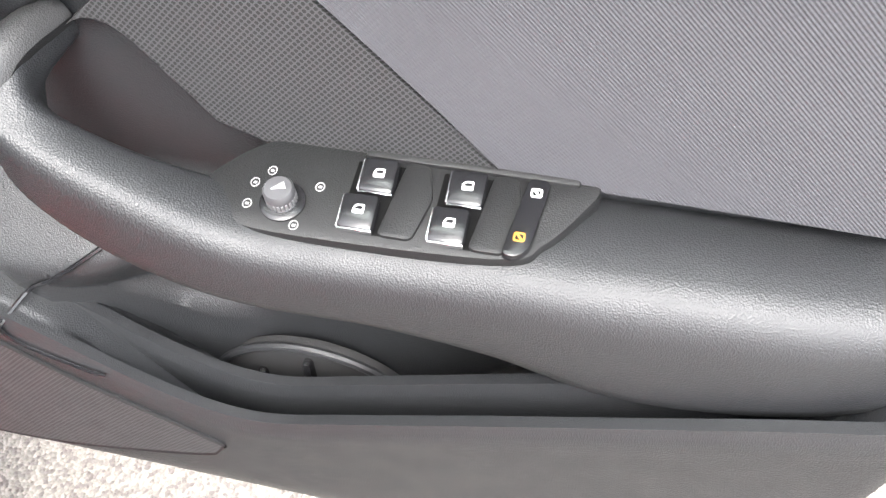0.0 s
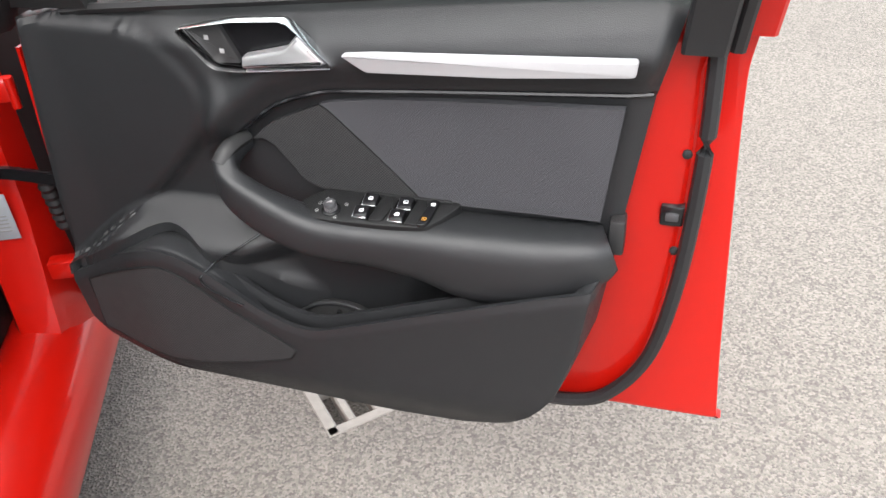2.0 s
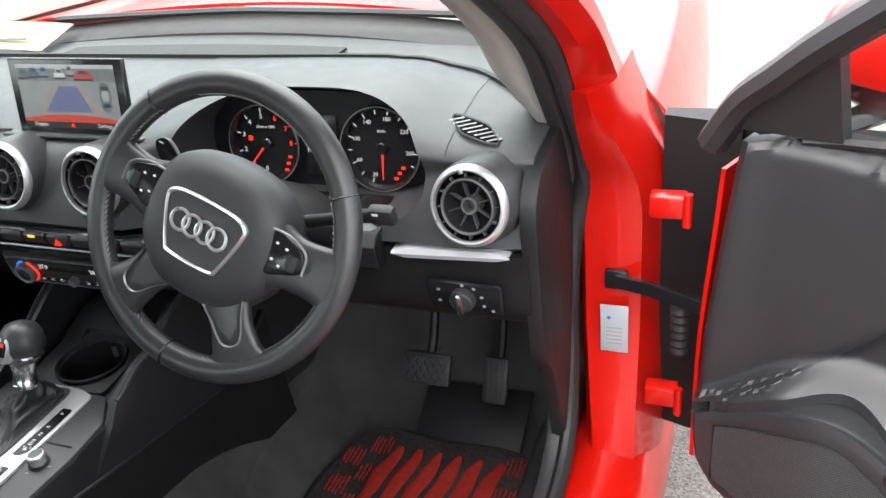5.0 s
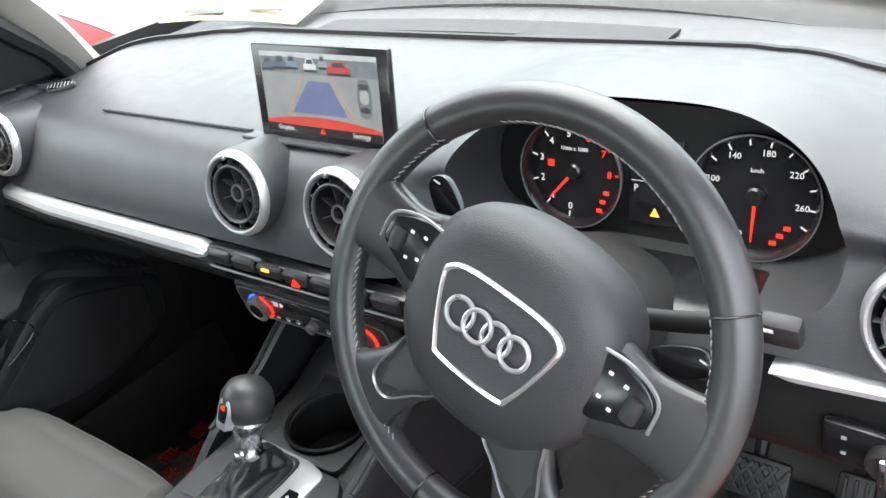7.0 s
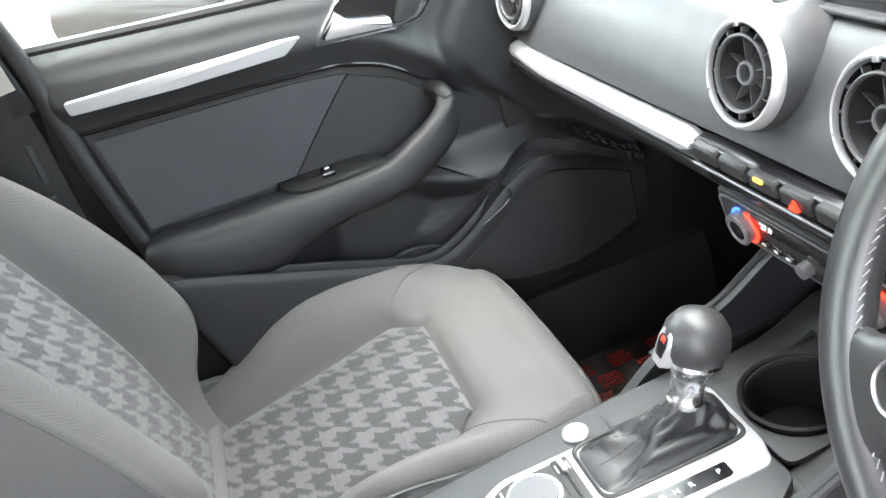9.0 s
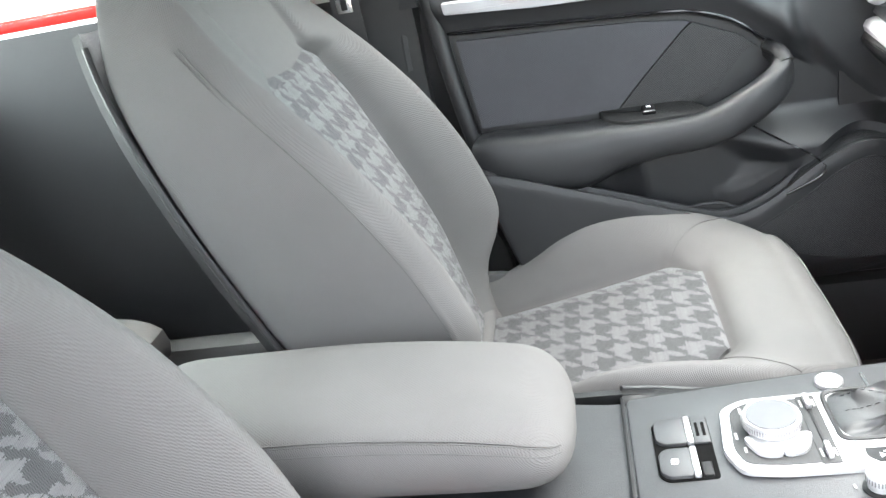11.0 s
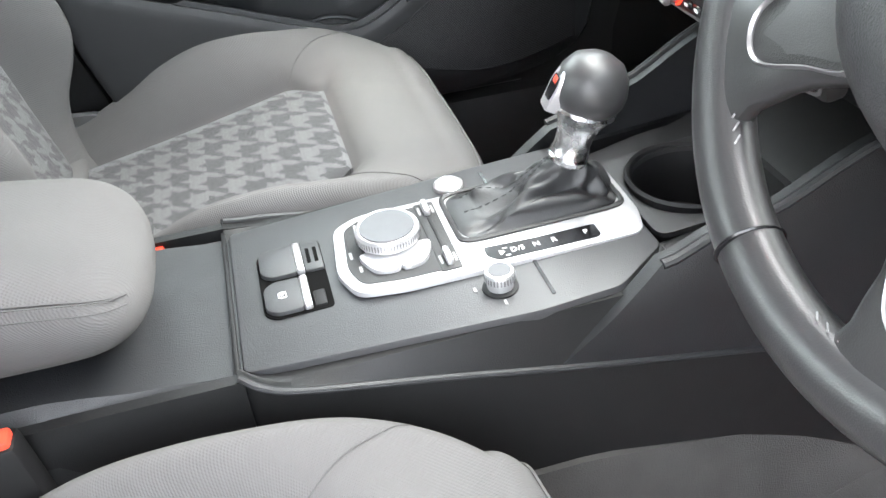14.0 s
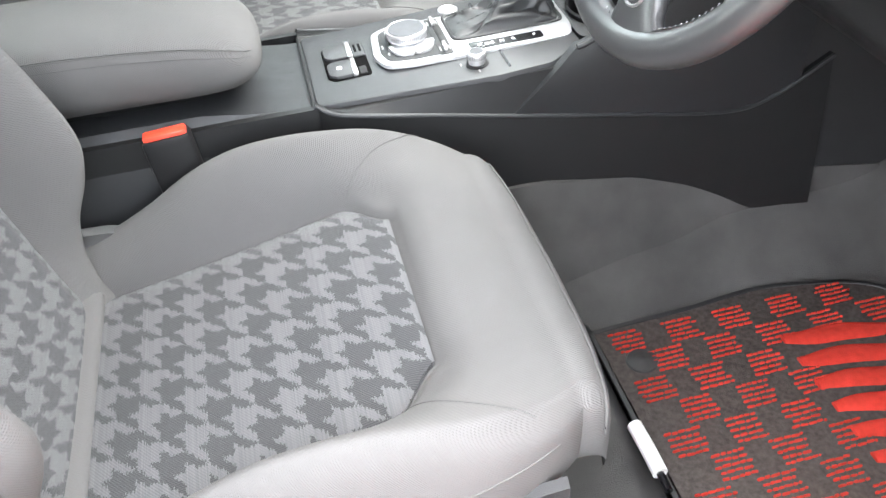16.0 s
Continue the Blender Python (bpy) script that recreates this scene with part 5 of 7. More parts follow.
# ---- display screen ----
scr = thing("display_screen", axes((0.012, 0.236, 0.977), (1, 0, 0), (0, 0.16, 1)), "flip-up display showing a reversing camera view", "screen")
SW, SH = 0.214, 0.114
part("housing", rbox(SW, SH, 0.010, 0.003), BLACK, scr, "thin black display housing")
part("base_slot", rbox(SW + 0.05, 0.006, 0.045, 0.003, Matrix.Translation((0, -SH / 2 - 0.001, -0.004))), DASHM, scr)
def scr_poly(pts, mt, name, z):
    bm = bmesh.new()
    bm.faces.new([bm.verts.new((p[0] * 0.092, p[1] * 0.048, z)) for p in pts])
    part(name, bm, mt, scr, smooth=False)
def SC(n, c, k=0.9, mottle=0.12, size=70.0):
    """A lit picture colour, uneven like a small camera's view."""
    m = glow(n, (*srgb(*c)[:3], 1), k)
    nt = m.node_tree
    p = nt.nodes["Principled BSDF"]
    tc = nt.nodes.new("ShaderNodeTexCoord")
    nz = nt.nodes.new("ShaderNodeTexNoise")
    nz.inputs["Scale"].default_value = size
    nz.inputs["Detail"].default_value = 5
    nt.links.new(tc.outputs["Object"], nz.inputs["Vector"])
    mx = nt.nodes.new("ShaderNodeMix")
    mx.data_type = "RGBA"
    base = Vector(srgb(*c)[:3])
    mx.inputs[6].default_value = (*(base * (1 - 2 * mottle)), 1)
    mx.inputs[7].default_value = (*(base * (1 + 2 * mottle)), 1)
    nt.links.new(nz.outputs["Fac"], mx.inputs[0])
    nt.links.new(mx.outputs[2], p.inputs["Emission Color"])
    return m


scr_poly([(-1, -0.98), (1, -0.98), (1, 1), (-1, 1)], SC("screen_tarmac", (132, 136, 136), 0.85, 0.16, 45), "picture", 0.0052)
scr_poly([(-1, 0.50), (1, 0.50), (1, 1), (-1, 1)], SC("screen_far", (108, 116, 118), 0.8, 0.2, 90), "picture_far", 0.0054)
scr_poly([(-1, 0.88), (1, 0.88), (1, 1), (-1, 1)], SC("screen_sky", (176, 182, 184), 0.8), "picture_sky", 0.0055)
scr_poly([(-0.50, -0.46), (0.46, -0.46), (0.20, 0.34), (-0.16, 0.34)], SC("screen_blue", (98, 106, 142), 0.8), "guide_area", 0.0055)
GUIDE = SC("screen_amber", (176, 136, 104), 0.8)
for sx in (-1, 1):
    scr_poly([(sx * 0.62, -0.58), (sx * 0.59, -0.58), (sx * 0.23, 0.46), (sx * 0.25, 0.46)], GUIDE, "guide_line", 0.0056)
scr_poly([(-1, -0.80)] + [(x, -0.54 - 0.16 * x * x) for x in np.linspace(-1, 1, 12)] + [(1, -0.80)], SC("screen_red", (190, 62, 48), 0.85), "bumper_view", 0.0057)
scr_poly([(-1, -0.98), (1, -0.98), (1, -0.78), (-1, -0.78)], SC("screen_bar", (30, 24, 25), 0.6), "menu_bar", 0.0058)
C_GLASS = SC("screen_car_glass", (52, 60, 68), 0.7)
C_DARK = SC("screen_car_shade", (34, 36, 38), 0.7)
for k, (cx, col, w, z0) in enumerate(((-0.86, (82, 94, 104), 0.11, 0.56), (-0.64, (70, 86, 110), 0.12, 0.60), (-0.42, (104, 128, 148), 0.10, 0.62), (-0.10, (198, 200, 200), 0.11, 0.58), (0.12, (140, 146, 150), 0.07, 0.66), (0.38, (178, 58, 60), 0.19, 0.54))):
    body = SC("screen_car", col, 0.8)
    scr_poly([(cx - w, z0), (cx + w, z0), (cx + w, z0 + 0.14), (cx + w * 0.7, z0 + 0.18), (cx + w * 0.5, z0 + 0.30), (cx - w * 0.5, z0 + 0.30), (cx - w * 0.7, z0 + 0.18), (cx - w, z0 + 0.14)], body, "car_view", 0.0056)
    scr_poly([(cx - w * 0.55, z0 + 0.17), (cx + w * 0.55, z0 + 0.17), (cx + w * 0.4, z0 + 0.27), (cx - w * 0.4, z0 + 0.27)], C_GLASS, "car_glass", 0.00565)
    scr_poly([(cx - w, z0 - 0.03), (cx + w, z0 - 0.03), (cx + w, z0 + 0.03), (cx - w, z0 + 0.03)], C_DARK, "car_shade", 0.00562)
plan = superell(0.115, 0.46, 3, 24)
scr_poly([(0.76 + x, 0.02 + y) for x, y in plan], SC("screen_plan", (104, 110, 110), 0.8), "plan_view", 0.0056)
scr_poly([(0.76 + x * 0.62, 0.06 + y * 0.36) for x, y in plan], SC("screen_plan_roof", (158, 162, 160), 0.8), "plan_roof", 0.00565)
for dy in (0.30, -0.24):
    scr_poly([(0.76 + x * 0.7, dy + y * 0.14) for x, y in plan], C_GLASS, "plan_glass", 0.00566)
for s, cx in (("Graphic", -0.66), ("Settings", 0.66)):
    part("menu_word", text(s, 0.0085, Matrix.Translation((cx * 0.092, -0.87 * 0.048, 0.0062)), 0.0001), GLOWW, scr)
scr_poly([(-0.05, -0.93), (0.05, -0.93), (0.0, -0.80)], GLOWR, "warning_mark", 0.0060)

# ---- dials ----
dials = thing("instrument_cluster", axes((0.386, 0.296, 0.892), (1, 0, 0), (0, 0.14, 1)), "instrument cluster with two lit dials", "instrument cluster")
part("face", slab(superell(0.186, 0.078, 2.6, 60), -0.006, -0.003, 0), MATT, dials)
def dial(cx, r, marks, a0, a1, needle, red_from):
    m = Matrix.Translation((cx, 0, 0))
    d = part("dial", lathe([(r, -0.002), (r + 0.004, 0.010), (r + 0.001, 0.014), (r - 0.003, 0.008), (r - 0.004, 0.0), (0, 0.0)], 48), BLACK, dials, "round black dial")
    d.matrix_basis = m
    part("dial_ring", lathe([(r + 0.0005, 0.013), (r + 0.003, 0.0135), (r + 0.003, 0.011)], 48, None, True), SILVER, d)
    n = len(marks)
    for k, tx in enumerate(marks):
        a = radians(a0 + (a1 - a0) * k / (n - 1))
        c = GLOWR if red_from is not None and k >= red_from else GLOWW
        if tx:
            part("numeral", text(tx, 0.0105 if len(tx) == 1 else 0.0085, Matrix.Translation(((r - 0.016) * math.cos(a), (r - 0.016) * math.sin(a), 0.0015))), c, d)
        part("tick", rbox(0.006, 0.0014, 0.0006, 0, Matrix.Rotation(a, 4, "Z") @ Matrix.Translation((r - 0.007, 0, 0.001))), c, d)
    if red_from is not None:
        arc = [((r - 0.004) * math.cos(radians(a)), (r - 0.004) * math.sin(radians(a)), 0.002) for a in np.linspace(a0 + (a1 - a0) * red_from / (n - 1), a1, 12)]
        part("red_arc", sweep(arc, circle(0.0012, 5)), GLOWR, d)
    a = radians(needle)
    part("needle", loft([[(0, -0.002, 0.003), (0, 0.002, 0.003), (0, 0, 0.005)], [(r - 0.012, -0.0007, 0.003), (r - 0.012, 0.0007, 0.003), (r - 0.012, 0, 0.004)]]), GLOWR, d, "red needle").matrix_basis = Matrix.Rotation(a, 4, "Z")
    part("dial_hub", lathe([(0.009, 0.002), (0.009, 0.006), (0.007, 0.008), (0, 0.008)], 20), BLACK, d)
    return d
d1 = dial(-0.088, 0.056, ["0", "1", "2", "3", "4", "5", "6", "7", "8"], 262, 0, 228, 6)
part("unit_text", text("1/min x 1000", 0.006, Matrix.Translation((0, 0.024, 0.0015))), GLOWW, d1)
part("oil_lamp", rbox(0.007, 0.007, 0.001, 0, Matrix.Translation((-0.028, 0.006, 0.001))), GLOWR, d1)
for k in range(3):
    part("lamp", rbox(0.006, 0.004, 0.001, 0, Matrix.Translation((0.036 - 0.004 * k, -0.020 - 0.010 * k, 0.001))), GLOWR, d1)
d2 = dial(0.099, 0.058, ["20", "", "60", "", "100", "", "140", "", "180", "", "220", "", "260", ""], 250, -30, 268, None)
part("unit_text", text("km/h", 0.006, Matrix.Translation((0, 0.024, 0.0015))), GLOWW, d2)
for k in range(3):
    part("lamp", rbox(0.006, 0.004, 0.001, 0, Matrix.Translation((0.030 - 0.006 * k, -0.028 - 0.008 * k, 0.001))), GLOWR, d2)
info = part("info_display", rbox(0.056, 0.090, 0.003, 0.002, Matrix.Translation((0.002, 0.0, 0.001))), BLACK, dials, "dark driver display")
part("car_icon", rbox(0.018, 0.024, 0.001, 0.004, Matrix.Translation((0.004, 0.020, 0.003))), SC("icon", (190, 180, 160), 0.7), info)
part("gear_text", text("P", 0.010, Matrix.Translation((-0.018, -0.008, 0.003))), GLOWW, info)
part("temp_text", text("+13.5", 0.008, Matrix.Translation((0.014, -0.008, 0.003))), GLOWW, info)
part("line", rbox(0.05, 0.0006, 0.0005, 0, Matrix.Translation((0.002, 0.0, 0.003))), GLOWW, info)
part("warn", loft([[(0.002 + a, -0.032 + b, z) for a, b in ((-0.005, -0.004), (0.005, -0.004), (0, 0.005))] for z in (0.0026, 0.0034)]), GLOWO, info)

# ---- steering wheel ----
WN = Vector((0.02, -0.908, 0.418))
wheel = thing("steering_wheel", axes((0.384, 0.030, 0.893), (1, 0.02, 0), (0.0, 0.418, 0.908)) @ pose(0, 0, 0, 0, 0, -22), "black leather four-spoke steering wheel with metal accents", "steering wheel")
NR = 96
RIM = 0.172
rim_path = [(RIM * math.cos(2 * math.pi * k / NR), RIM * math.sin(2 * math.pi * k / NR), 0) for k in range(NR)]
part("rim", sweep(rim_path, circle(0.0165, 16, 0.0145), True), LEATHER, wheel, "thick black leather rim")
for a in (37, 143, -91):
    ca, sa = math.cos(radians(a)), math.sin(radians(a))
    tang = Vector((-sa, ca, 0))
    part("rim_seam", lathe([(0.0166, -0.0008), (0.0172, 0), (0.0166, 0.0008)], 18, axes((RIM * ca, RIM * sa, 0), (ca, sa, 0), (0, 0, 1)) @ pose(0, 0, 0)), BLACK, wheel)
# airbag cover
cov = [tuple(p) for p in curve([(-0.078, 0.045), (-0.05, 0.070), (0, 0.078), (0.05, 0.070), (0.078, 0.045), (0.086, 0.0), (0.078, -0.045), (0.045, -0.078), (0, -0.086), (-0.045, -0.078), (-0.078, -0.045), (-0.086, 0.0)], 64, True)]
part("airbag_cover", loft([[(x * k * 1.12, y * k * 1.08, z) for x, y in cov] for k, z in ((1.0, -0.03), (1.02, -0.012), (1.0, 0.004), (0.95, 0.016), (0.85, 0.025), (0.70, 0.030), (0.45, 0.033), (0.1, 0.034))]), AIRBAG, wheel, "soft black airbag cover")
badge_o = [tuple(p) for p in curve([(-0.054, 0.028), (-0.03, 0.035), (0.03, 0.035), (0.054, 0.028), (0.056, 0.012), (0.040, -0.034), (0.028, -0.044), (-0.028, -0.044), (-0.040, -0.034), (-0.056, 0.012)], 60, True)]
badge_i = [(x * 0.925, y * 0.905 - 0.0004) for x, y in badge_o]
bd = part("badge_frame", rring(badge_o, badge_i, 0.028, 0.0380), BRIGHT, wheel, "satin silver badge frame")
part("badge_plate", slab(badge_i, 0.028, 0.0345, 0), DASHM, wheel)
for k in range(4):
    rr = 0.0125
    part("badge_ring", sweep([(-0.027 + 0.018 * k + rr * math.cos(t), 0.0 + rr * math.sin(t), 0.0378 + 0.0008 * (k % 2)) for t in np.linspace(0, 2 * math.pi, 28, endpoint=False)], circle(0.0021, 8), True), BRIGHT, bd, "chromed ring")
for sx in (-1, 1):
    # side spokes
    def spoke(s):
        x = 0.070 + (RIM - 0.075) * s
        w = smooth1(s, [(0, 0.046), (0.5, 0.032), (0.85, 0.034), (1, 0.05)])
        yc = 0.004 + 0.008 * s
        zt = smooth1(s, [(0, 0.016), (0.6, 0.012), (1, 0.006)])
        return [(sx * x, yc + w * b, zt * 0.2 + 0.012 * a) for a, b in superell(1, 1, 3, 20)]
    part("spoke", loft([spoke(s) for s in np.linspace(0, 1, 10)]), LEATHER, wheel, "black leather spoke")
    # lower spokes with metal-edged inserts
    dirn = np.array((0.574, -0.819))
    side_v = np.array((0.819, 0.574))
    def lspoke(s):
        c = dirn * (0.066 + (RIM - 0.070) * s)
        w = smooth1(s, [(0, 0.034), (0.5, 0.027), (0.8, 0.032), (1, 0.05)])
        zt = smooth1(s, [(0, 0.006), (0.7, 0.004), (1, 0.0)])
        return [(sx * (c + side_v * w * b)[0], (c + side_v * w * b)[1], zt + 0.010 * a) for a, b in superell(1, 1, 3, 20)]
    part("lower_spoke", loft([lspoke(s) for s in np.linspace(0, 1, 10)]), LEATHER, wheel)
    ins = [dirn * r + side_v * w for r, w in [tuple(p) for p in curve([(0.078, -0.026), (0.078, 0.026), (0.110, 0.021), (0.136, 0.014), (0.143, 0.0), (0.136, -0.014), (0.110, -0.021)], 40, True)]]
    ins = [(sx * q[0], q[1]) for q in ins]
    ci = np.mean(np.array(ins), axis=0)
    part("spoke_insert", slab(ins, 0.0, 0.014, 0.003), DARK, wheel)
    part("insert_edge", rring(ins, [tuple(ci + (np.array(q) - ci) * 0.91) for q in ins], 0.011, 0.0165), SILVER, wheel, "satin silver insert edge")
    # thumb switches on the spoke
    key = [(sx * x, y) for x, y in [tuple(p) for p in curve([(0.080, 0.036), (0.104, 0.036), (0.126, 0.026), (0.130, 0.006), (0.110, -0.006), (0.084, -0.012)], 36, True)]]
    kp = part("switch_pad", slab(key, 0.008, 0.021, 0.003), BLACK, wheel, "black thumb switch pad")
    part("pad_edge", sweep([(sx * x, y, 0.0205) for x, y in curve([(0.078, 0.039), (0.105, 0.039), (0.129, 0.028), (0.133, 0.004)], 24)], circle(0.0016, 6)), SILVER, kp, "satin silver edge")
    part("roller", lathe([(0.007, -0.009), (0.008, 0), (0.007, 0.009)], 16, pose(sx * 0.116, 0.012, 0.019, 0, 0, 0) @ pose(0, 0, 0, 90)), RUBBER, kp)
    for k, (mx, my) in enumerate(((0.091, 0.026), (0.105, 0.024), (0.091, 0.006), (0.102, 0.002))):
        part("pad_mark", rbox(0.0036, 0.0026, 0.0005, 0, pose(sx * mx, my, 0.0212)), WHITE, kp)
    # shift paddle
    part("shift_paddle", slab([(sx * x, y) for x, y in [tuple(p) for p in curve([(0.095, 0.040), (0.122, 0.060), (0.137, 0.058), (0.140, 0.047), (0.118, 0.030)], 30, True)]], -0.034, -0.026, 0.002), BLACK, wheel, "black shift paddle")
    part("paddle_mark", rbox(0.007, 0.0014, 0.0006, 0, pose(sx * 0.132, 0.054, -0.0256)), WHITE, wheel)
# stitching inside the rim
for a0, a1 in ((142, 252), (-72, 38), (60, 120)):
    for a in np.linspace(a0, a1, int((a1 - a0) * 0.42)):
        ca, sa = math.cos(radians(a)), math.sin(radians(a))
        part("stitch", rbox(0.0060, 0.0010, 0.0010, 0.0003, axes(((RIM - 0.0150) * ca, (RIM - 0.0150) * sa, 0.0075), (-sa * 0.8 + ca * 0.2, ca * 0.8 + sa * 0.2, 0.5), (0, 0, 1)), 1), STITCH, wheel)
# column stalks do not turn with the wheel
unturn = wheel.matrix_world.inverted()
for sx in (1, -1):
    pts = [(0.384 + sx * a, b, c) for a, b, c in ((0.03, 0.115, 0.858), (0.09, 0.113, 0.868), (0.14, 0.116, 0.876), (0.172, 0.118, 0.879))]
    stalk = part("stalk", sweep([unturn @ Vector(p) for p in curve(pts, 10)], circle(0.009, 10, 0.007)), MATT, wheel, "black column stalk")
    part("stalk_end", rbox(0.034, 0.016, 0.026, 0.005, unturn @ pose(0.384 + sx * 0.176, 0.118, 0.880, 20, 0, 0)), DARK, stalk)
    part("stalk_mark", rbox(0.008, 0.001, 0.004, 0, unturn @ pose(0.384 + sx * 0.170, 0.1085, 0.884, 20, 0, 0)), WHITE, stalk)
part("column_cowl", loft([[(x * k, y * k - 0.01, z) for x, y in superell(0.075, 0.06, 3, 28)] for k, z in ((0.9, -0.03), (1.0, -0.05), (1.05, -0.10), (0.95, -0.22))]), DARK, wheel, "dark steering column cowl")

# ---- centre console ----
con = thing("centre_console", (0, 0, 0), "black centre console between the front seats", "console")
# main tunnel body, from the dashboard back to the armrest
def tunnel(y):
    w = smooth1(y, [(-1.1, 0.106), (-0.35, 0.106), (-0.05, 0.110), (0.06, 0.112), (0.25, 0.112), (0.65, 0.112)])
    zt = smooth1(y, [(-1.1, 0.545), (-0.55, 0.562), (-0.45, 0.562), (-0.36, 0.550), (-0.31, 0.545), (0.05, 0.550), (0.14, 0.565), (0.25, 0.60), (0.65, 0.62)])
    return [(-w - 0.035, y, 0.26), (-w - 0.028, y, 0.36), (-w - 0.010, y, zt - 0.045), (-w, y, zt - 0.012), (-w + 0.012, y, zt), (0, y, zt + 0.001), (w - 0.012, y, zt), (w, y, zt - 0.012), (w + 0.010, y, zt - 0.045), (w + 0.028, y, 0.36), (w + 0.035, y, 0.26)]
def tray(y):
    t = tunnel(y)
    z = t[5][2]
    return t[:5] + [(-0.064, y, z), (-0.062, y, z - 0.07), (0.062, y, z - 0.07), (0.064, y, z)] + t[6:]


part("console_body", loft([tunnel(y) for y in np.linspace(-1.1, 0.064, 40)]), SOFT, con, "dark plastic console body")
part("console_tray", loft([tray(y) for y in np.linspace(0.064, 0.190, 8)]), DARK, con)
part("console_front", loft([tunnel(y) for y in np.linspace(0.190, 0.65, 14)]), DARK, con)
# sides: a face under the top panel, a raised line, a knee pad rising to the dashboard and the lower body
LINE = curve([(0.110, -0.303, 0.556), (0.119, -0.286, 0.548), (0.125, -0.255, 0.541), (0.127, -0.15, 0.521), (0.130, -0.045, 0.500), (0.134, 0.10, 0.474), (0.138, 0.25, 0.449), (0.140, 0.32, 0.462), (0.142, 0.40, 0.51)], 60)
for sx in (-1, 1):
    part("edge_line", sweep([(sx * p[0], p[1], p[2]) for p in LINE], circle(0.0032, 8)), SOFT, con, "raised line along the console's side")
    # side faces use the blacker copy, for the shade beside the seat
    part("side_face", sheet(lambda u, v: (sx * (LINE[int(round(u * 42))][0] - (0.014 - 0.004 * u) * v), LINE[int(round(u * 42))][1], LINE[int(round(u * 42))][2] + (0.555 + 0.045 * LINE[int(round(u * 42))][1] - LINE[int(round(u * 42))][2]) * v), np.linspace(0, 1, 43), np.linspace(0, 1, 5), 0.010, (-sx, 0, 0)), CONS, con)
    part("lower_body", sheet(lambda u, v: (sx * (LINE[int(round(u * 59))][0] - 0.002 + 0.030 * v), LINE[int(round(u * 59))][1], LINE[int(round(u * 59))][2] + (0.24 - LINE[int(round(u * 59))][2]) * v), np.linspace(0, 1, 60), np.linspace(0, 1, 8), 0.010, (-sx, 0, 0)), CONS, con, "black lower console side")

    part("rear_side", sheet(lambda u, v: (sx * (0.1125 + 0.030 * v), -1.10 + 0.80 * u, 0.553 - 0.31 * v), np.linspace(0, 1, 12), np.linspace(0, 1, 6), 0.010, (-sx, 0, 0)), CONS, con)

    def pad(u, v):
        i = 29 + int(round(u * 26))
        q = LINE[i]
        top = smooth1(u, [(0, 0.580), (0.2, 0.606), (0.5, 0.66), (1.0, 0.74)])
        y = q[1] + 0.085 * v * (1 - u) ** 2
        return (sx * (q[0] - 0.004 * v + 0.004 * math.sin(math.pi * v)), y, q[2] + 0.002 + (top - q[2]) * v)
    part("knee_pad", sheet(pad, np.linspace(0, 1, 27), np.linspace(0, 1, 12), 0.014, (-sx, 0, 0)), SOFT, con, "soft black knee pad")
    part("pad_edge", sweep([pad(u, 1.0) for u in np.linspace(0, 1, 27)], circle(0.0045, 8)), SOFT, con)
# upper panel with its rounded frame
top = rounded([(-0.098, -0.300), (-0.110, -0.06), (-0.112, 0.052), (0.08, 0.056), (0.116, 0.004), (0.119, -0.066), (0.098, -0.300)])
CT = Matrix.Translation((0, 0, 0.5365)) @ Matrix(((1, 0, 0, 0), (0, 1, 0, 0), (0, 0.045, 1, 0.0135), (0, 0, 0, 1)))
part("top_panel", slab(top, 0.0, 0.012, 0.0025, CT), DASHM, con, "satin black console top")
def C(x, y, z=0.0):
    return CT @ Matrix.Translation((x, y, 0.012 + z))
part("panel_joint", rbox(0.20, 0.003, 0.002, 0, C(0.005, -0.050, 0.0)), BLACK, con)
part("rear_joint", rbox(0.20, 0.004, 0.004, 0.001, pose(0, -0.304, 0.549)), MATT, con)
# parking brake and start-stop switches
pb = thing("brake_switch", C(-0.001, -0.249), "black parking brake switch with silver edges", "switch")
well_out = rounded([(-0.049, -0.020), (-0.041, -0.0285), (0.039, -0.0285), (0.048, -0.020), (0.0485, 0.0295), (-0.0495, 0.0295)], 0.005, 5)
part("well", slab(well_out, -0.002, 0.0012, 0.0), HOLE, pb, "dark well round the switches")
for dx, mk in ((-0.0255, False), (0.0240, True)):
    key_out = rounded([(dx - 0.0215, -0.018), (dx - 0.014, -0.0265), (dx + 0.014, -0.0265), (dx + 0.0215, -0.018), (dx + 0.0215, 0.006), (dx - 0.0215, 0.006)], 0.005, 5)
    part("switch", slab(key_out, 0.0, 0.0055, 0.0018), DASHM, pb, "satin black rocker")
    part("switch_edge", rbox(0.0430, 0.0068, 0.0075, 0.002, pose(dx, 0.0085, 0.0030)), BRIGHT, pb, "silver switch edge")
    if mk:
        part("hollow_step", rbox(0.020, 0.010, 0.003, 0.001, pose(dx + 0.010, 0.019, 0.0015)), MATT, pb)
    else:
        part("slot_plate", rbox(0.0425, 0.0165, 0.0045, 0.0015, pose(dx, 0.0205, 0.0020)), DASHM, pb)
        for k in range(2):
            part("slot", rbox(0.0220, 0.0034, 0.0012, 0.0004, pose(dx, 0.0172 + 0.0066 * k, 0.0042)), HOLE, pb)
part("switch_mark", rring(superell(0.0042, 0.0036, 4, 18), superell(0.0033, 0.0027, 4, 18), 0, 0.0005, pose(0.024, -0.011, 0.0056)), WHITE, pb)
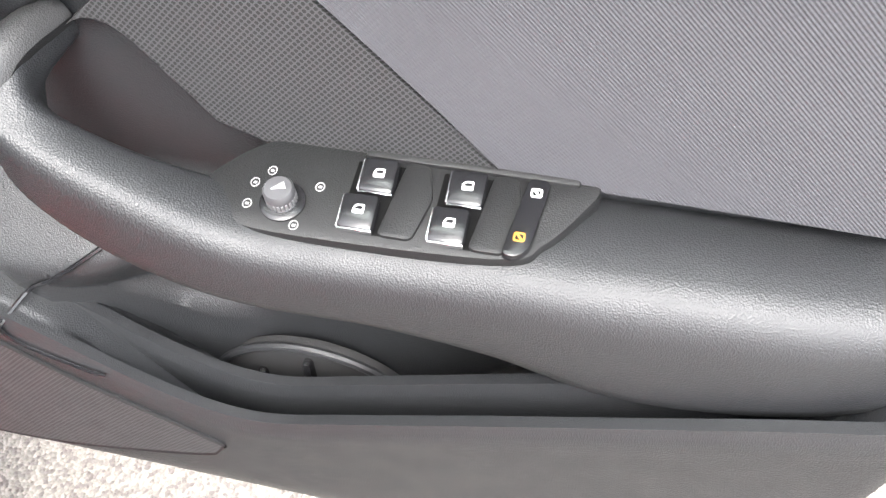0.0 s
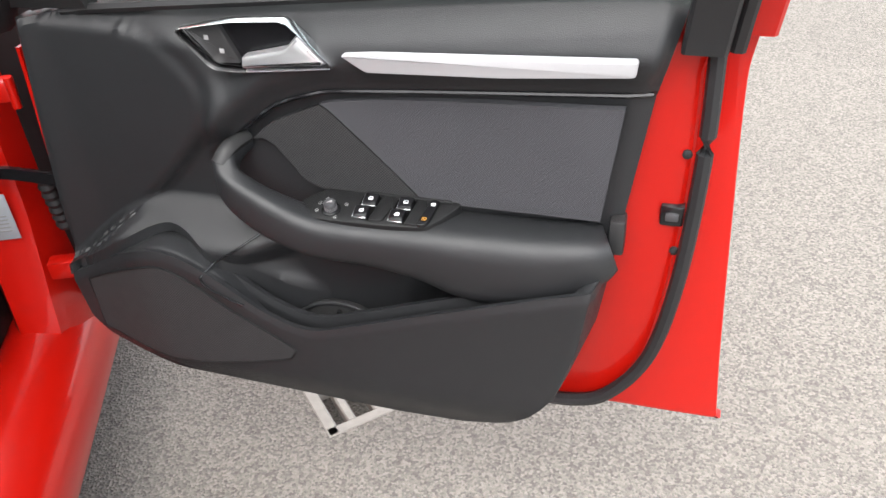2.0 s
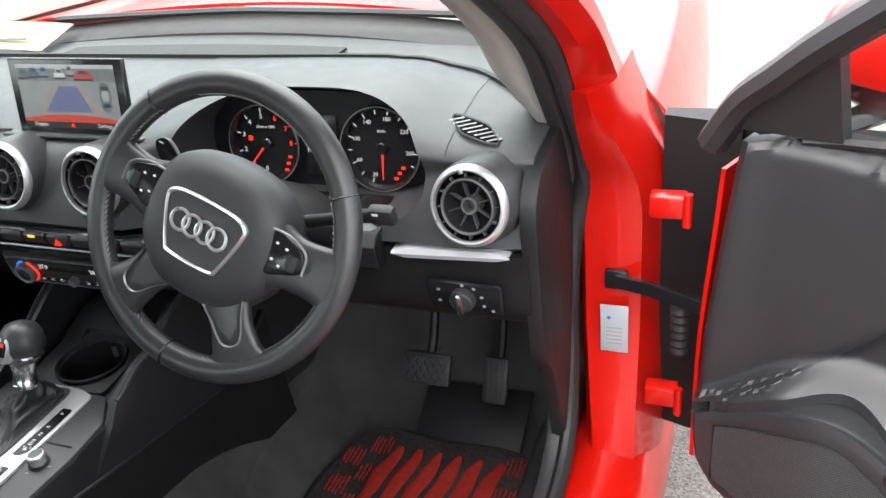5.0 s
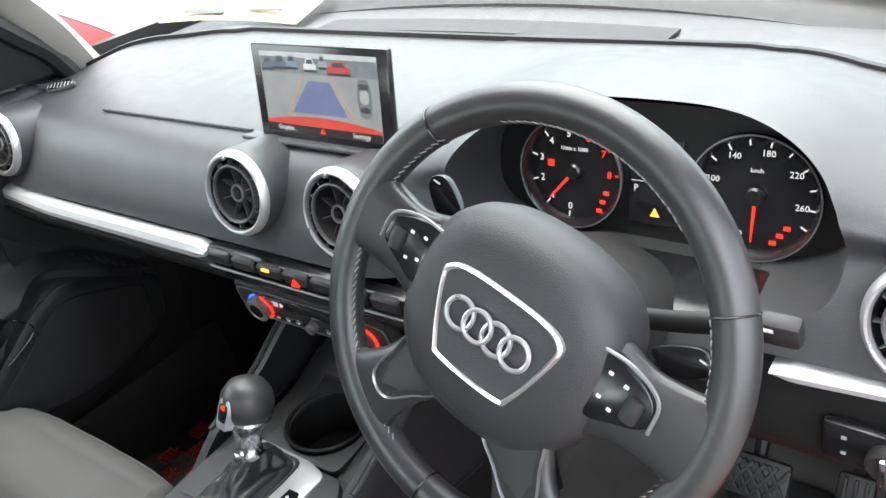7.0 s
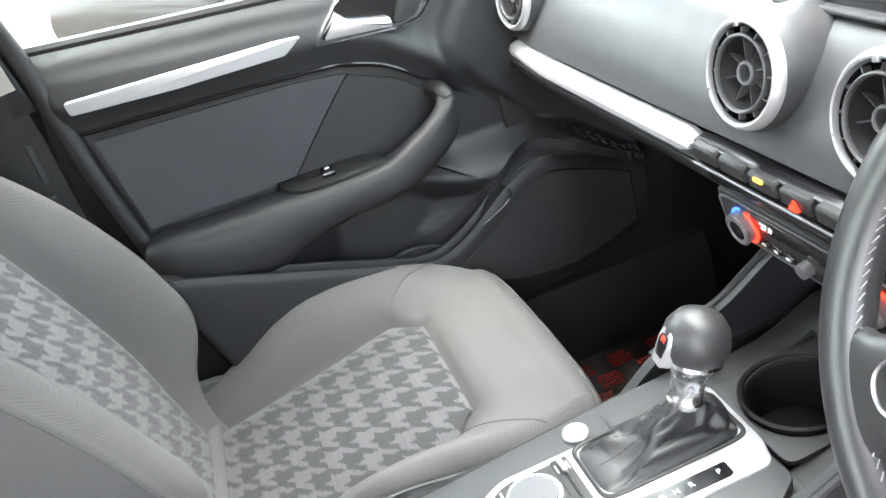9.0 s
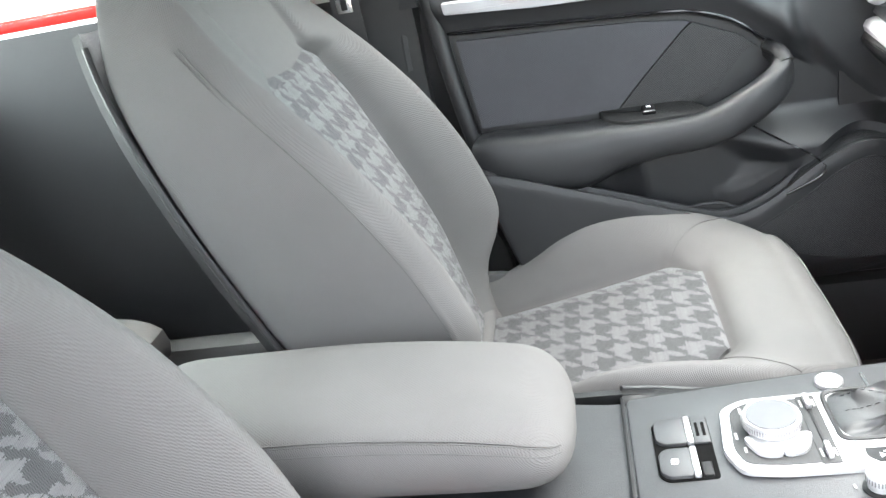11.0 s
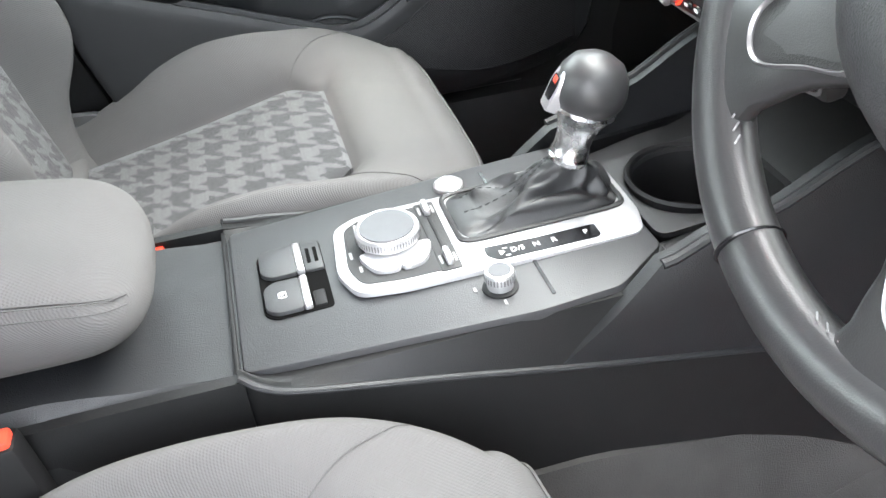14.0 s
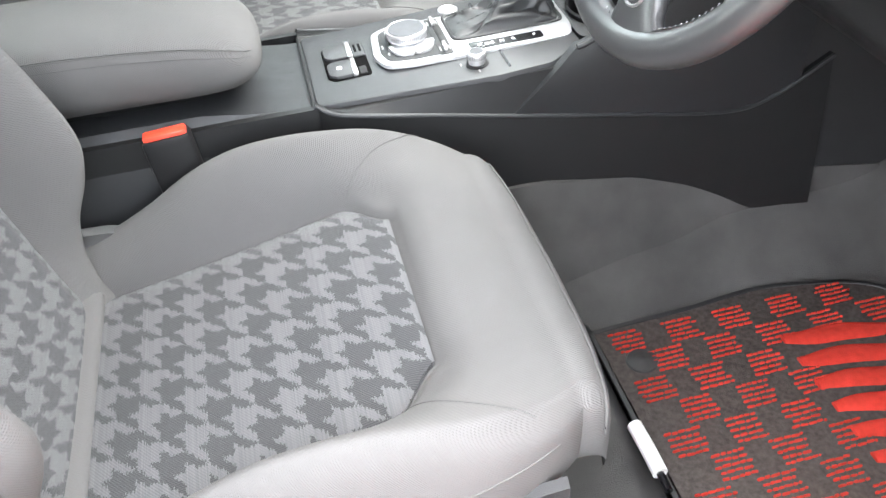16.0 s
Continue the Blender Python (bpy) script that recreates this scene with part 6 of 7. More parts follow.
part("switch_mark", text("P", 0.0060, pose(0.024, -0.011, 0.0059, 0, 0, 90)), WHITE, pb)
# silver plate
PLATE = material("pale_silver_plate", (0.50, 0.50, 0.51), 0.34, 0.55, 0.04, 14, rvar=0.06)
plate = thing("selector_plate", C(0, 0), "satin silver plate round the gear lever and controller", "gear plate")
po = rounded([(-0.064, -0.110), (-0.064, -0.180), (-0.050, -0.205), (0.018, -0.212), (0.050, -0.200), (0.057, -0.160), (0.058, -0.118), (0.0595, 0.020), (0.060, 0.050), (0.030, 0.060), (-0.066, 0.062), (-0.0675, 0.040)], 0.011, 6)
part("plate", slab(po, -0.002, 0.0034, 0.0016), PLATE, plate)
field = rounded([(-0.055, -0.116), (-0.055, -0.178), (-0.044, -0.196), (0.016, -0.202), (0.040, -0.194), (0.046, -0.160), (0.047, -0.116)], 0.009, 6)
part("controller_field", slab(field, 0.002, 0.0040, 0), DARK, plate, "dark field round the controller")
toggle_bed = rounded([(-0.057, -0.127), (0.049, -0.127), (0.049, -0.109), (-0.057, -0.109)], 0.002, 4)
part("toggle_bed", slab(toggle_bed, 0.002, 0.0048, 0.0006), DARK, plate)
part("toggle_rail", rbox(0.070, 0.0030, 0.0014, 0.0005, pose(-0.004, -0.118, 0.0052)), MATT, plate)
for x0 in (-0.044, 0.034):
    part("toggle", rbox(0.021, 0.0056, 0.0090, 0.0022, pose(x0, -0.118, 0.0075)), BRIGHT, plate, "chromed menu toggle")
    for dy in (-0.0062, 0.0062):
        part("toggle_word", rbox(0.012, 0.0020, 0.0003, 0, pose(x0, -0.118 + dy, 0.0050)), PRINT, plate)
kn = part("controller_knob", lathe([(0.0240, 0.003), (0.0250, 0.009), (0.0262, 0.010), (0.0282, 0.0112), (0.0285, 0.013), (0.0285, 0.0190), (0.0275, 0.0215), (0.0262, 0.0222), (0.0252, 0.0212), (0.0, 0.0208)], 56, pose(-0.010, -0.160, 0)), BRIGHT, plate, "silver rotary controller knob")
for k in range(64):
    a = 2 * math.pi * k / 64
    part("knob_rib", rbox(0.0008, 0.0012, 0.0058, 0.0, pose(-0.010 + 0.0284 * math.cos(a), -0.160 + 0.0284 * math.sin(a), 0.0160) @ Matrix.Rotation(a, 4, "Z"), 1), SILVER, kn)
part("knob_top", lathe([(0.0248, 0.0210), (0.0240, 0.0222), (0.0, 0.0226)], 44, pose(-0.010, -0.160, 0)), KNOB, kn, "matt grey touch pad on the knob")
for sx in (-1, 1):
    key_out = [tuple(p) for p in curve([(0.012, sx * 0.0012), (0.037, sx * 0.0012), (0.037, sx * 0.018), (0.026, sx * 0.027), (0.008, sx * 0.030)], 30, True)]
    part("controller_key", slab([(x - 0.004, y - 0.158) for x, y in key_out], 0.003, 0.0085, 0.0016), PLATE, plate, "silver menu key")
for dx, dy, w, rz in ((-0.042, -0.185, 0.011, 0), (-0.002, -0.196, 0.010, 0), (0.020, -0.191, 0.008, 0)):
    part("key_mark", rbox(w, 0.0026, 0.0004, 0, pose(dx, dy, 0.0043, 0, 0, rz)), PRINT, plate)
part("key_joint", rbox(0.018, 0.0008, 0.0006, 0, pose(-0.020, -0.1965, 0.0041, 0, 0, 0)), MATT, plate)
BX, BY = -0.0225, -0.024
part("boot_frame", rring([(x + BX, y + BY) for x, y in superell(0.0425, 0.079, 9, 44)], [(x + BX, y + BY) for x, y in superell(0.0385, 0.075, 9, 44)], 0.002, 0.0062), DARK, plate)
scale_out = rounded([(0.031, -0.086), (0.043, -0.086), (0.052, -0.078), (0.0535, 0.010), (0.0515, 0.014), (0.035, 0.014), (0.034, -0.040), (0.0325, -0.060)], 0.0025, 4)
part("gear_scale", slab(scale_out, 0.002, 0.0042, 0), BLACK, plate, "black gear scale")
for word, dy in (("P", 0.003), ("R", -0.026), ("N", -0.042), ("D/S", -0.059)):
    part("gear_letter", text(word, 0.0085, pose(0.0435, dy, 0.0044, 0, 0, 90)), WHITE, plate)
part("scale_mark", loft([[(0.040, -0.075, z), (0.047, -0.075, z), (0.0435, -0.070, z)] for z in (0.0042, 0.0046)]), WHITE, plate)
for dx, w in ((0.0385, 0.004), (0.049, 0.004)):
    part("scale_sign", rbox(0.0010, w, 0.0004, 0, pose(dx, -0.069, 0.0044)), WHITE, plate)
st = thing("start_button", C(-0.085, -0.085), "round silver engine start button", "button")
part("ring", lathe([(0.0145, -0.001), (0.0145, 0.0035), (0.0125, 0.0050), (0.0115, 0.0040)], 32), BRIGHT, st)
part("cap", lathe([(0.0122, 0.003), (0.0110, 0.0040), (0, 0.0036)], 28), PLATE, st)
vk = thing("volume_knob", C(0.080, -0.087), "small ribbed silver volume knob", "knob")
part("base", lathe([(0.0150, -0.001), (0.0150, 0.0015), (0.0130, 0.0022), (0, 0.0022)], 28), MATT, vk)
part("knob", lathe([(0.0110, 0.002), (0.0110, 0.008), (0.0125, 0.0095), (0.0125, 0.0160), (0.0113, 0.0180), (0.0100, 0.0184), (0, 0.0180)], 32), BRIGHT, vk)
part("knob_cap", lathe([(0.0098, 0.0180), (0.0090, 0.0188), (0, 0.0188)], 24), KNOB, vk)
for k in range(28):
    a = 2 * math.pi * k / 28
    part("knob_rib", rbox(0.0008, 0.0012, 0.0056, 0.0, pose(0.0124 * math.cos(a), 0.0124 * math.sin(a), 0.0128) @ Matrix.Rotation(a, 4, "Z"), 1), SILVER, vk)
for dx, dy in ((-0.004, -0.0205), (0.0195, -0.002)):
    part("mark", rbox(0.006, 0.0022, 0.0005, 0, pose(dx, dy, 0.0004)), PRINT, vk)

# gear lever with its gaiter
gl = thing("gear_lever", C(BX, BY, 0.004), "gear lever with black ball grip and leather gaiter", "gear lever")
def boot(s):
    k = smooth1(s, [(0, 1), (0.25, 0.80), (0.55, 0.50), (0.85, 0.30), (1, 0.26)])
    cx, cy = 0.002 * s, 0.038 * s ** 0.9
    out = []
    for i, (x, y) in enumerate(superell(0.0390, 0.0745, 6 - 3.6 * s, 72)):
        t = 2 * math.pi * i / 72
        m = math.sin(math.pi * min(1, s * 1.05)) if s < 0.95 else 0.0
        f = 1 + (0.06 * math.sin(4 * t + 6 * s) + 0.035 * math.sin(9 * t - 5 * s + 1.0)) * m
        fold = 0.0050 * math.sin(3 * t + 7 * s) * m + 0.0020 * math.sin(7 * t - 13 * s) * m
        out.append((cx + x * k * f, cy + y * k * f, 0.042 * s ** 1.2 + fold))
    return out
part("gaiter", loft([boot(s) for s in np.linspace(0, 1, 40)], True, False), GAITER, gl, "creased black leather gaiter")
for i in (50, 54):
    for s0 in np.linspace(0.12, 0.92, 16):
        a, b = Vector(boot(s0)[i]), Vector(boot(s0 + 0.03)[i])
        part("gaiter_stitch", sweep([a * 1.012, b * 1.012], circle(0.0008, 5)), RUBBER, gl)
lean = Matrix.Translation((0.001, 0.036, 0.034)) @ pose(0, 0, 0, -17, 3, 0)
part("neck", lathe([(0.0165, 0), (0.0182, 0.002), (0.0182, 0.006), (0.0168, 0.0075), (0.0180, 0.009), (0.0172, 0.012), (0.0160, 0.016), (0.0168, 0.030), (0.0205, 0.041), (0.0255, 0.048), (0.0290, 0.0525), (0.0270, 0.056), (0.0, 0.056)], 40, lean), NECK, gl, "polished silver lever neck")
part("ball_grip", lathe([(0.0, 0.048), (0.018, 0.0485), (0.027, 0.0545), (0.0315, 0.064), (0.0325, 0.073), (0.0300, 0.086), (0.0225, 0.097), (0.012, 0.1025), (0.0, 0.104)], 40, lean), LEVERB, gl, "smooth matt black ball grip")
shield = rounded([(-0.010, -0.022), (0.010, -0.022), (0.0125, 0.004), (0.0085, 0.016), (-0.0085, 0.016), (-0.0125, 0.004)], 0.004, 5)
sm = lean @ pose(-0.004, -0.0285, 0.070, 78, 0, -8)
part("shield", slab(shield, -0.006, 0.0042, 0.0015, sm), BRIGHT, gl, "silver shield with the release button")
part("release_button", slab([(x * 0.70, y * 0.60) for x, y in shield], 0.003, 0.0050, 0.001, sm), BLACK, gl, "black release button")
part("grip_badge", rbox(0.008, 0.0060, 0.0010, 0.0003, sm @ pose(0, 0.0048, 0.0050)), ORANGE, gl)

# cup holders in front of the lever
cup = thing("cup_holder", (-0.005, 0.125, 0.5665), "round black cup holder in the console", "cup holder")
part("cover", rring([(x, y + 0.002) for x, y in superell(0.066, 0.066, 12, 48)], circle(0.056, 48), -0.004, 0.003, pose(0.005, 0, -0.001, 5)), DARK, cup)
part("well", tube([(0.058, 0.002), (0.056, 0.005), (0.053, 0.003), (0.051, -0.02), (0.048, -0.060), (0.0005, -0.062)], 40), MATT, cup, "deep black cup well")
part("clip", rbox(0.012, 0.004, 0.020, 0.002, pose(0.006, 0.046, -0.012)), SILVER, cup, "small bright spring clip")

# armrest
def arm_ring(y):
    f = min(1.0, max(0.01, (-0.352 - y) / 0.060))
    b = min(1.0, max(0.02, (y + 0.83) / 0.06))
    w = 0.098 * (1 - (1 - f) ** 2.8) ** 0.36 * (1 - (1 - b) ** 2.6) ** 0.38
    zt = spline1(y, [(-0.83, 0.680), (-0.62, 0.681), (-0.55, 0.678), (-0.46, 0.668), (-0.40, 0.655), (-0.352, 0.638)])
    zb = 0.566 + 0.006 * step(-0.45, -0.355, y)
    g = (1 - (1 - f) ** 2.4) ** 0.42 * (0.6 + 0.4 * (1 - (1 - b) ** 2.4) ** 0.42)
    zc, h = (zt * 0.5 + zb * 0.5), (zt - zb) * 0.5
    out = []
    for x, z in superell(1, 1, 3.0, 56):
        tuck = 1.0 - 0.10 * step(0.1, -1.0, z)
        out.append((x * w * tuck, y, zc + z * h * g))
    return out


ARM_YS = np.concatenate([np.linspace(-0.3525, -0.415, 22), np.linspace(-0.43, -0.76, 14), np.linspace(-0.77, -0.83, 6)])
pad = part("armrest", loft([arm_ring(y) for y in ARM_YS]), CLOTH, con, "padded grey cloth armrest")
for k, rad in ((5, 0.0011), (3, 0.0006), (4, 0.0006)):
    part("stitch_line", sweep([np.array(arm_ring(y)[k]) * np.array((1.004, 1, 1)) + np.array((0, 0, 0.004 * (k == 4))) for y in np.linspace(-0.366, -0.78, 60)], circle(rad, 5)), SEAMC, pad)
part("armrest_base", rbox(0.11, 0.30, 0.06, 0.01, pose(0, -0.58, 0.535)), DARK, con)

# ---- front seats ----
SEAT_CREST = [(-0.62, 0.245), (-0.52, 0.258), (-0.486, 0.272), (-0.44, 0.296), (-0.39, 0.327), (-0.335, 0.348), (-0.277, 0.354), (-0.217, 0.350), (-0.16, 0.340), (-0.10, 0.321), (-0.05, 0.302), (0.0, 0.285)]
SEAT_MID = [(-0.62, 0.200), (-0.513, 0.219), (-0.35, 0.252), (-0.213, 0.284), (-0.15, 0.300), (-0.09, 0.303), (-0.04, 0.294), (0.0, 0.280)]
BACK_CREST = [(0.0, 0.035), (0.04, 0.045), (0.08, 0.068), (0.116, 0.105), (0.155, 0.130), (0.22, 0.137), (0.29, 0.136), (0.39, 0.121), (0.476, 0.097), (0.554, 0.070), (0.63, 0.046), (0.69, 0.030), (0.77, 0.02)]
BACK_HALF = [(0.0, 0.195), (0.08, 0.215), (0.16, 0.232), (0.28, 0.240), (0.42, 0.238), (0.54, 0.222), (0.62, 0.198), (0.69, 0.160), (0.74, 0.115), (0.77, 0.06)]
BACK_MID = [(0.0, 0.016), (0.08, 0.028), (0.20, 0.045), (0.40, 0.045), (0.56, 0.036), (0.66, 0.030), (0.77, 0.015)]


def front_seat(name, cx, cy, label, recline):
    seat = thing(name, (cx, cy, 0.20), label, "car seat", "front seats")

    # cushion: y runs from the front edge 0 back to -0.62; the panel is sunk between the bolsters
    def panel_half(y):
        return 0.165 - 0.052 * step(-0.232, -0.168, y) ** 1.3

    def half(y):
        f = min(0.97, max(0.0, (y + 0.21) / 0.21))
        return 0.246 * (1 - f ** 2.4) ** 0.36

    def section(y):
        """Half a cross-section: centre to bolster, over the crest and down the side."""
        w, zc, zm = half(y), spline1(y, SEAT_CREST), spline1(y, SEAT_MID)
        k = w / 0.246
        rise = max(0.0, zc - zm)
        f = step(-0.27, -0.05, y)
        a, b = 0.166 - 0.10 * f, 0.194 - 0.045 * f
        return [(0.0, zm + 0.001), (a * 0.45 * k, zm + 0.001), (a * 0.80 * k, zm), (a * k, zm + 0.02 * rise), ((a * 0.6 + b * 0.4) * k, zm + (0.16 - 0.03 * f) * rise), (b * k, zm + (0.56 - 0.06 * f) * rise), (0.216 * k, zm + 0.92 * rise), (0.233 * k, zm + 0.98 * rise), (0.248 * k, zm + 0.74 * rise - 0.006), (0.2555 * k, zm + 0.2 * rise - 0.012), (0.256 * k, zm - 0.04), (0.248 * k, zm - 0.085), (0.22 * k, zm - 0.11)]

    def groove(x, y):
        """The sewn dip along the panel's outline, and the roll that stands up in front of it."""
        d = abs(abs(x) - panel_half(y)) if y < -0.172 else math.hypot(max(0.0, abs(x) - 0.113), y + 0.172)
        d = min(d, math.hypot(max(0.0, abs(x) - 0.113), y + 0.172))
        lift = 0.010 * step(-0.172, -0.135, y) * step(-0.02, -0.10, y) * step(0.20, 0.10, abs(x))
        return lift - 0.010 * math.exp(-(d / 0.009) ** 2) * (y > -0.55)

    NQ = 60

    def cushion_row(y):
        half_pts = curve(section(y), NQ)
        full = [(-p[0], p[1]) for p in reversed(half_pts[1:])] + [(p[0], p[1]) for p in half_pts]
        return [(x, y, z + (groove(x, y) if abs(x) < 0.2 else 0.0)) for x, z in full]

    rows = [cushion_row(y) for y in np.linspace(-0.62, -0.060, 120)]
    # the rolled front edge
    for a in np.linspace(0.08, 1, 16):
        t = a * math.pi / 2
        base = cushion_row(-0.060)
        r, hgt = 0.056, 0.075
        rows.append([(x * (1 - 0.12 * (1 - math.cos(t))), y + r * math.sin(t) * (1 - 0.5 * abs(x / 0.24) ** 3), z - hgt * (1 - math.cos(t)) * (0.35 + 0.65 * step(0.16, 0.24, z))) for x, y, z in base])
    part("cushion", loft(rows, False, False), CLOTH, seat, "grey cloth seat cushion")

    def on_top(x, y, lift=0.0):
        pts = curve(section(y), NQ)
        return (x, y, float(np.interp(abs(x), [p[0] for p in pts[:42]], [p[1] for p in pts[:42]])) + groove(x, y) + lift)

    def panel(u, v):
        y = -0.172 - 0.365 * u
        x = panel_half(y) * 0.985 * (2 * v - 1)
        e = min(1.0, 12 * min(v, 1 - v)) ** 0.5 * min(1.0, 14 * u) ** 0.5
        return (x, y, spline1(y, SEAT_MID) - 0.003 + 0.007 * e)

    me = part("seat_panel", sheet(panel, np.linspace(0, 1, 60), np.linspace(0, 1, 48), 0.010), HOUND, seat, "two-tone grey houndstooth cloth panel")
    uvmap(me, 0, 1)
    part("cushion_tail", sweep([(x, -0.534, spline1(-0.53, SEAT_MID) + 0.004 + 0.010 * abs(x / 0.17) ** 4) for x in np.linspace(-0.172, 0.172, 30)], circle(0.022, 14, 0.016)), CLOTH, seat, "padded roll at the back of the cushion")
    for sx in (-1, 1):
        part("cushion_seam", sweep([on_top(sx * x, y, 0.0006) for x, y in curve([(0.166, -0.213), (0.180, -0.195), (0.200, -0.165), (0.216, -0.13), (0.224, -0.11)], 18)], circle(0.0007, 5)), SEAMC, seat)
        part("front_seam", sweep([(sx * p[0] * 1.001, p[1], p[2]) for p in (cushion_row(y)[NQ - 1 + 46] for y in np.linspace(-0.09, -0.50, 40))], circle(0.0010, 5)), SEAMC, seat)
        part("side_cover", loft([[(sx * x, y, z) for x, z in ((0.226, 0.04), (0.246 + 0.012 * e, 0.06), (0.250 + 0.016 * e, 0.15 + 0.055 * k), (0.246 + 0.016 * e, 0.185 + 0.055 * k), (0.238 + 0.014 * e, 0.192 + 0.055 * k), (0.220, 0.17 + 0.04 * k))] for y, k, e in [(y, step(-0.40, -0.08, y), step(-0.10, -0.25, y)) for y in np.linspace(-0.085, -0.62, 24)]]), DARK, seat, "dark plastic seat side cover")
    welt = [rows[-10][i] for i in range(10, len(rows[0]) - 10)]
    part("cushion_welt", sweep([(p[0], p[1] + 0.0012, p[2]) for p in welt], circle(0.0016, 6)), SEAMC, seat)
    part("seat_base", rbox(0.42, 0.46, 0.12, 0.02, pose(0, -0.33, 0.10)), DARK, seat)
    for sx in (-1, 1):
        part("seat_rail", rbox(0.035, 0.52, 0.03, 0.006, pose(sx * 0.19, -0.28, -0.012)), BLACK, seat)
    part("height_lever", rbox(0.03, 0.05, 0.026, 0.008, pose(-0.205, -0.05, 0.150)), BLACK, seat, "black lever under the cushion")

    # backrest in its own frame: x across, y up the back, z towards the sitter
    r = radians(recline)
    R = Matrix.Translation((0, -0.545, 0.22)) @ Matrix(((1, 0, 0, 0), (0, -math.sin(r), math.cos(r), 0), (0, math.cos(r), math.sin(r), 0), (0, 0, 0, 1)))

    def bpanel(h):
        return smooth1(h, [(0, 0.150), (0.20, 0.152), (0.44, 0.148), (0.515, 0.132), (0.548, 0.095)])

    def bsection(h):
        w, nc, nm, ph = spline1(h, BACK_HALF), spline1(h, BACK_CREST), spline1(h, BACK_MID), bpanel(min(h, 0.548))
        k = w / 0.24
        d = 0.008 * step(0.556, 0.542, h)
        ph = min(ph, w * 0.66)
        rise = max(0.002, nc - nm)
        back = -0.088 + 0.03 * step(0.62, 0.77, h)
        return [(0, nm + 0.003), (ph * 0.55, nm + 0.002), (ph * 0.92, nm), (ph, nm - d), (ph + 0.008 * k, nm + 0.05 * rise - 0.3 * d), (ph + 0.024 * k, nm + 0.52 * rise), (w - 0.040 * k, nm + 0.97 * rise), (w - 0.022 * k, nm + 0.95 * rise), (w - 0.008 * k, nc - 0.020), (w - 0.002 * k, nc - 0.040), (w, (nc - 0.04) * 0.4 + back * 0.6), (w - 0.002 * k, back + 0.008), (w - 0.012 * k, back)]

    NB = 42

    def back_row(h):
        half_pts = curve(bsection(h), NB)
        full = [(-p[0], p[1]) for p in reversed(half_pts[1:])] + [(p[0], p[1]) for p in half_pts]
        return [R @ Vector((x, h - 0.02 * abs(x / 0.24) ** 3 * step(0.5, 0.7, h), n)) for x, n in full]

    hs = np.concatenate([np.linspace(-0.02, 0.62, 80), np.linspace(0.63, 0.77, 22)])
    part("backrest", loft([back_row(max(h, 0.0)) if h >= 0 else [p + R.to_3x3() @ Vector((0, h, 0)) for p in back_row(0.0)] for h in hs]), CLOTH, seat, "grey cloth backrest with deep side bolsters")

    def bp(u, v):
        h = 0.548 * u
        x = bpanel(h) * 0.985 * (2 * v - 1)
        e = min(1.0, 12 * min(v, 1 - v)) ** 0.5 * min(1.0, 16 * (1 - u)) ** 0.5
        return R @ Vector((x, h, spline1(h, BACK_MID) - 0.003 + 0.008 * e))

    ob = part("backrest_panel", sheet(bp, np.linspace(0, 1, 70), np.linspace(0, 1, 48), 0.010, tuple(R.to_3x3() @ Vector((0, 0, -1)))), HOUND, seat, "two-tone grey houndstooth cloth panel")
    uvmap(ob, 0, 2)
    part("back_shell", sheet(lambda u, v: R @ Vector((spline1(0.70 * u, BACK_HALF) * 0.995 * (2 * v - 1), 0.70 * u, -0.094 - 0.02 * (1 - (2 * v - 1) ** 4))), np.linspace(0, 1, 24), np.linspace(0, 1, 22), 0.012, tuple(R.to_3x3() @ Vector((0, 0, -1)))), DARK, seat, "dark backrest shell")
    for sx in (-1, 1):
        part("shell_edge", sweep([R @ Vector((sx * spline1(h, BACK_HALF) * 1.0, h, -0.091)) for h in np.linspace(0.0, 0.68, 40)], circle(0.0045, 8)), DARK, seat)
        # the doubled seam along the bolster's edge
        for dn, rad in ((0.030, 0.0014), (0.036, 0.0007)):
            part("back_seam", sweep([R @ Vector((sx * (spline1(h, BACK_HALF) - 0.0035 + 0.05 * (dn - 0.03)), h, spline1(h, BACK_CREST) - dn)) for h in np.linspace(0.04, 0.62, 50)], circle(rad, 5)), SEAMC, seat)
        part("headrest_post", sweep([R @ Vector((sx * 0.06, 0.74, -0.03)), R @ Vector((sx * 0.06, 0.84, -0.03))], circle(0.006, 8)), CHROME, seat, "chromed headrest post")
        part("recliner_cover", slab(rounded([(-0.07, -0.05), (0.05, -0.05), (0.075, 0.0), (0.03, 0.045), (-0.06, 0.05)], 0.02, 6), 0.0, 0.022, 0.008, Matrix.Translation((sx * 0.222, -0.515, 0.225)) @ Matrix(((0, 0, sx, 0), (1, 0, 0, 0), (0, 1, 0, 0), (0, 0, 0, 1)))), RECL, seat, "grey plastic recliner cover")
    part("headrest", loft([[R @ Vector((x * k, 0.90 + y * kk, z)) for x, y in superell(0.125, 0.08, 3.5, 36)] for k, kk, z in ((0.8, 0.8, -0.08), (0.97, 0.97, -0.065), (1, 1, -0.03), (0.98, 0.98, 0.005), (0.85, 0.85, 0.03), (0.4, 0.4, 0.04))]), CLOTH, seat, "grey cloth headrest")
    return seat


def uvmap(ob, a, b):
    """Lays the mesh's own metres out as cloth coordinates along two axes."""
    me = ob.data
    lay = me.uv_layers.new(name="cloth")
    co = np.empty(len(me.vertices) * 3)
    me.vertices.foreach_get("co", co)
    co = co.reshape(-1, 3)
    for lp in me.loops:
        p = co[lp.vertex_index]
        lay.data[lp.index].uv = (p[a], p[b] * (1.05 if b == 2 else 1.0))


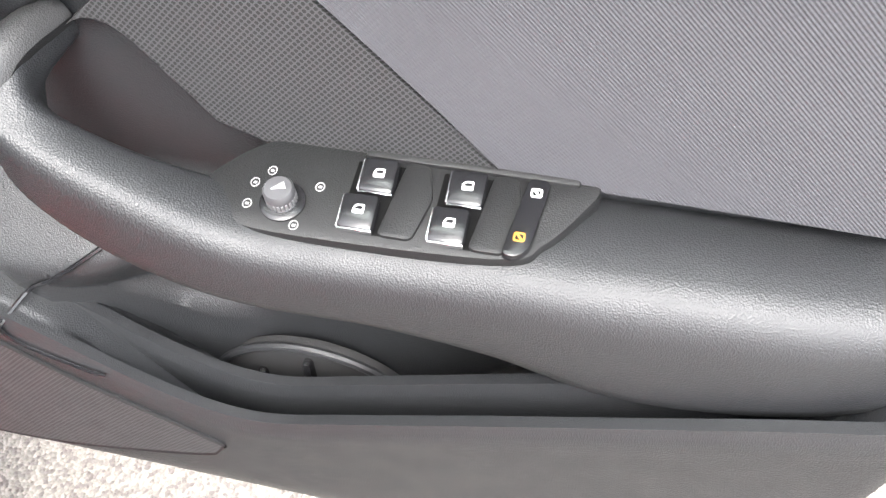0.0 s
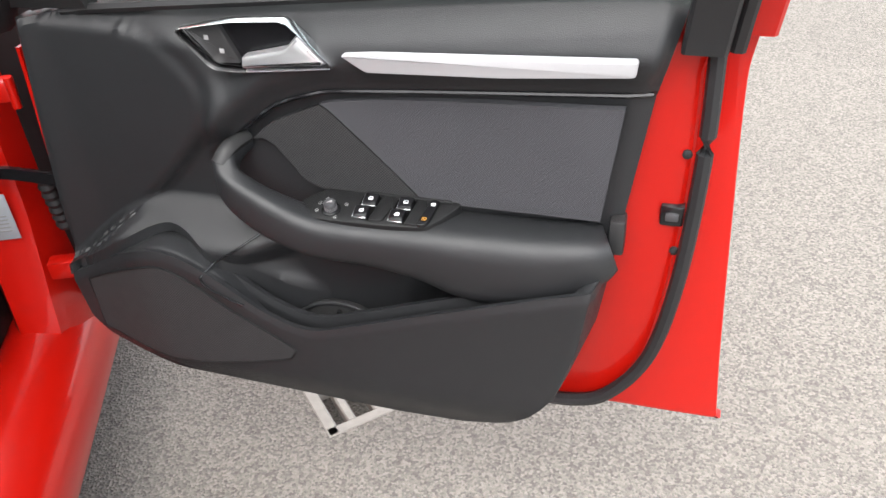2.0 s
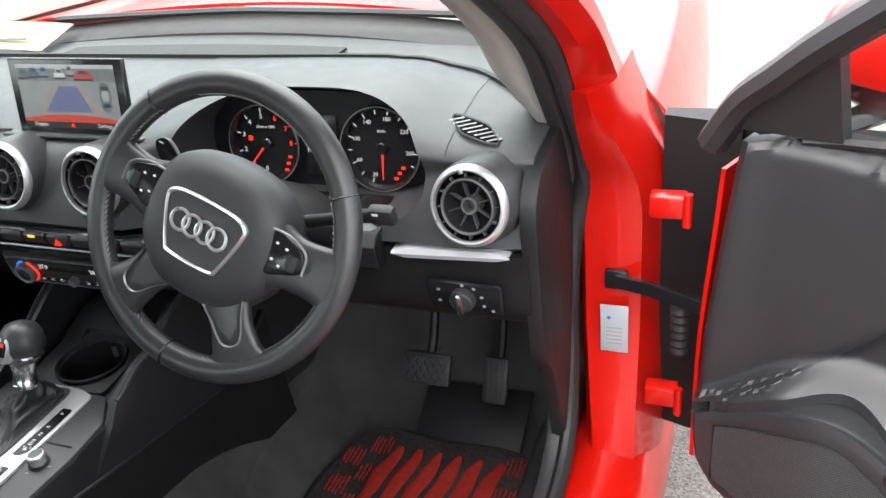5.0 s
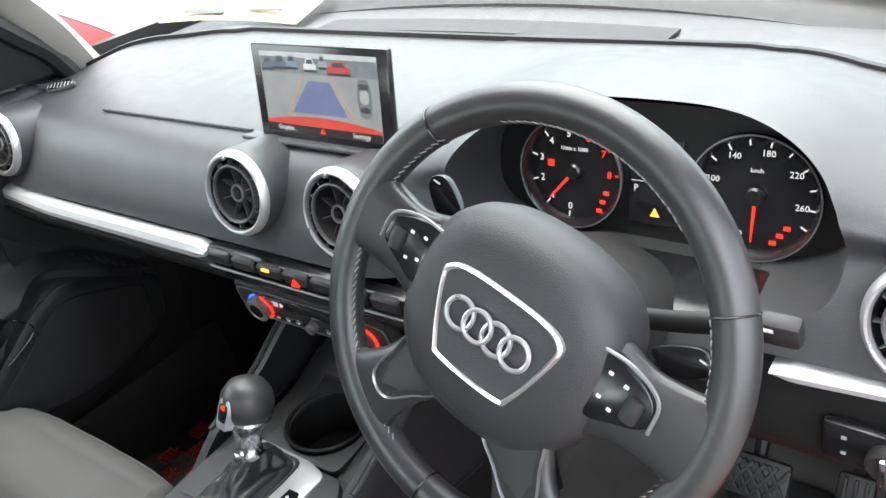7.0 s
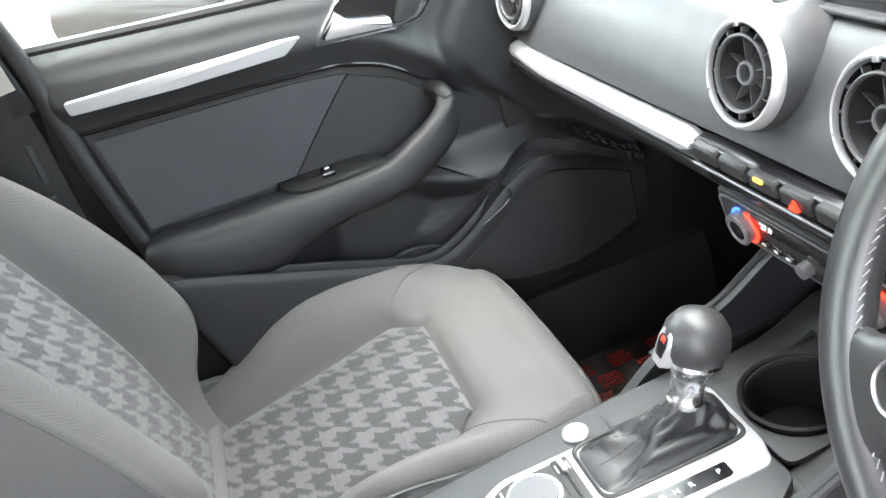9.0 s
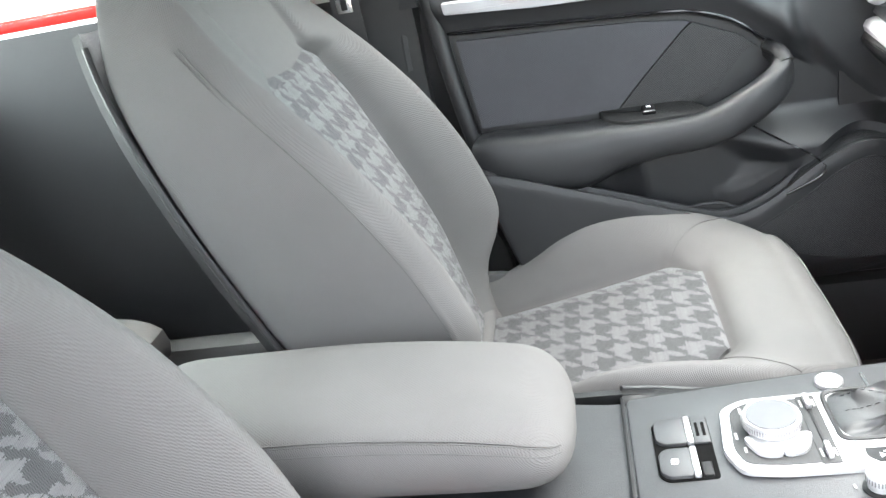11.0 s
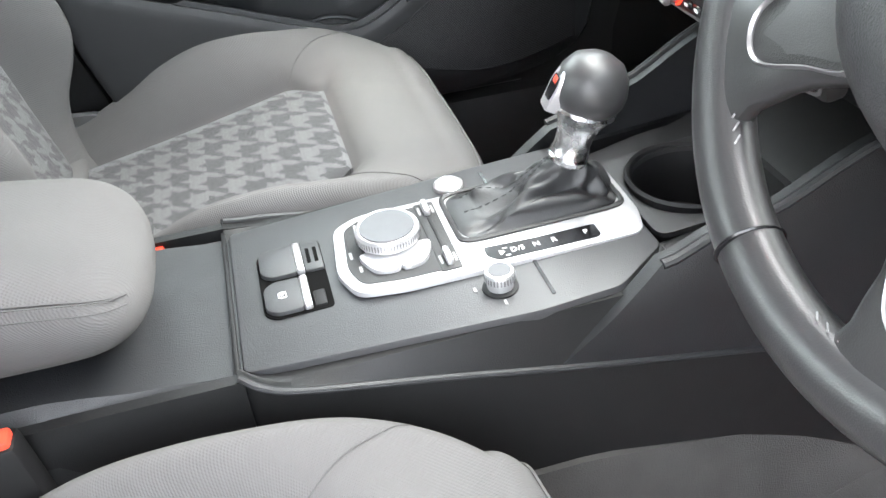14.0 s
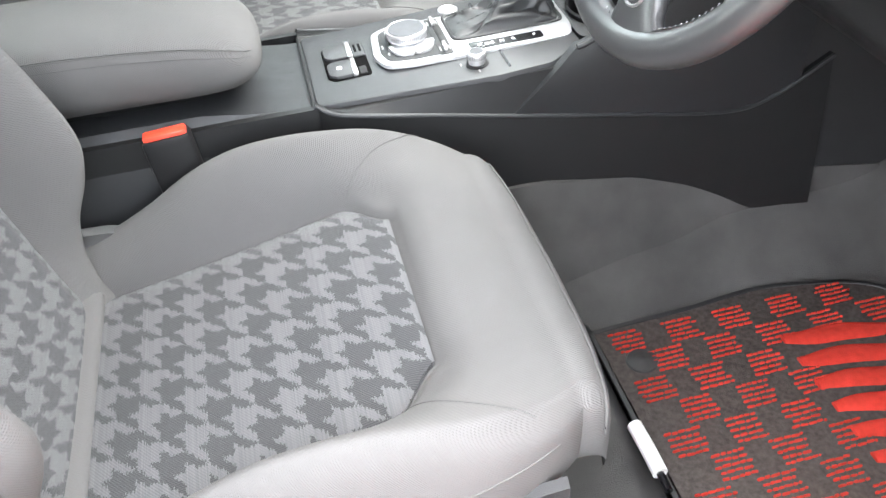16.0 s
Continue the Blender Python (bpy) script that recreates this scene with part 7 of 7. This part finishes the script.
seat_1 = front_seat("front_seat", 0.39, -0.078, "grey cloth driver's seat with houndstooth centre panels", 22)
seat_2 = front_seat("front_seat", -0.385, 0.017, "grey cloth passenger seat with houndstooth centre panels", 22)

# seat-belt buckles
for x, y, z, rz in ((0.128, -0.483, 0.570, 0), (-0.105, -0.385, 0.545, 0)):
    bk = thing("belt_buckle", pose(x, y, z, 4, 0, rz), "black belt buckle with a red release button", "buckle", "belt buckles")
    part("body", rbox(0.026, 0.058, 0.150, 0.006, pose(0, 0, -0.078)), MATT, bk)
    part("release", rbox(0.017, 0.051, 0.016, 0.003, pose(0.001, 0, -0.006)), ORANGE, bk, "bright red release button")

# passenger belt on the centre pillar
belt = thing("seat_belt", (-0.615, -0.653, 1.010), "black webbing seat belt with a metal tongue", "seat belt")
part("webbing", sweep([(0.10, -0.02, 0.32), (0.05, -0.008, 0.15), (0.008, 0.0, 0.0), (-0.02, 0.0, -0.30)], [(0.022, 0.001), (0.022, -0.001), (-0.022, -0.001), (-0.022, 0.001)], up=(1, 0.2, 0)), RUBBER, belt)
part("guide", rbox(0.022, 0.062, 0.030, 0.008, pose(0.008, 0, 0.0, 0, 0, 0)), MATT, belt)
tongue = part("tongue", rbox(0.005, 0.026, 0.034, 0.003, pose(0.010, 0.0, -0.038)), CHROME, belt, "bright metal tongue")
part("slot", rbox(0.003, 0.010, 0.020, 0.002, pose(0.0125, 0.0, -0.040)), MATT, tongue)

# rear bench
bench = thing("rear_bench", (0, -1.45, 0.3), "grey cloth rear bench", "car seat")
part("bench_cushion", loft([[(x, 0.30 * b - 0.0, 0.10 + 0.07 * a) for a, b in superell(1, 1, 3, 24)] for x in np.linspace(-0.62, 0.62, 8)]), CLOTH, bench)
part("bench_back", loft([[(x, -0.28 + 0.06 * a - 0.30 * (0.5 * b + 0.5) * 0.4, 0.45 + 0.30 * b) for a, b in superell(1, 1, 3, 24)] for x in np.linspace(-0.62, 0.62, 8)]), CLOTH, bench)

# rear doors close the cabin behind the pillars
for sx in (1, -1):
    rd = thing("rear_door", (sx * 0.74, -1.4, 0.3), "closed rear door with black lining", "car door", "rear doors")
    part("lining", sheet(lambda u, v: (-sx * (0.03 + 0.02 * math.sin(math.pi * v)), 0.62 - 1.11 * u, 0.0 + 0.70 * v), np.linspace(0, 1, 8), np.linspace(0, 1, 10), 0.10, (sx, 0, 0)), SOFT, rd)
    part("outer_skin", sheet(lambda u, v: (sx * (0.13 - 0.02 * v), 0.60 - 1.1 * u, -0.05 + 0.77 * v), np.linspace(0, 1, 4), np.linspace(0, 1, 4), 0.01, (sx, 0, 0)), RED, rd)
    part("rear_pane", sheet(lambda u, v: (sx * (0.03 - 0.17 * v), 0.46 - 0.9 * u, 0.72 + 0.34 * v), [0, 0.5, 1], [0, 0.5, 1], 0.004, (sx, 0, 0)), GLASS, rd).visible_shadow = False

# ---- floor mats ----
def floor_mat(name, out, at, label, yarn):
    mt = thing(name, at, label, "floor mat", "floor mats")
    part("base", slab(out, 0.0, 0.010, 0.004), MATBLK, mt, "black looped mat")
    part("binding", sweep([(p[0], p[1], 0.006) for p in out], circle(0.006, 6), True), RUBBER, mt, "dark bound edge")
    return mt


mo = [tuple(p) for p in curve([(-0.075, -0.235), (-0.08, -0.10), (-0.085, 0.05), (-0.03, 0.20), (0.12, 0.20), (0.26, 0.20), (0.31, 0.14), (0.315, -0.22), (0.30, -0.245), (-0.06, -0.245)], 80, True)]
mat_1 = floor_mat("floor_mat", mo, (0.335, 0.262, 0.190), "black driver's mat woven with red checks", MATRED)
rng = random.Random(4)


def yarn(bms, x, y, dx, dy, n=5):
    """A little block of red loops: a few thin dashes that run along y, each broken into short tufts."""
    for k in range(n):
        px = x + (k - n / 2 + 0.5) * dx / n
        y0 = y - dy / 2 + rng.uniform(-0.004, 0.003)
        y1 = y + dy / 2 + rng.uniform(-0.003, 0.006)
        while y0 < y1 - 0.003:
            w = min(rng.uniform(0.006, 0.013), y1 - y0)
            bms.append(rbox(rng.uniform(0.0026, 0.0038), w, 0.005, 0.0012, pose(px + rng.uniform(-0.0006, 0.0006), y0 + w / 2, 0.0105, 0, 0, rng.uniform(-5, 5)), 1))
            y0 += w + rng.uniform(0.0, 0.0014)


def inside(poly, x, y):
    c = False
    for (x0, y0), (x1, y1) in zip(poly, poly[1:] + poly[:1]):
        if (y0 > y) != (y1 > y) and x < (x1 - x0) * (y - y0) / (y1 - y0) + x0:
            c = not c
    return c


loops = []
for i in range(-2, 9):
    for j in range(-7, 6):
        x, y = 0.045 * i + (0.0), 0.040 * j
        if (i + j) % 2 == 0 and inside([(a * 0.9 + 0.012, b * 0.92) for a, b in mo], x, y):
            if 0.0 < x < 0.265 and 0.0 < y < 0.175:
                continue
            yarn(loops, x, y, 0.043, 0.044)
tagged(part("yarn", merge(*loops), MATRED, mat_1, "red woven checks"), "red woven checks", kind="stuff")
part("heel_pad", rbox(0.22, 0.15, 0.006, 0.004, pose(0.155, 0.262, 0.022, 28)), RUBBER, mat_1, "black rubber heel pad")
for k in range(6):
    x0 = 0.022 + 0.041 * k
    pts = [(x0 - 0.006 + 0.022 * u + 0.002 * math.sin(9 * u + k), 0.002 + 0.160 * u) for u in np.linspace(0, 1, 14)]
    part("heel_stripe", loft([[(px + a * (0.0165 * (math.sin(math.pi * min(1, max(0.06, u))) ** 0.45)), py, 0.012 + b * 0.004) for a, b in circle(1, 10)] for (px, py), u in zip(pts, np.linspace(0.03, 0.97, 14))]), MATRED, mat_1, "thick red tufted stripe")
part("mat_clip", lathe([(0.023, 0.009), (0.021, 0.0125), (0.008, 0.0135), (0.005, 0.0155), (0.0, 0.0155)], 28, Matrix.Translation((-0.006, -0.197, 0))), DARK, mat_1, "round black mat fastener")
part("mat_badge", rbox(0.05, 0.022, 0.003, 0.001, pose(0.275, -0.13, 0.0115, 0, 0, 80)), BLACK, mat_1)
mo2 = [(-x, y) for x, y in mo]
mat_2 = floor_mat("floor_mat", mo2, (-0.335, 0.262, 0.190), "black passenger mat woven with red checks", MATRED)
loops = []
for i in range(-8, 3):
    for j in range(-6, 6):
        x, y = 0.045 * i, 0.040 * j
        if (i + j) % 2 == 0 and inside([(a * 0.9 - 0.012, b * 0.92) for a, b in mo2], x, y):
            yarn(loops, x, y, 0.040, 0.040, 5)

tagged(part("yarn", merge(*loops), MATRED, mat_2, "red woven checks"), "red woven checks", kind="stuff")

# ---- pedals ----
for x, y, z, w, h, nm in ((0.455, 0.415, 0.415, 0.090, 0.058, "brake"), (0.568, 0.460, 0.372, 0.046, 0.085, "accelerator")):
    pd = thing(nm + "_pedal", pose(x, y, z, 60), "black rubber " + nm + " pedal with a ribbed pad", "pedal")
    part("pad", rbox(w, h, 0.012, 0.006), RUBBER, pd)
    for k in range(5 if nm == "brake" else 3):
        if nm == "brake":
            for a in (32, -32):
                part("rib", rbox(0.0055, h * 0.88, 0.005, 0.001, pose(-w * 0.34 + w * 0.17 * k, 0, 0.008, 0, 0, a)), RUBBER, pd)
        else:
            part("rib", rbox(0.005, h * 0.86, 0.004, 0.001, pose(-w * 0.28 + w * 0.28 * k, 0, 0.007)), RUBBER, pd)
    part("arm", sweep([(0, 0.0, -0.01), (0.0, 0.06, -0.02), (0.0, 0.22, 0.0)], circle(0.009, 8)), MATT, pd)

# ---- loose things ----
paper = thing("paper_sheet", pose(-0.53, 0.605, 0.966, 8, 3, 12), "cream printed sheet lying on the dashboard", "paper")
part("sheet", sheet(lambda u, v: (-0.15 + 0.30 * u, -0.07 + 0.14 * v, 0.008 * math.sin(3 * u)), np.linspace(0, 1, 10), np.linspace(0, 1, 4), 0.0006), PAPER, paper)
for k, (dx, dy, w, h) in enumerate(((-0.06, -0.045, 0.09, 0.014), (0.07, -0.035, 0.07, 0.010), (-0.05, -0.02, 0.10, 0.004), (-0.05, 0.0, 0.10, 0.004), (-0.05, 0.02, 0.10, 0.004), (0.07, 0.01, 0.06, 0.004), (0.07, 0.03, 0.06, 0.004))):
    part("print_bar", rbox(w, h, 0.0006, 0, pose(dx, dy, 0.0115)), BLACK if k < 2 else STITCH, paper)
jack = thing("white_lead", (0, 0, 0), "white plastic lead with a black tip beside the mat", "lead")
part("sleeve", sweep([(0.436, 0.005, 0.215), (0.47, 0.006, 0.215), (0.51, 0.006, 0.214)], circle(0.010, 10)), WHITE, jack)
part("tip", sweep([(0.51, 0.006, 0.214), (0.535, 0.006, 0.213)], circle(0.005, 8)), BLACK, jack)

# ---- parked cars round about ----
def parked_car(at, paint, label):
    c = thing("parked_car", at, label, "car", "parked cars")
    def body(y):
        w = smooth1(abs(y), [(0, 0.88), (1.6, 0.86), (2.15, 0.70)])
        zt = smooth1(y, [(-2.2, 0.62), (-2.0, 0.90), (-1.2, 0.95), (1.0, 0.92), (1.9, 0.78), (2.2, 0.52)])
        return [(-w * 0.96, y, 0.22), (-w, y, 0.42), (-w, y, zt - 0.16), (-w * 0.93, y, zt - 0.02), (-w * 0.6, y, zt + 0.02), (0, y, zt + 0.03), (w * 0.6, y, zt + 0.02), (w * 0.93, y, zt - 0.02), (w, y, zt - 0.16), (w, y, 0.42), (w * 0.96, y, 0.22)]
    part("body", loft([body(y) for y in np.linspace(-2.2, 2.2, 25)]), paint, c)
    def cab(y):
        f = smooth1(y, [(-1.75, 0), (-1.0, 0.92), (-0.3, 1.0), (0.2, 0.95), (1.05, 0)])
        return [(-0.80, y, 0.92), (-0.76 + 0.17 * f, y, 0.93 + 0.46 * f), (-0.4, y, 0.94 + 0.50 * f), (0.4, y, 0.94 + 0.50 * f), (0.76 - 0.17 * f, y, 0.93 + 0.46 * f), (0.80, y, 0.92)]
    part("cabin_glass", loft([cab(y) for y in np.linspace(-1.75, 1.05, 15)]), BLACK, c, "dark cabin glass")
    part("roof", sheet(lambda u, v: ((-1 + 2 * u) * 0.60, -1.0 + 1.2 * v, 1.435 - 0.03 * (2 * u - 1) ** 2), np.linspace(0, 1, 5), np.linspace(0, 1, 5), 0.02), paint, c)
    for sx in (-1, 1):
        for y in (-1.32, 1.32):
            m = pose(sx * 0.80, y, 0.315, 0, 90 * sx, 0)
            w = part("wheel", lathe([(0.215, -0.10), (0.30, -0.10), (0.315, -0.07), (0.315, 0.07), (0.30, 0.10), (0.215, 0.105)], 36, None, True), TYRE, c, "black tyre")
            w.matrix_basis = m
            part("rim", lathe([(0.215, 0.0), (0.21, 0.10), (0.19, 0.085), (0.06, 0.095), (0.0, 0.10)], 30), BRIGHT, w, "bright silver wheel cover")
            for k in range(8):
                part("slot", rbox(0.07, 0.03, 0.01, 0.004, Matrix.Rotation(k * math.pi / 4, 4, "Z") @ Matrix.Translation((0.14, 0, 0.088)), 1), HOLE, w)
    for sx in (-1, 1):
        part("headlamp", rbox(0.34, 0.10, 0.12, 0.03, pose(sx * 0.55, 2.02, 0.66, 0, 0, -sx * 18)), CHROME, c, "clear headlamp")
        part("tail_lamp", rbox(0.26, 0.08, 0.14, 0.03, pose(sx * 0.62, -2.10, 0.78, 0, 0, sx * 14)), ORANGE, c, "red tail lamp")
        part("sill", rbox(0.06, 2.0, 0.07, 0.02, pose(sx * 0.865, 0, 0.27)), SILVER, c, "silver sill strip")
        fog = part("fog_surround", rbox(0.30, 0.05, 0.13, 0.04, pose(sx * 0.60, -2.13, 0.42, 0, 0, sx * 12)), SILVER, c, "silver rear fog-lamp surround")
        part("fog_lamp", lathe([(0.04, 0), (0.04, 0.012), (0.02, 0.018), (0, 0.018)], 20, pose(sx * 0.66, -2.15, 0.42, 90, 0, sx * 12)), ORANGE, fog, "red rear fog lamp")
    part("grille", rbox(0.9, 0.08, 0.18, 0.03, pose(0, 2.15, 0.42)), HOLE, c)
    return c


P_BLACK = material("black_car_paint", (0.020, 0.017, 0.016), 0.35, 0.0, 0.08, 4, coat=0.35, spec=0.3)
P_SILVER = material("silver_car_paint", (0.45, 0.46, 0.48), 0.3, 0.6, 0.05, 4, coat=1)
P_WHITE = material("white_car_paint", (0.75, 0.75, 0.75), 0.3, 0, 0.03, 4, coat=1)
P_BLUE = material("blue_car_paint", (0.03, 0.07, 0.16), 0.3, 0.3, 0.05, 4, coat=1)
parked_car(pose(-7.40, 0.45, 0, 0, 0, 55), P_BLACK, "black parked car standing askew across the lane")
for k, (x, y, r, pt, nm) in enumerate(((-2.0, -11, 10, P_SILVER, "silver"), (0.8, -11.5, 6, P_WHITE, "white"), (3.6, -11.2, -4, P_BLACK, "black"), (6.4, -11.6, 3, P_BLUE, "dark blue"), (9.2, -11.0, -6, P_SILVER, "silver"), (-5.0, -11, 0, RED, "red"))):
    parked_car(pose(x, y, 0, 0, 0, r), pt, nm + " parked car in the row behind")
